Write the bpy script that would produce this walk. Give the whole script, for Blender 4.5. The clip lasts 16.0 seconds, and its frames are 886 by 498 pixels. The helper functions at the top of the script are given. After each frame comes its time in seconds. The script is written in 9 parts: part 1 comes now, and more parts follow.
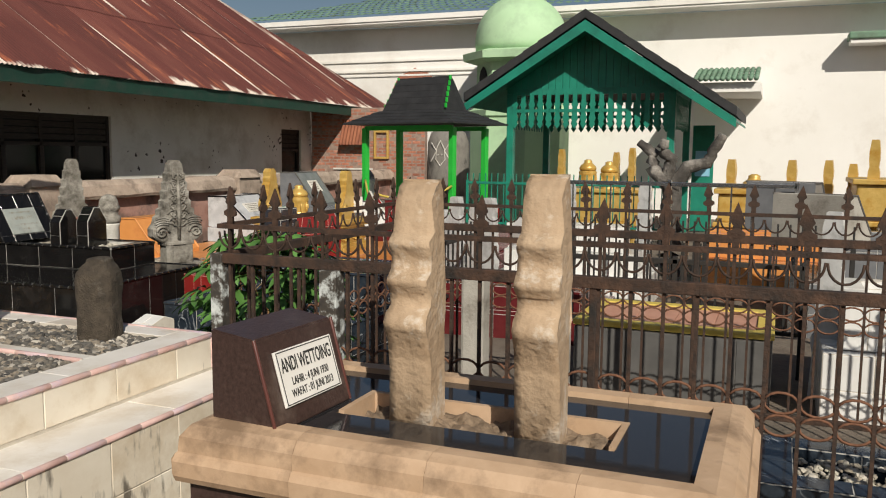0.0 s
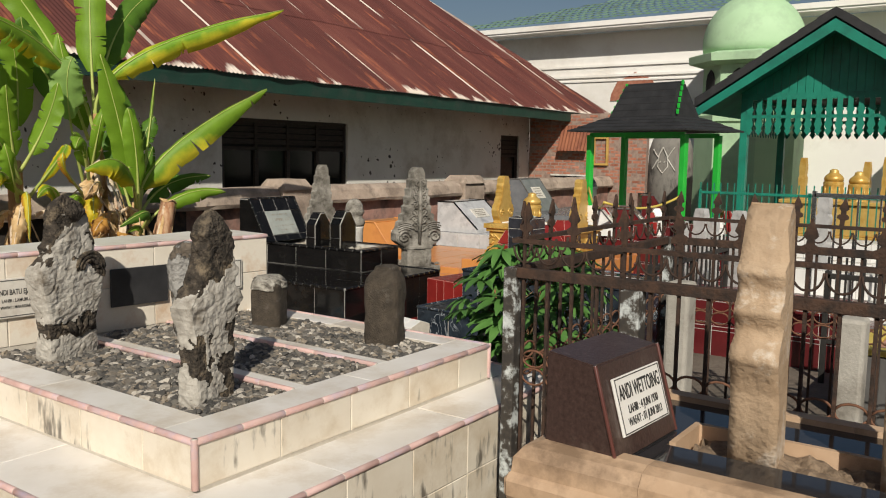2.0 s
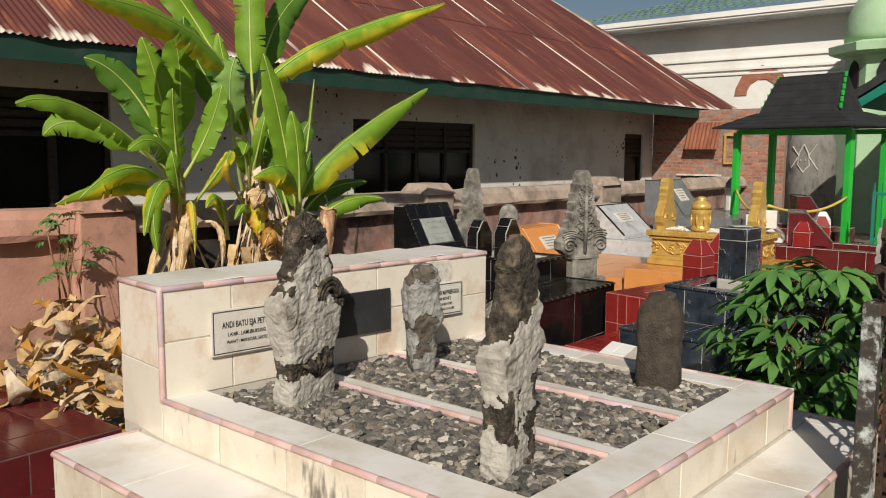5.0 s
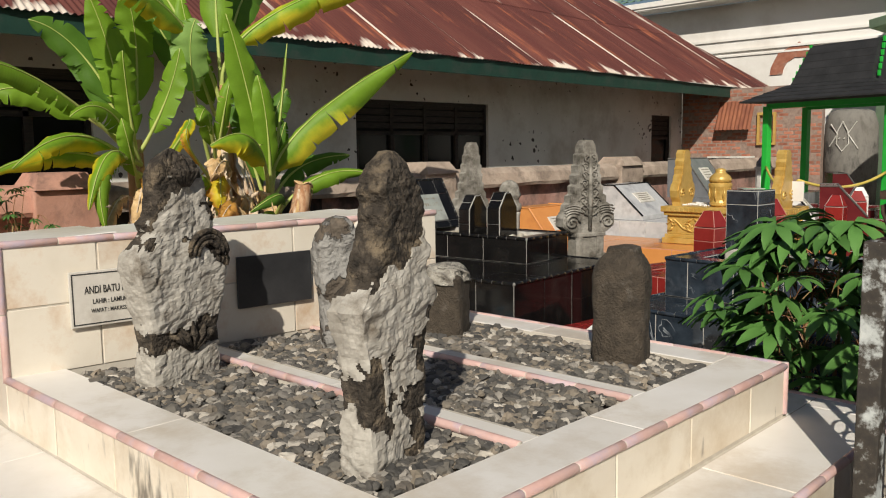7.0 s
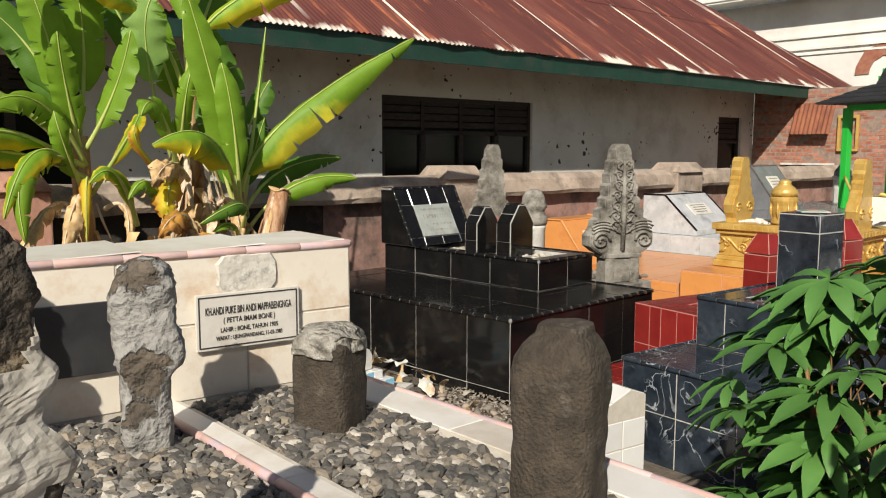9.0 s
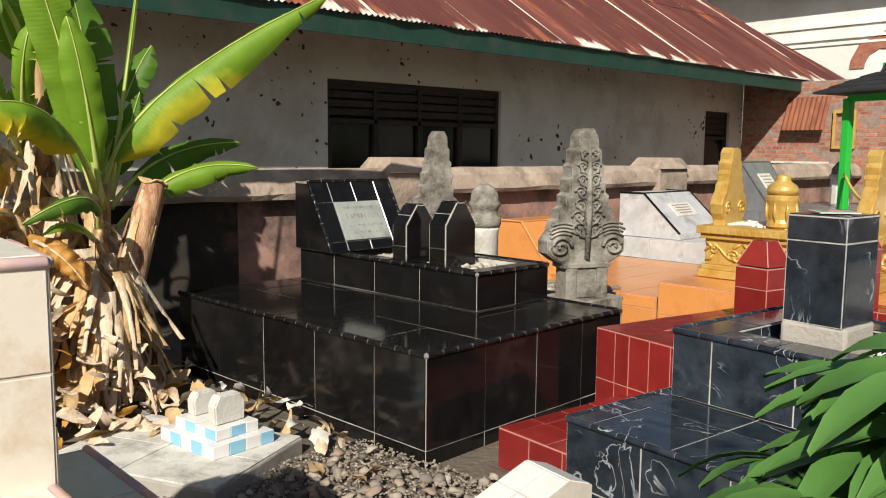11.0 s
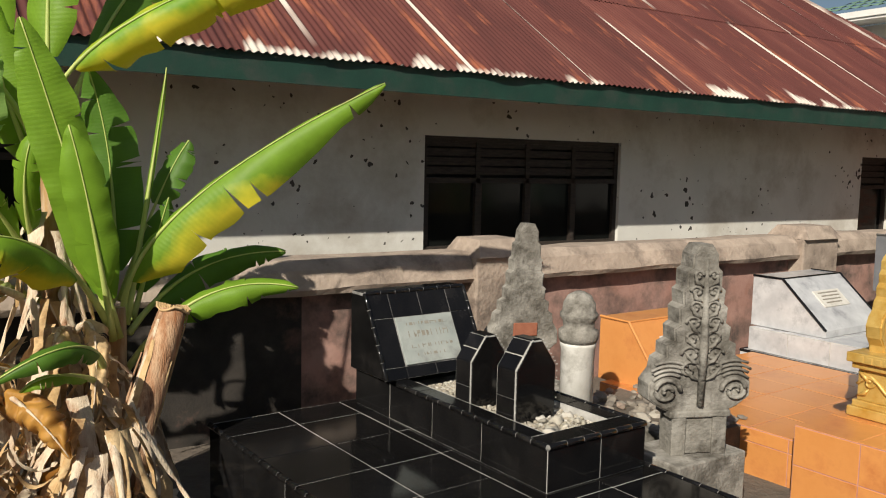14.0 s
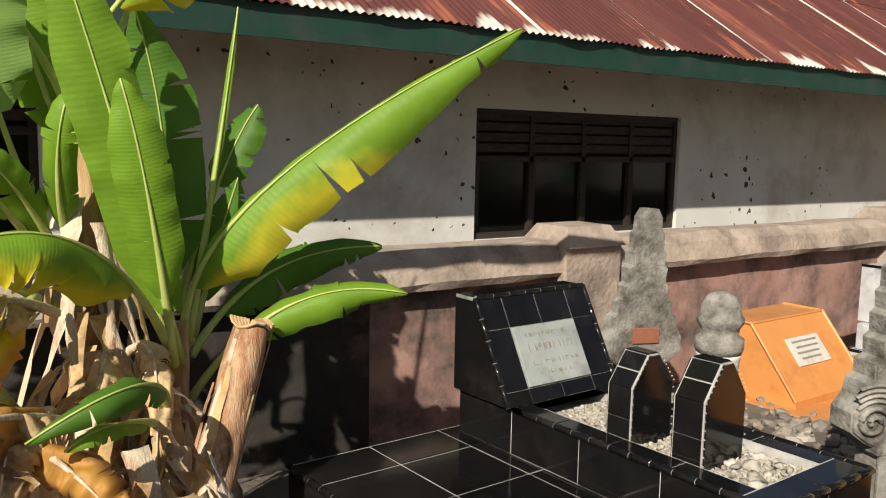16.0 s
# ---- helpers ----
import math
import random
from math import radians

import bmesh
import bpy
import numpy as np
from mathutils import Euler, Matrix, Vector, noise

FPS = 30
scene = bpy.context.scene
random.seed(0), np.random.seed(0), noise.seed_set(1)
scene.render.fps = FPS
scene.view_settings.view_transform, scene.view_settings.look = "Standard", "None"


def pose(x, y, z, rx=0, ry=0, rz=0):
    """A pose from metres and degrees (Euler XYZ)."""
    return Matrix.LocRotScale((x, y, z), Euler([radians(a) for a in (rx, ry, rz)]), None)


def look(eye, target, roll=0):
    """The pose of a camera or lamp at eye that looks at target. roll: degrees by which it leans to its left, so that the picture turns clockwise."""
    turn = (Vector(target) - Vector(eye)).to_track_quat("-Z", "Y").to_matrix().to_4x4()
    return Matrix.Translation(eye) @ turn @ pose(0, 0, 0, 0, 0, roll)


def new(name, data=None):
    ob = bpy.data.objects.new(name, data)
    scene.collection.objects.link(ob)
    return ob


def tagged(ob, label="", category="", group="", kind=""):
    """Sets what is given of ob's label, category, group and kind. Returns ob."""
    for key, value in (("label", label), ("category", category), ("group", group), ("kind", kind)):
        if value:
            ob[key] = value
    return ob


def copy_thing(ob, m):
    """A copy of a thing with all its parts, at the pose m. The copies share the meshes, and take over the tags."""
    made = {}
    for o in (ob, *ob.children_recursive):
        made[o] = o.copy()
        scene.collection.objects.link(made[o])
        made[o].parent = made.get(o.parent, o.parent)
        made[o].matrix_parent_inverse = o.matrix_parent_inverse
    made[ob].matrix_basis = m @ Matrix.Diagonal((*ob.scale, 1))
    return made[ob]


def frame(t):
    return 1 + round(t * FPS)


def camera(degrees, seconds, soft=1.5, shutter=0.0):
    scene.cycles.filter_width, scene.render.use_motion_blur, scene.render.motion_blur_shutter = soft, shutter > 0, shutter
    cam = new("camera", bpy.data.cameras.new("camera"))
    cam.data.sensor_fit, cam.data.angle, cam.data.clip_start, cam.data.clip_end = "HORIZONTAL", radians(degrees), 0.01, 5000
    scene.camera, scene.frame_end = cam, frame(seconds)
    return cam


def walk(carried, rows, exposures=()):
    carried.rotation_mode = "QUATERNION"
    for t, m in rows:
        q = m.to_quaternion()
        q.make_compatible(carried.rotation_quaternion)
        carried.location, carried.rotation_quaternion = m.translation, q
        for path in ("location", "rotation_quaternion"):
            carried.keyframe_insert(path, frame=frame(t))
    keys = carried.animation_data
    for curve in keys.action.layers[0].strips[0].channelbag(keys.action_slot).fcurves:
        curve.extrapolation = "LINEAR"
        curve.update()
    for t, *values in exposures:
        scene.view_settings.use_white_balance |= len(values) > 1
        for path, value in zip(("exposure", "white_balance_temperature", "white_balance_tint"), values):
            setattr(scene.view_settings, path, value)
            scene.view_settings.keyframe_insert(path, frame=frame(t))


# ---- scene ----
cam = camera(55.9, 16.0, soft=1.1)
PATH = [
    (0, (-1.618, -2.685, 1.681), (0.226, -1.947, 1.45), 0.5),
    (0.5, (-1.591, -2.691, 1.684), (0.215, -1.863, 1.459), 0.5),
    (1, (-1.588, -2.694, 1.699), (0.18, -1.786, 1.475), 0.6),
    (1.5, (-1.654, -2.59, 1.713), (0.056, -1.578, 1.488), 0.8),
    (2, (-1.757, -2.278, 1.724), (-0.137, -1.127, 1.497), 0.9),
    (2.5, (-1.779, -2.032, 1.727), (-0.235, -0.783, 1.49), 0.9),
    (3, (-1.778, -1.759, 1.738), (-0.271, -0.466, 1.503), 0.6),
    (3.5, (-1.757, -1.586, 1.742), (-0.258, -0.282, 1.508), 0.4),
    (4, (-1.776, -1.398, 1.756), (-0.274, -0.097, 1.525), 0.3),
    (6.5, (-1.521, -1.096, 1.62), (-0.051, 0.241, 1.39), -0.5),
    (7, (-0.96, -1.092, 1.483), (0.474, 0.283, 1.248), -0.8),
    (7.5, (-0.563, -0.964, 1.519), (0.837, 0.443, 1.275), -0.3),
    (8, (-0.287, -0.928, 1.524), (1.086, 0.506, 1.285), -0.2),
    (10.5, (1.087, -0.105, 1.435), (2.343, 1.432, 1.192), 0.6),
    (11, (1.385, -0.02, 1.412), (2.719, 1.451, 1.177), 0.5),
    (11.25, (1.512, -0.008, 1.555), (2.867, 1.45, 1.323), 0.35),
    (11.5, (1.64, 0.084, 1.686), (3.015, 1.519, 1.456), 0.2),
    (12, (1.87, 0.121, 1.865), (3.264, 1.538, 1.645), 0.4),
    (12.5, (2.048, 0.256, 1.967), (3.422, 1.694, 1.753), 0.5),
    (13, (2.232, 0.276, 1.987), (3.52, 1.791, 1.778), 0.3),
    (13.5, (2.328, 0.331, 1.972), (3.51, 1.931, 1.762), 0.8),
    (14, (2.292, 0.559, 1.971), (3.379, 2.225, 1.763), 1.2),
    (14.5, (2.298, 0.877, 2.004), (3.315, 2.585, 1.79), 1.3),
    (15, (2.276, 1.159, 1.954), (3.276, 2.877, 1.736), 1.1),
    (15.5, (2.247, 1.436, 1.935), (3.246, 3.154, 1.717), 0.9),
    (16, (2.262, 1.761, 1.91), (3.377, 3.403, 1.658), 1.1),
]
EXPOSURES = [(0, -0.16), (1.5, -0.24), (3.5, -0.19), (6.5, -0.18), (7, -0.19), (7.5, -0.14), (8, 0.08), (10.5, 0.15), (11, 0.2), (11.5, 0.35), (12, 0.24), (12.5, 0.04), (13.5, 0.02), (14.5, 0.13), (16, 0.22)]
walk(cam, [(t, look(eye, target, roll)) for t, eye, target, roll in PATH], EXPOSURES)

# ---- world, sun, exposure ----
SUN_WAY = Vector((1.15, 0.82, -1.0)).normalized()
world = bpy.data.worlds.new("world")
scene.world = world
world.use_nodes = True
sky = world.node_tree.nodes.new("ShaderNodeTexSky")
sky.sky_type = "NISHITA"
sky.sun_disc = False
sky.sun_elevation = math.asin(-SUN_WAY.z)
sky.sun_rotation = math.atan2(-SUN_WAY.x, -SUN_WAY.y)
sky.altitude = 10
sky.dust_density = 1.5
world.node_tree.links.new(sky.outputs[0], world.node_tree.nodes["Background"].inputs[0])
world.node_tree.nodes["Background"].inputs[1].default_value = 0.05
sun_data = bpy.data.lights.new("sun", "SUN")
sun_data.energy = 5.0
sun_data.angle = radians(0.6)
sun_data.color = (1.0, 0.935, 0.815)
sun = new("sun", sun_data)
sun.matrix_world = look((-20, -13, 18), tuple(Vector((-20, -13, 18)) + SUN_WAY))
scene.view_settings.exposure = 0.0


# ---- materials ----
def shade(name, colors, scale=6.0, rough=0.7, metal=0.0, bump=0.2, bump_scale=60.0, stain=None, stain_scale=1.5,
          stain_amount=0.5, per_object=0.0, coords="Object", stretch=(1, 1, 1), spec=0.5, coat=0.0, detail=6.0, bump_dist=0.01):
    """A surface of two or more colours mixed by noise, with stains at a larger scale and fine relief."""
    m = bpy.data.materials.new(name)
    m.use_nodes = True
    nt = m.node_tree
    n, l = nt.nodes, nt.links
    b = n["Principled BSDF"]
    b.inputs["Roughness"].default_value = rough
    b.inputs["Metallic"].default_value = metal
    b.inputs["Specular IOR Level"].default_value = spec
    b.inputs["Coat Weight"].default_value = coat
    tc = n.new("ShaderNodeTexCoord")
    mp = n.new("ShaderNodeMapping")
    mp.inputs["Scale"].default_value = stretch
    l.new(tc.outputs[coords], mp.inputs[0])
    oi = n.new("ShaderNodeObjectInfo")
    off = n.new("ShaderNodeVectorMath")
    off.operation = "ADD"
    sc = n.new("ShaderNodeMath")
    sc.operation = "MULTIPLY"
    sc.inputs[1].default_value = 37.0 if per_object else 0.0
    l.new(oi.outputs["Random"], sc.inputs[0])
    l.new(mp.outputs[0], off.inputs[0])
    l.new(sc.outputs[0], off.inputs[1])
    no = n.new("ShaderNodeTexNoise")
    no.inputs["Scale"].default_value = scale
    no.inputs["Detail"].default_value = detail
    no.inputs["Roughness"].default_value = 0.6
    l.new(off.outputs[0], no.inputs[0])
    ramp = n.new("ShaderNodeValToRGB")
    el = ramp.color_ramp.elements
    k = len(colors)
    while len(el) < k:
        el.new(0.5)
    for i, c in enumerate(colors):
        el[i].position = 0.3 + 0.4 * i / max(1, k - 1)
        el[i].color = (*c, 1)
    l.new(no.outputs[0], ramp.inputs[0])
    col = ramp.outputs[0]
    rgh = None
    if stain:
        n2 = n.new("ShaderNodeTexNoise")
        n2.inputs["Scale"].default_value = stain_scale
        n2.inputs["Detail"].default_value = 8
        n2.inputs["Roughness"].default_value = 0.68
        l.new(off.outputs[0], n2.inputs[0])
        r2 = n.new("ShaderNodeValToRGB")
        r2.color_ramp.elements[0].position = 0.62 - 0.25 * stain_amount
        r2.color_ramp.elements[1].position = 0.75 - 0.15 * stain_amount
        l.new(n2.outputs[0], r2.inputs[0])
        mx = n.new("ShaderNodeMix")
        mx.data_type = "RGBA"
        mx.inputs[7].default_value = (*stain, 1)
        l.new(r2.outputs[0], mx.inputs[0])
        l.new(col, mx.inputs[6])
        col = mx.outputs[2]
    if per_object:
        hs = n.new("ShaderNodeHueSaturation")
        mr = n.new("ShaderNodeMapRange")
        mr.inputs[3].default_value = 1 - per_object
        mr.inputs[4].default_value = 1 + per_object
        l.new(oi.outputs["Random"], mr.inputs[0])
        l.new(mr.outputs[0], hs.inputs["Value"])
        l.new(col, hs.inputs["Color"])
        col = hs.outputs[0]
    l.new(col, b.inputs["Base Color"])
    if bump:
        n3 = n.new("ShaderNodeTexNoise")
        n3.inputs["Scale"].default_value = bump_scale
        n3.inputs["Detail"].default_value = 5
        l.new(off.outputs[0], n3.inputs[0])
        bp = n.new("ShaderNodeBump")
        bp.inputs["Strength"].default_value = bump
        bp.inputs["Distance"].default_value = bump_dist
        l.new(n3.outputs[0], bp.inputs["Height"])
        l.new(bp.outputs[0], b.inputs["Normal"])
    return m


M_EARTH = shade("earth", [(0.11, 0.085, 0.065), (0.2, 0.165, 0.13)], 3, 0.95, bump=0.6, bump_scale=25, stain=(0.07, 0.06, 0.045), bump_dist=0.03)
M_PLASTER = shade("house_plaster", [(0.66, 0.64, 0.58), (0.76, 0.74, 0.68)], 1.2, 0.9, bump=0.15, bump_scale=40, stain=(0.53, 0.49, 0.42), stain_scale=0.9, stain_amount=0.5)
def spotted(m):
    """Adds small black mould spots, in clusters, to a plaster."""
    n, l = m.node_tree.nodes, m.node_tree.links
    b = n["Principled BSDF"]
    old = b.inputs["Base Color"].links[0].from_socket
    tc = n.new("ShaderNodeTexCoord")
    wn = n.new("ShaderNodeTexNoise")
    wn.inputs["Scale"].default_value = 9
    l.new(tc.outputs["Object"], wn.inputs[0])
    ad = n.new("ShaderNodeMixRGB")
    ad.inputs[0].default_value = 0.12
    l.new(tc.outputs["Object"], ad.inputs[1])
    l.new(wn.outputs["Color"], ad.inputs[2])
    v = n.new("ShaderNodeTexVoronoi")
    v.inputs["Scale"].default_value = 8.0
    l.new(ad.outputs[0], v.inputs[0])
    cl = n.new("ShaderNodeTexNoise")
    cl.inputs["Scale"].default_value = 1.1
    cl.inputs["Detail"].default_value = 4
    l.new(tc.outputs["Object"], cl.inputs[0])
    th = n.new("ShaderNodeMapRange")
    th.inputs[1].default_value = 0.45
    th.inputs[2].default_value = 0.7
    th.inputs[3].default_value = 0.05
    th.inputs[4].default_value = 0.27
    l.new(cl.outputs[0], th.inputs[0])
    lt = n.new("ShaderNodeMath")
    lt.operation = "LESS_THAN"
    l.new(v.outputs[0], lt.inputs[0])
    l.new(th.outputs[0], lt.inputs[1])
    mx = n.new("ShaderNodeMix")
    mx.data_type = "RGBA"
    mx.inputs[7].default_value = (0.07, 0.06, 0.05, 1)
    l.new(lt.outputs[0], mx.inputs[0])
    l.new(old, mx.inputs[6])
    l.new(mx.outputs[2], b.inputs["Base Color"])
    return m


spotted(M_PLASTER)
M_MOSQUE = shade("mosque_plaster", [(0.78, 0.755, 0.715), (0.85, 0.83, 0.8)], 0.5, 0.9, bump=0.1, bump_scale=20, stain=(0.66, 0.62, 0.57), stain_scale=0.35)
# mouldy plaster with the shade of the banana leaves mixed into its colour
M_MOULD_SHADE = shade("wall_mould_and_leaf_shade", [(0.022, 0.019, 0.016), (0.06, 0.05, 0.042)], 4, 0.95, bump=0.3, bump_scale=60, stain=(0.16, 0.09, 0.07), stain_scale=1.8, stain_amount=0.12)
M_COPING = shade("coping_plaster", [(0.3, 0.235, 0.185), (0.5, 0.4, 0.32)], 4, 0.95, bump=0.5, bump_scale=30, stain=(0.16, 0.125, 0.1), stain_scale=2.2, bump_dist=0.02)
M_PINKWALL = shade("faded_pink_wall", [(0.33, 0.17, 0.13), (0.46, 0.28, 0.23)], 3, 0.95, bump=0.4, bump_scale=40, stain=(0.09, 0.07, 0.06), stain_scale=1.6, stain_amount=0.7)
M_SALMONWALL = shade("salmon_wall_paint", [(0.42, 0.21, 0.15), (0.56, 0.31, 0.23)], 3, 0.95, bump=0.4, bump_scale=40, stain=(0.2, 0.12, 0.095), stain_scale=1.8, stain_amount=0.4)
M_FASCIA = shade("green_fascia", [(0.006, 0.034, 0.024), (0.011, 0.05, 0.034)], 5, 0.6, bump=0.15, stain=(0.035, 0.05, 0.04), stain_scale=3)
# near-black that paints in the shade of rooms, a hole and niches
M_DARK = shade("painted_shade_black", [(0.01, 0.01, 0.01), (0.018, 0.017, 0.016)], 3, 0.9, bump=0)
M_DARKWOOD = shade("dark_wood", [(0.018, 0.013, 0.01), (0.05, 0.036, 0.027)], 8, 0.7, bump=0.3, stretch=(1, 1, 6))
M_TILE_W = shade("cream_tile", [(0.72, 0.64, 0.52), (0.82, 0.755, 0.64)], 5, 0.32, bump=0.06, bump_scale=8, stain=(0.6, 0.5, 0.37), stain_scale=3, stain_amount=0.6, per_object=0.05)
def streaked(m, amount=0.54):
    """Dark algae streaks running down, here and there."""
    n, l = m.node_tree.nodes, m.node_tree.links
    b = n["Principled BSDF"]
    old = b.inputs["Base Color"].links[0].from_socket
    geo = n.new("ShaderNodeNewGeometry")
    mp = n.new("ShaderNodeMapping")
    mp.inputs["Scale"].default_value = (30, 30, 8)
    l.new(geo.outputs["Position"], mp.inputs[0])
    a = n.new("ShaderNodeTexNoise")
    a.inputs["Scale"].default_value = 1.0
    a.inputs["Detail"].default_value = 6
    l.new(mp.outputs[0], a.inputs[0])
    c = n.new("ShaderNodeTexNoise")
    c.inputs["Scale"].default_value = 1.7
    c.inputs["Detail"].default_value = 3
    l.new(geo.outputs["Position"], c.inputs[0])
    ad = n.new("ShaderNodeMath")
    ad.operation = "MULTIPLY_ADD"
    ad.inputs[1].default_value = 0.75
    cc = n.new("ShaderNodeMath")
    cc.operation = "MULTIPLY"
    cc.inputs[1].default_value = 1.5
    l.new(c.outputs[0], cc.inputs[0])
    l.new(a.outputs[0], ad.inputs[0])
    l.new(cc.outputs[0], ad.inputs[2])
    mr = n.new("ShaderNodeMapRange")
    mr.inputs[1].default_value = amount + 0.72
    mr.inputs[2].default_value = amount + 0.86
    mr.inputs[4].default_value = 0.85
    l.new(ad.outputs[0], mr.inputs[0])
    mx = n.new("ShaderNodeMix")
    mx.data_type = "RGBA"
    mx.inputs[7].default_value = (0.085, 0.07, 0.055, 1)
    l.new(mr.outputs[0], mx.inputs[0])
    l.new(old, mx.inputs[6])
    l.new(mx.outputs[2], b.inputs["Base Color"])
    return m


streaked(M_TILE_W)
M_TILE_H = shade("cream_headwall_tile", [(0.72, 0.65, 0.54), (0.83, 0.77, 0.67)], 4, 0.32, bump=0.06, bump_scale=8, stain=(0.62, 0.46, 0.32), stain_scale=4, stain_amount=0.45, per_object=0.04)
M_TILE_TOP = shade("cream_top_tile", [(0.74, 0.7, 0.64), (0.84, 0.81, 0.77)], 4, 0.35, bump=0.05, bump_scale=8, stain=(0.62, 0.55, 0.46), stain_scale=2.5, stain_amount=0.5, per_object=0.05)
M_PINK = shade("pink_bullnose", [(0.54, 0.33, 0.29), (0.7, 0.5, 0.46)], 9, 0.35, bump=0.05, stain=(0.5, 0.42, 0.5), stain_scale=6, per_object=0.12)
M_GROUT = shade("dirty_grout", [(0.5, 0.45, 0.38), (0.62, 0.57, 0.49)], 20, 0.95, bump=0.2)
M_CRUST = shade("dry_crust", [(0.12, 0.085, 0.055), (0.3, 0.22, 0.15)], 30, 0.95, bump=0.8, bump_scale=60)
M_GROUT_DK = shade("dark_bed", [(0.08, 0.075, 0.07), (0.14, 0.13, 0.12)], 20, 0.95, bump=0.2)
M_GROUT_LT = shade("white_grout", [(0.3, 0.285, 0.26), (0.62, 0.6, 0.56)], 9, 0.9, bump=0.1)
M_JOINT = shade("pale_joint_mortar", [(0.1, 0.095, 0.09), (0.36, 0.35, 0.33)], 14, 0.9, bump=0.1)
M_TILE_K = shade("black_tile", [(0.006, 0.0058, 0.006), (0.011, 0.0105, 0.0105)], 6, 0.11, spec=0.36, bump=0.012, bump_scale=6, stain=(0.022, 0.02, 0.019), stain_scale=2.5, stain_amount=0.3, per_object=0.2)
M_TILE_R = shade("red_tile", [(0.2, 0.018, 0.016), (0.27, 0.028, 0.024)], 6, 0.15, bump=0.03, bump_scale=8, per_object=0.12)
M_GREENTILE = shade("green_roof_tile", [(0.1, 0.2, 0.13), (0.19, 0.3, 0.21)], 2, 0.6, bump=0.3, stain=(0.09, 0.13, 0.09))
M_GREENWALL = shade("pale_green_paint", [(0.4, 0.6, 0.36), (0.47, 0.67, 0.43)], 1, 0.75, bump=0.1, stain=(0.36, 0.52, 0.33))
M_TEAL = shade("teal_paint", [(0.008, 0.17, 0.115), (0.014, 0.235, 0.16)], 4, 0.45, bump=0.08, stain=(0.012, 0.11, 0.08))
M_BRIGHTGREEN = shade("bright_green_paint", [(0.015, 0.42, 0.04), (0.03, 0.5, 0.06)], 4, 0.45, bump=0.05)
M_BLACKROOF = shade("black_shingle", [(0.012, 0.013, 0.014), (0.03, 0.03, 0.032)], 5, 0.7, bump=0.3)
M_BROWNTILE = shade("brown_granite", [(0.035, 0.02, 0.017), (0.07, 0.042, 0.036)], 70, 0.3, bump=0.15, bump_scale=90, stain=(0.12, 0.09, 0.075), stain_scale=3, stain_amount=0.2)
M_TANTILE = shade("tan_bullnose", [(0.43, 0.285, 0.175), (0.58, 0.41, 0.275)], 5, 0.6, bump=0.25, bump_scale=30, stain=(0.24, 0.16, 0.1), stain_scale=4, per_object=0.02)
M_POLISH = shade("polished_dark_granite", [(0.02, 0.02, 0.022), (0.035, 0.034, 0.036)], 60, 0.06, bump=0.01)
M_RUST = shade("rusty_iron", [(0.02, 0.016, 0.014), (0.105, 0.055, 0.034)], 14, 0.8, metal=0.2, bump=0.5, bump_scale=80, stain=(0.025, 0.022, 0.02), stain_scale=5)
M_PEEL = shade("peeling_white_paint", [(0.035, 0.03, 0.028), (0.04, 0.035, 0.03), (0.06, 0.05, 0.04), (0.5, 0.53, 0.52), (0.62, 0.65, 0.63)], 16, 0.7, bump=0.3, bump_scale=30)


# ---- mesh helpers ----
def part(name, bm, material, parent=None, label="", smooth=False):
    """Links a bmesh as one mesh object under a thing or a part."""
    me = bpy.data.meshes.new(name)
    bmesh.ops.recalc_face_normals(bm, faces=bm.faces[:])
    bm.to_mesh(me)
    bm.free()
    if smooth:
        for p in me.polygons:
            p.use_smooth = True
    me.materials.append(material)
    ob = new(name, me)
    if parent is not None:
        ob.parent = parent
    if label:
        ob["label"] = label
    return ob


def thing(name, label, category, group="", at=None, kind=""):
    ob = new(name)
    ob.empty_display_size = 0.2
    if at is not None:
        ob.matrix_basis = at
    return tagged(ob, label, category, group, kind)


def box(bm, x0, y0, z0, x1, y1, z1, bevel=0.0, m=None):
    vs = [bm.verts.new((x, y, z)) for z in (z0, z1) for y in (y0, y1) for x in (x0, x1)]
    fs = [bm.faces.new([vs[i] for i in f]) for f in ((0, 2, 3, 1), (4, 5, 7, 6), (0, 1, 5, 4), (2, 6, 7, 3), (0, 4, 6, 2), (1, 3, 7, 5))]
    if bevel:
        es = list({e for f in fs for e in f.edges})
        r = bmesh.ops.bevel(bm, geom=es, offset=bevel, segments=2, affect="EDGES", profile=0.5)
        vs = list({v for f in r["faces"] for v in f.verts} | {v for v in vs if v.is_valid})
    if m is not None:
        bmesh.ops.transform(bm, matrix=m, verts=vs)
    return vs


def block(name, material, parent, x0, y0, z0, x1, y1, z1, bevel=0.0, m=None, label=""):
    bm = bmesh.new()
    box(bm, x0, y0, z0, x1, y1, z1, bevel, m)
    return part(name, bm, material, parent, label)


def prism(bm, outline, depth, m=None):
    """Extrudes an outline of (a, b) pairs, standing in x and z, by depth along y."""
    n = len(outline)
    v0 = [bm.verts.new((a, 0, b)) for a, b in outline]
    v1 = [bm.verts.new((a, depth, b)) for a, b in outline]
    bm.faces.new(v0)
    bm.faces.new(v1[::-1])
    for i in range(n):
        bm.faces.new((v0[i], v1[i], v1[(i + 1) % n], v0[(i + 1) % n]))
    if m is not None:
        bmesh.ops.transform(bm, matrix=m, verts=v0 + v1)
    return v0 + v1


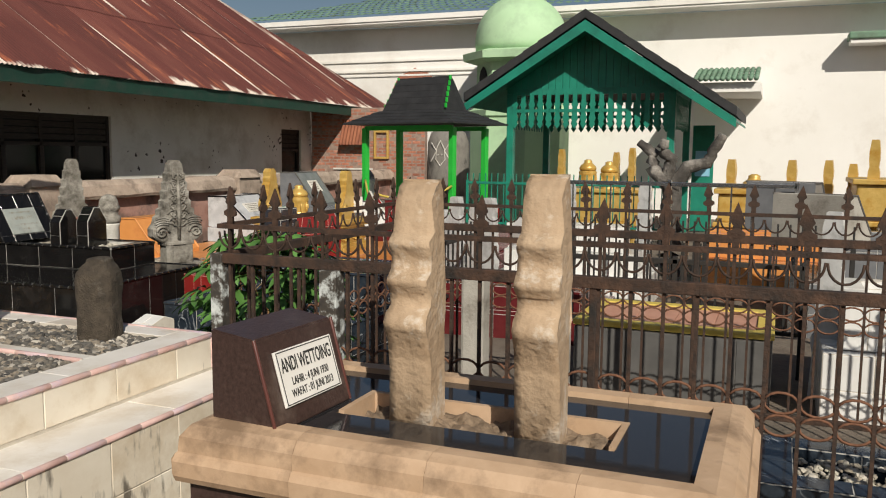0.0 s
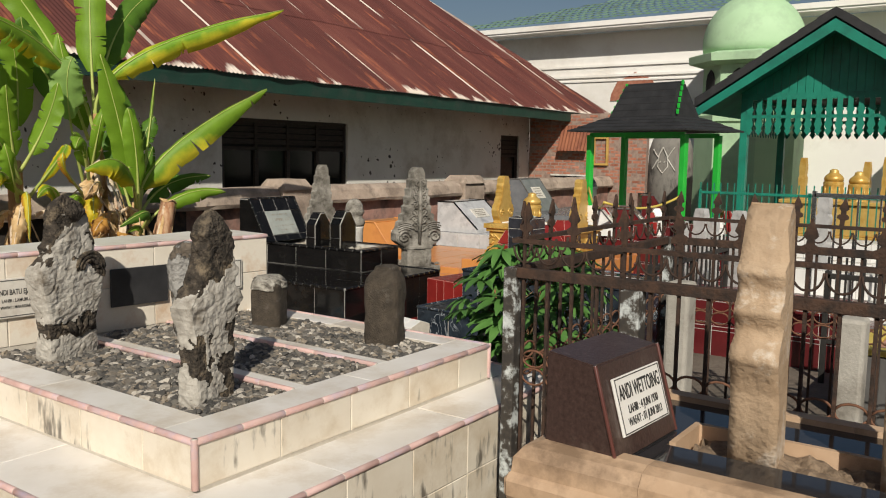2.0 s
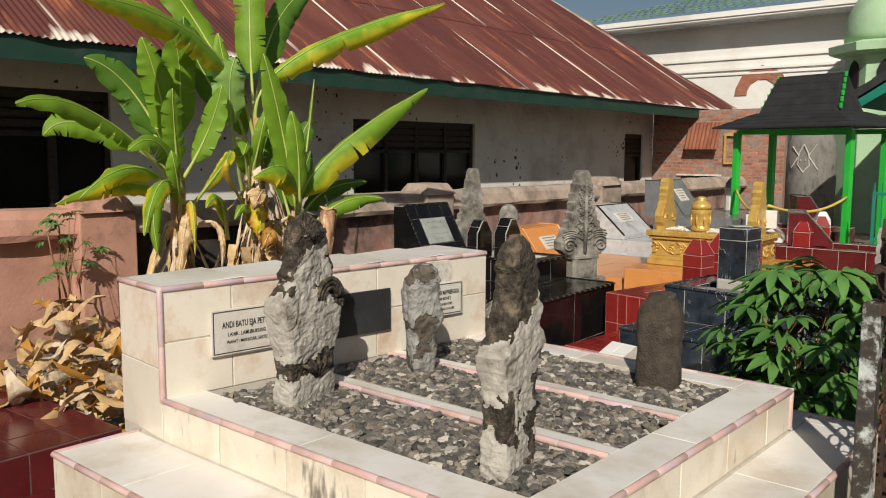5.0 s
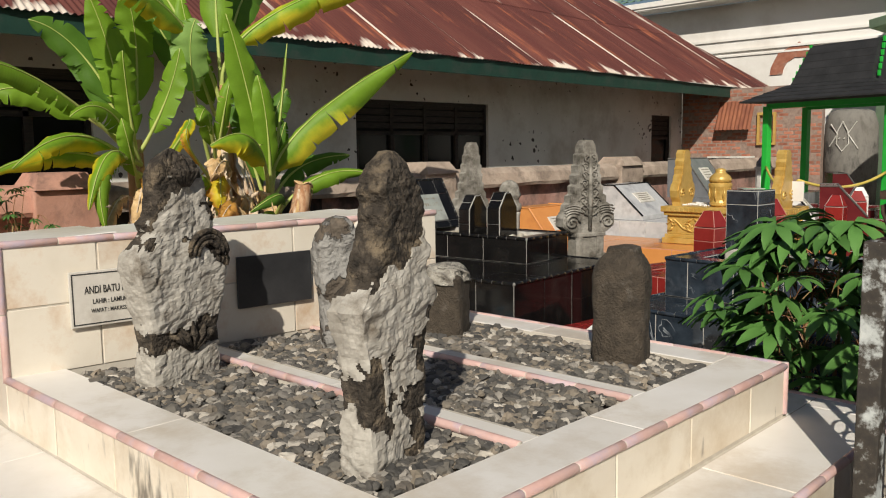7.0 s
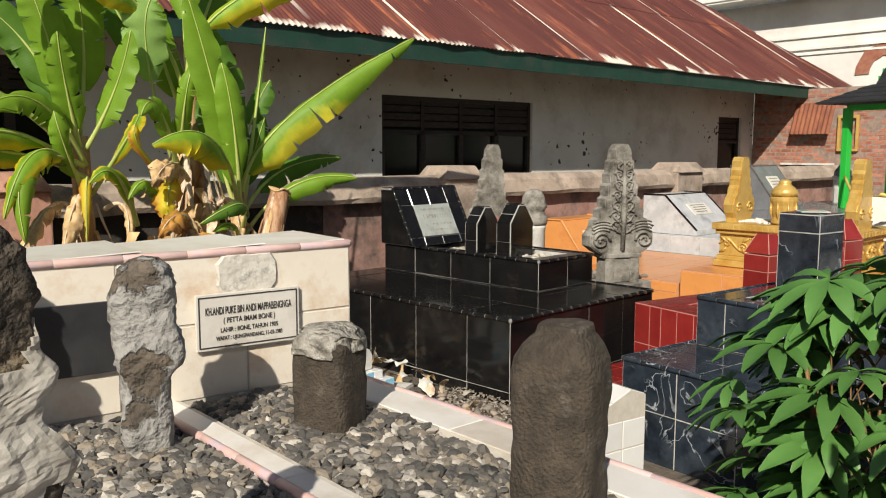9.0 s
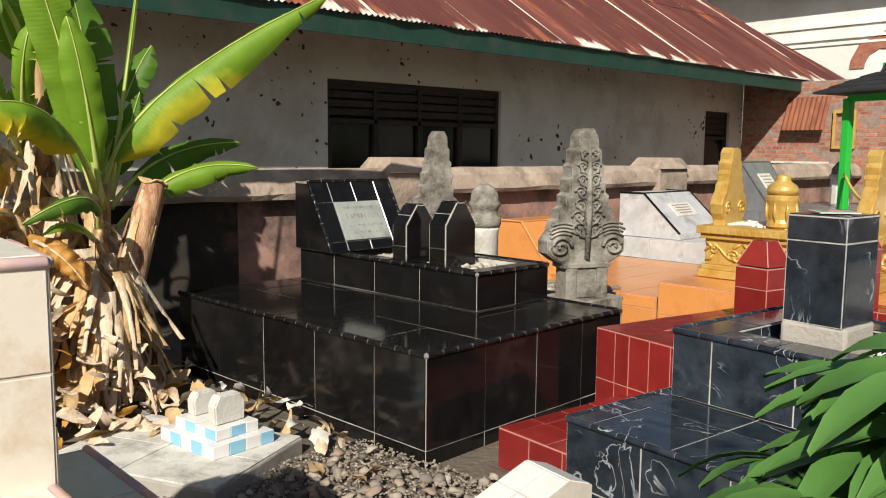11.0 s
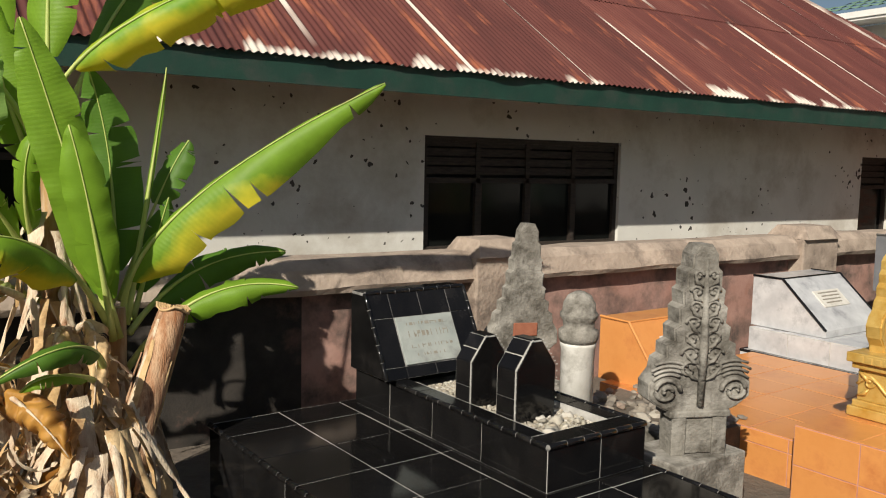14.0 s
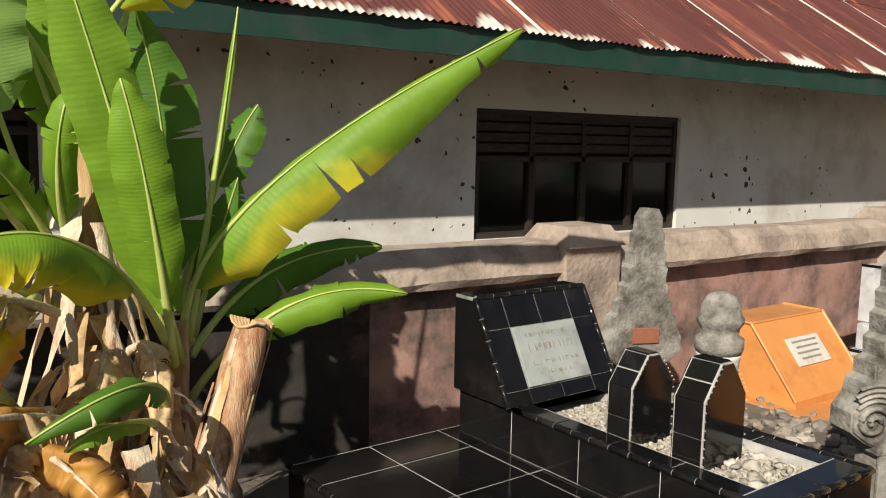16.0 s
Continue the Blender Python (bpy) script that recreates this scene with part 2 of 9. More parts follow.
def lathe(bm, profile, seg=16, m=None, squash=1.0):
    rings = []
    for r, z in profile:
        rings.append([bm.verts.new((r * math.cos(2 * math.pi * i / seg), squash * r * math.sin(2 * math.pi * i / seg), z)) for i in range(seg)])
    for a, b in zip(rings, rings[1:]):
        for i in range(seg):
            bm.faces.new((a[i], a[(i + 1) % seg], b[(i + 1) % seg], b[i]))
    bm.faces.new(rings[0][::-1])
    bm.faces.new(rings[-1])
    vs = [v for r in rings for v in r]
    if m is not None:
        bmesh.ops.transform(bm, matrix=m, verts=vs)
    return vs


def tube(bm, pts, radius, seg=6, closed=False):
    """A tube along points; radius is a number or one number a point."""
    pts = [Vector(p) for p in pts]
    n = len(pts)
    rad = radius if isinstance(radius, (list, tuple)) else [radius] * n
    rings = []
    up = Vector((0, 0, 1))
    for i, p in enumerate(pts):
        a = pts[(i - 1) % n] if (closed or i > 0) else p
        b = pts[(i + 1) % n] if (closed or i < n - 1) else p
        d = (b - a).normalized()
        s = d.cross(up)
        if s.length < 0.05:
            s = d.cross(Vector((1, 0, 0)))
        s.normalize()
        u = s.cross(d).normalized()
        rings.append([bm.verts.new(p + rad[i] * (s * math.cos(2 * math.pi * k / seg) + u * math.sin(2 * math.pi * k / seg))) for k in range(seg)])
    pairs = list(zip(rings, rings[1:])) + ([(rings[-1], rings[0])] if closed else [])
    for a, b in pairs:
        for k in range(seg):
            bm.faces.new((a[k], a[(k + 1) % seg], b[(k + 1) % seg], b[k]))
    if not closed:
        bm.faces.new(rings[0][::-1])
        bm.faces.new(rings[-1])


SLABS = {}


def slab_mesh(w, h, t, material, round_edge=0.002):
    """A tile of w by h, t thick, lying in x and z with its face to -y, with softened edges; shared by alike tiles."""
    key = (round(w, 3), round(h, 3), t, material.name)
    if key not in SLABS:
        e = min(round_edge, w / 4, h / 4)
        v = [(0, 0, 0), (w, 0, 0), (w, 0, h), (0, 0, h), (0, -t + e, 0), (w, -t + e, 0), (w, -t + e, h), (0, -t + e, h),
             (e, -t, e), (w - e, -t, e), (w - e, -t, h - e), (e, -t, h - e)]
        f = [(0, 1, 5, 4), (1, 2, 6, 5), (2, 3, 7, 6), (3, 0, 4, 7), (4, 5, 9, 8), (5, 6, 10, 9), (6, 7, 11, 10), (7, 4, 8, 11), (8, 9, 10, 11)]
        me = bpy.data.meshes.new("tile")
        me.from_pydata(v, [], f)
        me.materials.append(material)
        SLABS[key] = me
    return SLABS[key]


def tiles(parent, material, origin, along, up, cols, rows, gap=0.006, t=0.0035, name="tile", skip=None, wobble=0.0012):
    """Lays tiles on a face. origin: its lower corner; along, up: unit directions (face towards along x up turned outwards); cols, rows: the widths and heights."""
    a, u = Vector(along).normalized(), Vector(up).normalized()
    nrm = a.cross(u)  # outwards
    rot = Matrix((a, -nrm, u)).transposed().to_4x4()
    z = 0.0
    for j, hgt in enumerate(rows):
        x = 0.0
        for i, w in enumerate(cols):
            if not (skip and skip(x, z, w, hgt)):
                ob = new(name, slab_mesh(w - gap, hgt - gap, t, material))
                ob.parent = parent
                p = Vector(origin) + a * (x + gap / 2) + u * (z + gap / 2) + nrm * random.uniform(-wobble, wobble)
                ob.matrix_basis = Matrix.Translation(p) @ rot
            x += w
        z += hgt


def even(total, size):
    """Tile widths over a length: whole ones and a cut rest."""
    n = int(total / size + 1e-6)
    rest = total - n * size
    return [size] * n + ([rest] if rest > 0.03 else [])


def bars(parent, material, p0, p1, piece, radius, name="edge_tile"):
    """Quarter-round edge tiles laid end to end along an edge."""
    p0, p1 = Vector(p0), Vector(p1)
    d = p1 - p0
    n = max(1, round(d.length / piece))
    ln = d.length / n - 0.0035
    key = ("bar", round(ln, 3), radius, material.name)
    if key not in SLABS:
        bm = bmesh.new()
        lathe(bm, [(radius * 0.95, 0.0), (radius, 0.001), (radius, ln - 0.001), (radius * 0.95, ln)], 10)
        me = bpy.data.meshes.new(name)
        bm.to_mesh(me)
        bm.free()
        for p in me.polygons:
            p.use_smooth = True
        me.materials.append(material)
        SLABS[key] = me
    q = d.to_track_quat("Z", "Y").to_matrix().to_4x4()
    bm = bmesh.new()
    lathe(bm, [(radius * 0.9, 0.001), (radius * 0.9, d.length - 0.001)], 10)
    bed = part("joint_mortar", bm, M_GROUT if material.name == "pink_bullnose" else M_JOINT, parent, smooth=True)
    bed.matrix_basis = Matrix.Translation(p0) @ q
    for i in range(n):
        ob = new(name, SLABS[key])
        ob.parent = parent
        ob.matrix_basis = Matrix.Translation(p0 + d * (i / n) + d.normalized() * 0.002) @ q


# ---- ground ----
def build_ground():
    bm = bmesh.new()
    n = 60
    lo, hi = -14.0, 34.0
    grid = [[None] * (n + 1) for _ in range(n + 1)]
    for i in range(n + 1):
        for j in range(n + 1):
            x, y = lo + (hi - lo) * i / n, lo - 4 + (hi - lo) * j / n
            grid[i][j] = bm.verts.new((x, y, 0.03 * noise.noise(Vector((x * 0.7, y * 0.7, 0))) - 0.03))
    for i in range(n):
        for j in range(n):
            bm.faces.new((grid[i][j], grid[i + 1][j], grid[i + 1][j + 1], grid[i][j + 1]))
    far = 400
    ring = [bm.verts.new(p) for p in ((-far, -far, -0.05), (far, -far, -0.05), (far, far, -0.05), (-far, far, -0.05))]
    c = [grid[0][0], grid[n][0], grid[n][n], grid[0][n]]
    edges = [[grid[i][0] for i in range(n + 1)], [grid[n][j] for j in range(n + 1)], [grid[n - i][n] for i in range(n + 1)], [grid[0][n - j] for j in range(n + 1)]]
    for k in range(4):
        bm.faces.new([ring[k], ring[(k + 1) % 4]] + edges[k][::-1])
    ob = part("ground", bm, M_EARTH, smooth=True)
    tagged(ob, "bare grey-brown trodden earth with rubble between the tombs", "ground", kind="structure")


build_ground()

# ---- compound wall ----
def build_wall():
    w = thing("wall_north", "low faded pink plastered boundary wall with dirty overhanging coping", "wall", kind="structure")
    # panel from x 2.2 to 4.75: mould plus painted-in leaf shade
    for x0, x1, mat in ((-12.0, 1.66, M_SALMONWALL), (2.2, 4.75, M_MOULD_SHADE), (4.75, 6.2, M_PINKWALL), (6.75, 10.6, M_PINKWALL), (11.25, 17.05, M_PINKWALL)):
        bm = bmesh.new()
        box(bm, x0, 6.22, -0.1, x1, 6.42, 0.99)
        part("wall_panel", bm, mat, w, "mouldy plaster, darkened further by painted banana leaf shade" if mat is M_MOULD_SHADE else "")
    for x0, x1 in ((-12.0, 1.66), (2.2, 6.2), (6.75, 10.6), (11.25, 17.05)):
        bm = bmesh.new()
        n = max(2, int((x1 - x0) / 0.15))
        prof = [(6.1, 0.985), (6.075, 1.03), (6.12, 1.16), (6.2, 1.235), (6.45, 1.235), (6.5, 1.0)]
        rows = []
        for i in range(n + 1):
            x = x0 + (x1 - x0) * i / n
            rows.append([bm.verts.new((x, y + 0.016 * noise.noise(Vector((x * 3, y * 9, k))), z + 0.02 * noise.noise(Vector((x * 2.2, k * 1.7, 5))))) for k, (y, z) in enumerate(prof)])
        for a, b in zip(rows, rows[1:]):
            for k in range(len(prof)):
                bm.faces.new((a[k], b[k], b[(k + 1) % len(prof)], a[(k + 1) % len(prof)]))
        bm.faces.new(rows[0])
        bm.faces.new(rows[-1][::-1])
        part("coping", bm, M_SALMONWALL if x0 < 0 else M_COPING, w, "stained plaster coping")
    for x0, x1, mat in ((1.66, 2.2, M_SALMONWALL), (6.2, 6.75, M_COPING), (10.6, 11.25, M_COPING)):
        bm = bmesh.new()
        box(bm, x0, 6.04, -0.1, x1, 6.5, 1.2, 0.015)
        cx = (x0 + x1) / 2
        h = (x1 - x0) / 2
        v = [bm.verts.new(p) for p in ((cx - h, 6.0, 1.2), (cx + h, 6.0, 1.2), (cx + h, 6.54, 1.2), (cx - h, 6.54, 1.2),
                                       (cx - h * 0.75, 6.1, 1.34), (cx + h * 0.75, 6.1, 1.34), (cx + h * 0.75, 6.44, 1.34), (cx - h * 0.75, 6.44, 1.34))]
        for f in ((0, 1, 2, 3), (4, 5, 6, 7), (0, 1, 5, 4), (1, 2, 6, 5), (2, 3, 7, 6), (3, 0, 4, 7)):
            bm.faces.new([v[i] for i in f])
        part("wall_pillar", bm, mat, w)


# ---- house ----
def corrugated(bm, x0, x1, y0, z0, y1, z1, pitch=0.076, amp=0.011, lift=0.0, ragged=0.0, seed=0):
    n = max(4, int((x1 - x0) / pitch * 6))
    d = Vector((0, y1 - y0, z1 - z0)).normalized()
    nrm = Vector((0, -d.z, d.y))
    top, bot = [], []
    for i in range(n + 1):
        x = x0 + (x1 - x0) * i / n
        o = nrm * (amp * math.sin(2 * math.pi * x / pitch) + lift)
        cut = d * (ragged * noise.noise(Vector((x * 2.1, seed, 0))))
        bot.append(bm.verts.new(Vector((x, y0, z0)) + o + cut))
        top.append(bm.verts.new(Vector((x, y1, z1)) + o))
    for i in range(n):
        bm.faces.new((bot[i], bot[i + 1], top[i + 1], top[i]))


def rusty_roof():
    m = shade("rusty_corrugated_iron", [(0.062, 0.016, 0.013), (0.105, 0.027, 0.021), (0.155, 0.05, 0.036)], 1.1, 0.75, bump=0.25, bump_scale=30,
              stretch=(1, 0.25, 0.25), per_object=0.12)
    nt = m.node_tree
    n, l = nt.nodes, nt.links
    b = n["Principled BSDF"]
    old = b.inputs["Base Color"].links[0].from_socket
    tc = n.new("ShaderNodeTexCoord")
    sep = n.new("ShaderNodeSeparateXYZ")
    l.new(tc.outputs["UV"], sep.inputs[0])
    # bare zinc along the lower lip and the overlap of each sheet, with a ragged limit
    mp = n.new("ShaderNodeMapping")
    mp.inputs["Scale"].default_value = (3.0, 0.6, 0.6)
    l.new(tc.outputs["Object"], mp.inputs[0])
    no = n.new("ShaderNodeTexNoise")
    no.inputs["Scale"].default_value = 1.0
    no.inputs["Detail"].default_value = 5
    l.new(mp.outputs[0], no.inputs[0])
    k = n.new("ShaderNodeMath")
    k.operation = "MULTIPLY_ADD"
    k.inputs[1].default_value = 0.54
    k.inputs[2].default_value = -0.27
    l.new(no.outputs[0], k.inputs[0])
    lt = n.new("ShaderNodeMath")
    lt.operation = "SUBTRACT"
    l.new(k.outputs[0], lt.inputs[0])
    l.new(sep.outputs[1], lt.inputs[1])
    mr = n.new("ShaderNodeMapRange")
    mr.inputs[1].default_value = -0.02
    mr.inputs[2].default_value = 0.03
    l.new(lt.outputs[0], mr.inputs[0])
    # pale strip beside the side lap
    gt = n.new("ShaderNodeMath")
    gt.operation = "LESS_THAN"
    gt.inputs[1].default_value = 0.06
    l.new(sep.outputs[0], gt.inputs[0])
    n2 = n.new("ShaderNodeTexNoise")
    n2.inputs["Scale"].default_value = 0.7
    l.new(tc.outputs["Object"], n2.inputs[0])
    g2 = n.new("ShaderNodeMapRange")
    g2.inputs[1].default_value = 0.4
    g2.inputs[2].default_value = 0.55
    l.new(n2.outputs[0], g2.inputs[0])
    mul = n.new("ShaderNodeMath")
    mul.operation = "MULTIPLY"
    l.new(gt.outputs[0], mul.inputs[0])
    l.new(g2.outputs[0], mul.inputs[1])
    mx_ = n.new("ShaderNodeMath")
    mx_.operation = "MAXIMUM"
    l.new(mr.outputs[0], mx_.inputs[0])
    l.new(mul.outputs[0], mx_.inputs[1])
    # orange fresh rust in streaks down the slope
    mp3 = n.new("ShaderNodeMapping")
    mp3.inputs["Scale"].default_value = (2.2, 0.35, 0.35)
    l.new(tc.outputs["Object"], mp3.inputs[0])
    n3 = n.new("ShaderNodeTexNoise")
    n3.inputs["Scale"].default_value = 1.3
    n3.inputs["Detail"].default_value = 7
    n3.inputs["Roughness"].default_value = 0.65
    l.new(mp3.outputs[0], n3.inputs[0])
    r3 = n.new("ShaderNodeMapRange")
    r3.inputs[1].default_value = 0.57
    r3.inputs[2].default_value = 0.7
    l.new(n3.outputs[0], r3.inputs[0])
    mo = n.new("ShaderNodeMix")
    mo.data_type = "RGBA"
    mo.inputs[7].default_value = (0.36, 0.11, 0.05, 1)
    l.new(r3.outputs[0], mo.inputs[0])
    l.new(old, mo.inputs[6])
    mz = n.new("ShaderNodeMix")
    mz.data_type = "RGBA"
    mz.inputs[7].default_value = (0.66, 0.58, 0.5, 1)
    l.new(mx_.outputs[0], mz.inputs[0])
    l.new(mo.outputs[2], mz.inputs[6])
    l.new(mz.outputs[2], b.inputs["Base Color"])
    return m


EAVE_Y, WALL_Y = 7.25, 8.46
SLOPE = 0.66


def eave_z(x):
    """The lower edge sinks a little towards the far end."""
    return 2.832 - 0.0035 * (x - 6.0)


def roof_end(y):
    """The far verge runs back slantwise from the eave to the ridge."""
    return 19.65 - 0.44 * (y - EAVE_Y)


def build_house():
    h = thing("house", "long low plastered house with a rusted corrugated iron roof", "house")
    # front wall, with its openings left out
    openings = ((-0.2, 3.25, 0.93, 2.44), (7.18, 10.18, 0.95, 2.26), (15.72, 16.6, 0.9, 2.19))
    x = -12.0
    for x0, x1, z0, z1 in openings:
        block("wall", M_PLASTER, h, x, WALL_Y, -0.1, x0, WALL_Y + 0.16, 3.42, label="off-white plaster wall with mould spots")
        block("wall_below_window", M_PLASTER, h, x0, WALL_Y, -0.1, x1, WALL_Y + 0.16, z0)
        block("wall_above_window", M_PLASTER, h, x0, WALL_Y, z1, x1, WALL_Y + 0.16, 3.42)
        x = x1
    block("wall", M_PLASTER, h, x, WALL_Y, -0.1, 17.1, WALL_Y + 0.16, 3.42, label="off-white plaster wall with mould spots")
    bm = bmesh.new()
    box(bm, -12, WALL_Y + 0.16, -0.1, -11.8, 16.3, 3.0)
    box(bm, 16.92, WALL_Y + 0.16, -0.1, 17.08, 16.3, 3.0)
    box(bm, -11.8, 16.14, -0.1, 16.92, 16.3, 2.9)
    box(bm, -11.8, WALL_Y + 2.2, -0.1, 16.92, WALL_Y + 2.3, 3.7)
    # coloured near-black so that the rooms look unlit
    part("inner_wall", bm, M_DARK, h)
    # windows
    for (x0, x1, z0, z1), panes in zip(openings, (5, 4, 1)):
        w = part_window(h, x0, x1, z0, z1, panes)
    # fascia
    bm = bmesh.new()
    n = 40
    prev = None
    for i in range(n + 1):
        x = -12.6 + (19.55 + 12.6) * i / n
        z = eave_z(x)
        cur = [bm.verts.new(p) for p in ((x, EAVE_Y + 0.05, z - 0.23), (x, EAVE_Y + 0.08, z - 0.23), (x, EAVE_Y + 0.08, z + 0.0), (x, EAVE_Y + 0.05, z + 0.0))]
        if prev:
            for k in range(4):
                bm.faces.new((prev[k], cur[k], cur[(k + 1) % 4], prev[(k + 1) % 4]))
        prev = cur
    part("fascia", bm, M_FASCIA, h, "dark green painted fascia board")
    bm = bmesh.new()
    v = [bm.verts.new(p) for p in ((-12.5, EAVE_Y + 0.08, 2.72), (19.4, EAVE_Y + 0.08, 2.62), (19.0, WALL_Y, 2.75), (-12.5, WALL_Y, 2.85))]
    bm.faces.new(v)
    part("soffit", bm, M_DARKWOOD, h)
    m = rusty_roof()
    # roof sheets, two courses up the slope
    rnd = random.Random(4)
    x = -12.8
    i = 0
    while x < 19.6:
        x1 = x + 0.79
        y0 = EAVE_Y
        for c, ln in enumerate((2.7, 3.2)):
            zz = eave_z((x + x1) / 2)
            ya, yb = y0 - (0.12 if c else 0) , y0 + ln / math.hypot(1, SLOPE)
            za, zb = zz + SLOPE * (ya - EAVE_Y), zz + SLOPE * (yb - EAVE_Y)
            bm = bmesh.new()
            corrugated(bm, x, x1 + 0.06, ya, za, yb, zb, lift=0.012 * c + 0.006 * (i % 2), ragged=0.03 if c == 0 else 0.015, seed=i * 2 + c)
            for v in bm.verts:
                v.co.x = min(v.co.x, roof_end(v.co.y))
            uv = bm.loops.layers.uv.new("UVMap")
            for f in bm.faces:
                for lp in f.loops:
                    co = lp.vert.co
                    lp[uv].uv = ((co.x - x) / 0.85, (co.y - ya) / (yb - ya) + (0.2 if c else 0.0))
            part("roof_sheet", bm, m, h, smooth=True)
            y0 = yb
        x = x1
        i += 1
    # back slope and gable
    ridge_y = EAVE_Y + 5.9 / math.hypot(1, SLOPE)
    ridge_z = eave_z(3) + SLOPE * (ridge_y - EAVE_Y)
    bm = bmesh.new()
    v = [bm.verts.new(p) for p in ((-12.8, ridge_y, ridge_z + 0.1), (roof_end(ridge_y), ridge_y, ridge_z), (roof_end(ridge_y), 17.2, 2.8), (-12.8, 17.2, 2.8))]
    bm.faces.new(v)
    part("back_slope", bm, m, h)
    bm = bmesh.new()
    v = [bm.verts.new(p) for p in ((17.05, WALL_Y, 3.4), (17.05, ridge_y, ridge_z - 0.35), (17.05, 16.3, 3.1), (17.05, 16.3, 2.5), (17.05, WALL_Y, 2.5))]
    bm.faces.new(v)
    part("gable", bm, M_PLASTER, h)


def part_window(h, x0, x1, z0, z1, panes):
    glass = bpy.data.materials.get("window_glass")
    if glass is None:
        glass = shade("window_glass", [(0.006, 0.007, 0.0065), (0.012, 0.013, 0.012)], 2, 0.12, bump=0, spec=0.12)
    ym = WALL_Y + 0.05
    w = block("window", M_DARKWOOD, h, x0, ym, z0, x0 + 0.06, ym + 0.1, z1)
    w["label"] = "dark wooden window with louvres over glazed panes"
    block("window_frame", M_DARKWOOD, w, x1 - 0.06, ym, z0, x1, ym + 0.1, z1)
    block("window_frame", M_DARKWOOD, w, x0 + 0.06, ym, z1 - 0.06, x1 - 0.06, ym + 0.1, z1)
    block("window_sill", M_DARKWOOD, w, x0 + 0.06, ym, z0, x1 - 0.06, ym + 0.12, z0 + 0.06)
    zt = z1 - 0.5 if panes > 1 else z1 - 0.5
    block("transom", M_DARKWOOD, w, x0 + 0.06, ym, zt - 0.03, x1 - 0.06, ym + 0.1, zt + 0.03)
    pw = (x1 - x0 - 0.06) / panes
    for i in range(panes):
        a = x0 + 0.06 + i * pw
        if i:
            block("mullion", M_DARKWOOD, w, a - 0.06, ym, z0 + 0.06, a, ym + 0.1, z1 - 0.06)
        for k in range(4):
            z = zt + 0.07 + k * 0.105
            block("louvre", M_DARKWOOD, w, a, ym + 0.02, z, a + pw - 0.06, ym + 0.032, z + 0.085, m=None)
        if z0 + 0.12 < zt - 0.1:
            block("sash", M_DARKWOOD, w, a + 0.005, ym + 0.03, z0 + 0.065, a + 0.05, ym + 0.07, zt - 0.035)
            block("pane", glass, w, a + 0.05, ym + 0.05, z0 + 0.06, a + pw - 0.06, ym + 0.056, zt - 0.03)
    # thin black sheet behind the panes, painted as the room's shade
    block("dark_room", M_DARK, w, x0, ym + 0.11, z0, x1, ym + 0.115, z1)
    return w


build_wall()
build_house()


# ---- mosque ----
def build_mosque():
    h = thing("mosque", "large white plastered mosque with green tiled roof", "mosque")
    bm = bmesh.new()
    box(bm, 21.5, -22, -0.1, 30, 12.9, 5.35)
    part("wall", bm, M_MOSQUE, h)
    for z0, z1, o in ((4.35, 4.42, 0.05), (4.05, 4.12, 0.06), (3.92, 3.97, 0.04)):
        bm = bmesh.new()
        box(bm, 21.5 - o, 5.5, z0, 21.5, 12.9, z1)
        part("moulding", bm, M_MOSQUE, h)
    bm = bmesh.new()
    box(bm, 20.7, -23, 5.36, 21.5, 13.6, 5.42)
    box(bm, 20.66, -23, 5.42, 20.72, 13.6, 5.56)
    part("eave", bm, M_MOSQUE, h, "white painted eave")
    # tile courses
    for c in range(9):
        bm = bmesh.new()
        n = 300
        lo, hi = [], []
        for i in range(n + 1):
            y = -23 + (36.7 - 0.62 * c) * i / n
            a = 0.035 * abs(math.sin(math.pi * i / 2.0 + 0.0)) if i % 2 else 0.0
            x0 = 20.6 + c * 0.36
            lo.append(bm.verts.new((x0, y, 5.56 + c * 0.13 + 0.05 + a)))
            hi.append(bm.verts.new((x0 + 0.4, y, 5.56 + c * 0.13 + 0.15 + a)))
        for i in range(n):
            bm.faces.new((lo[i], lo[i + 1], hi[i + 1], hi[i]))
        part("roof_tile_course", bm, M_GREENTILE, h)


build_mosque()


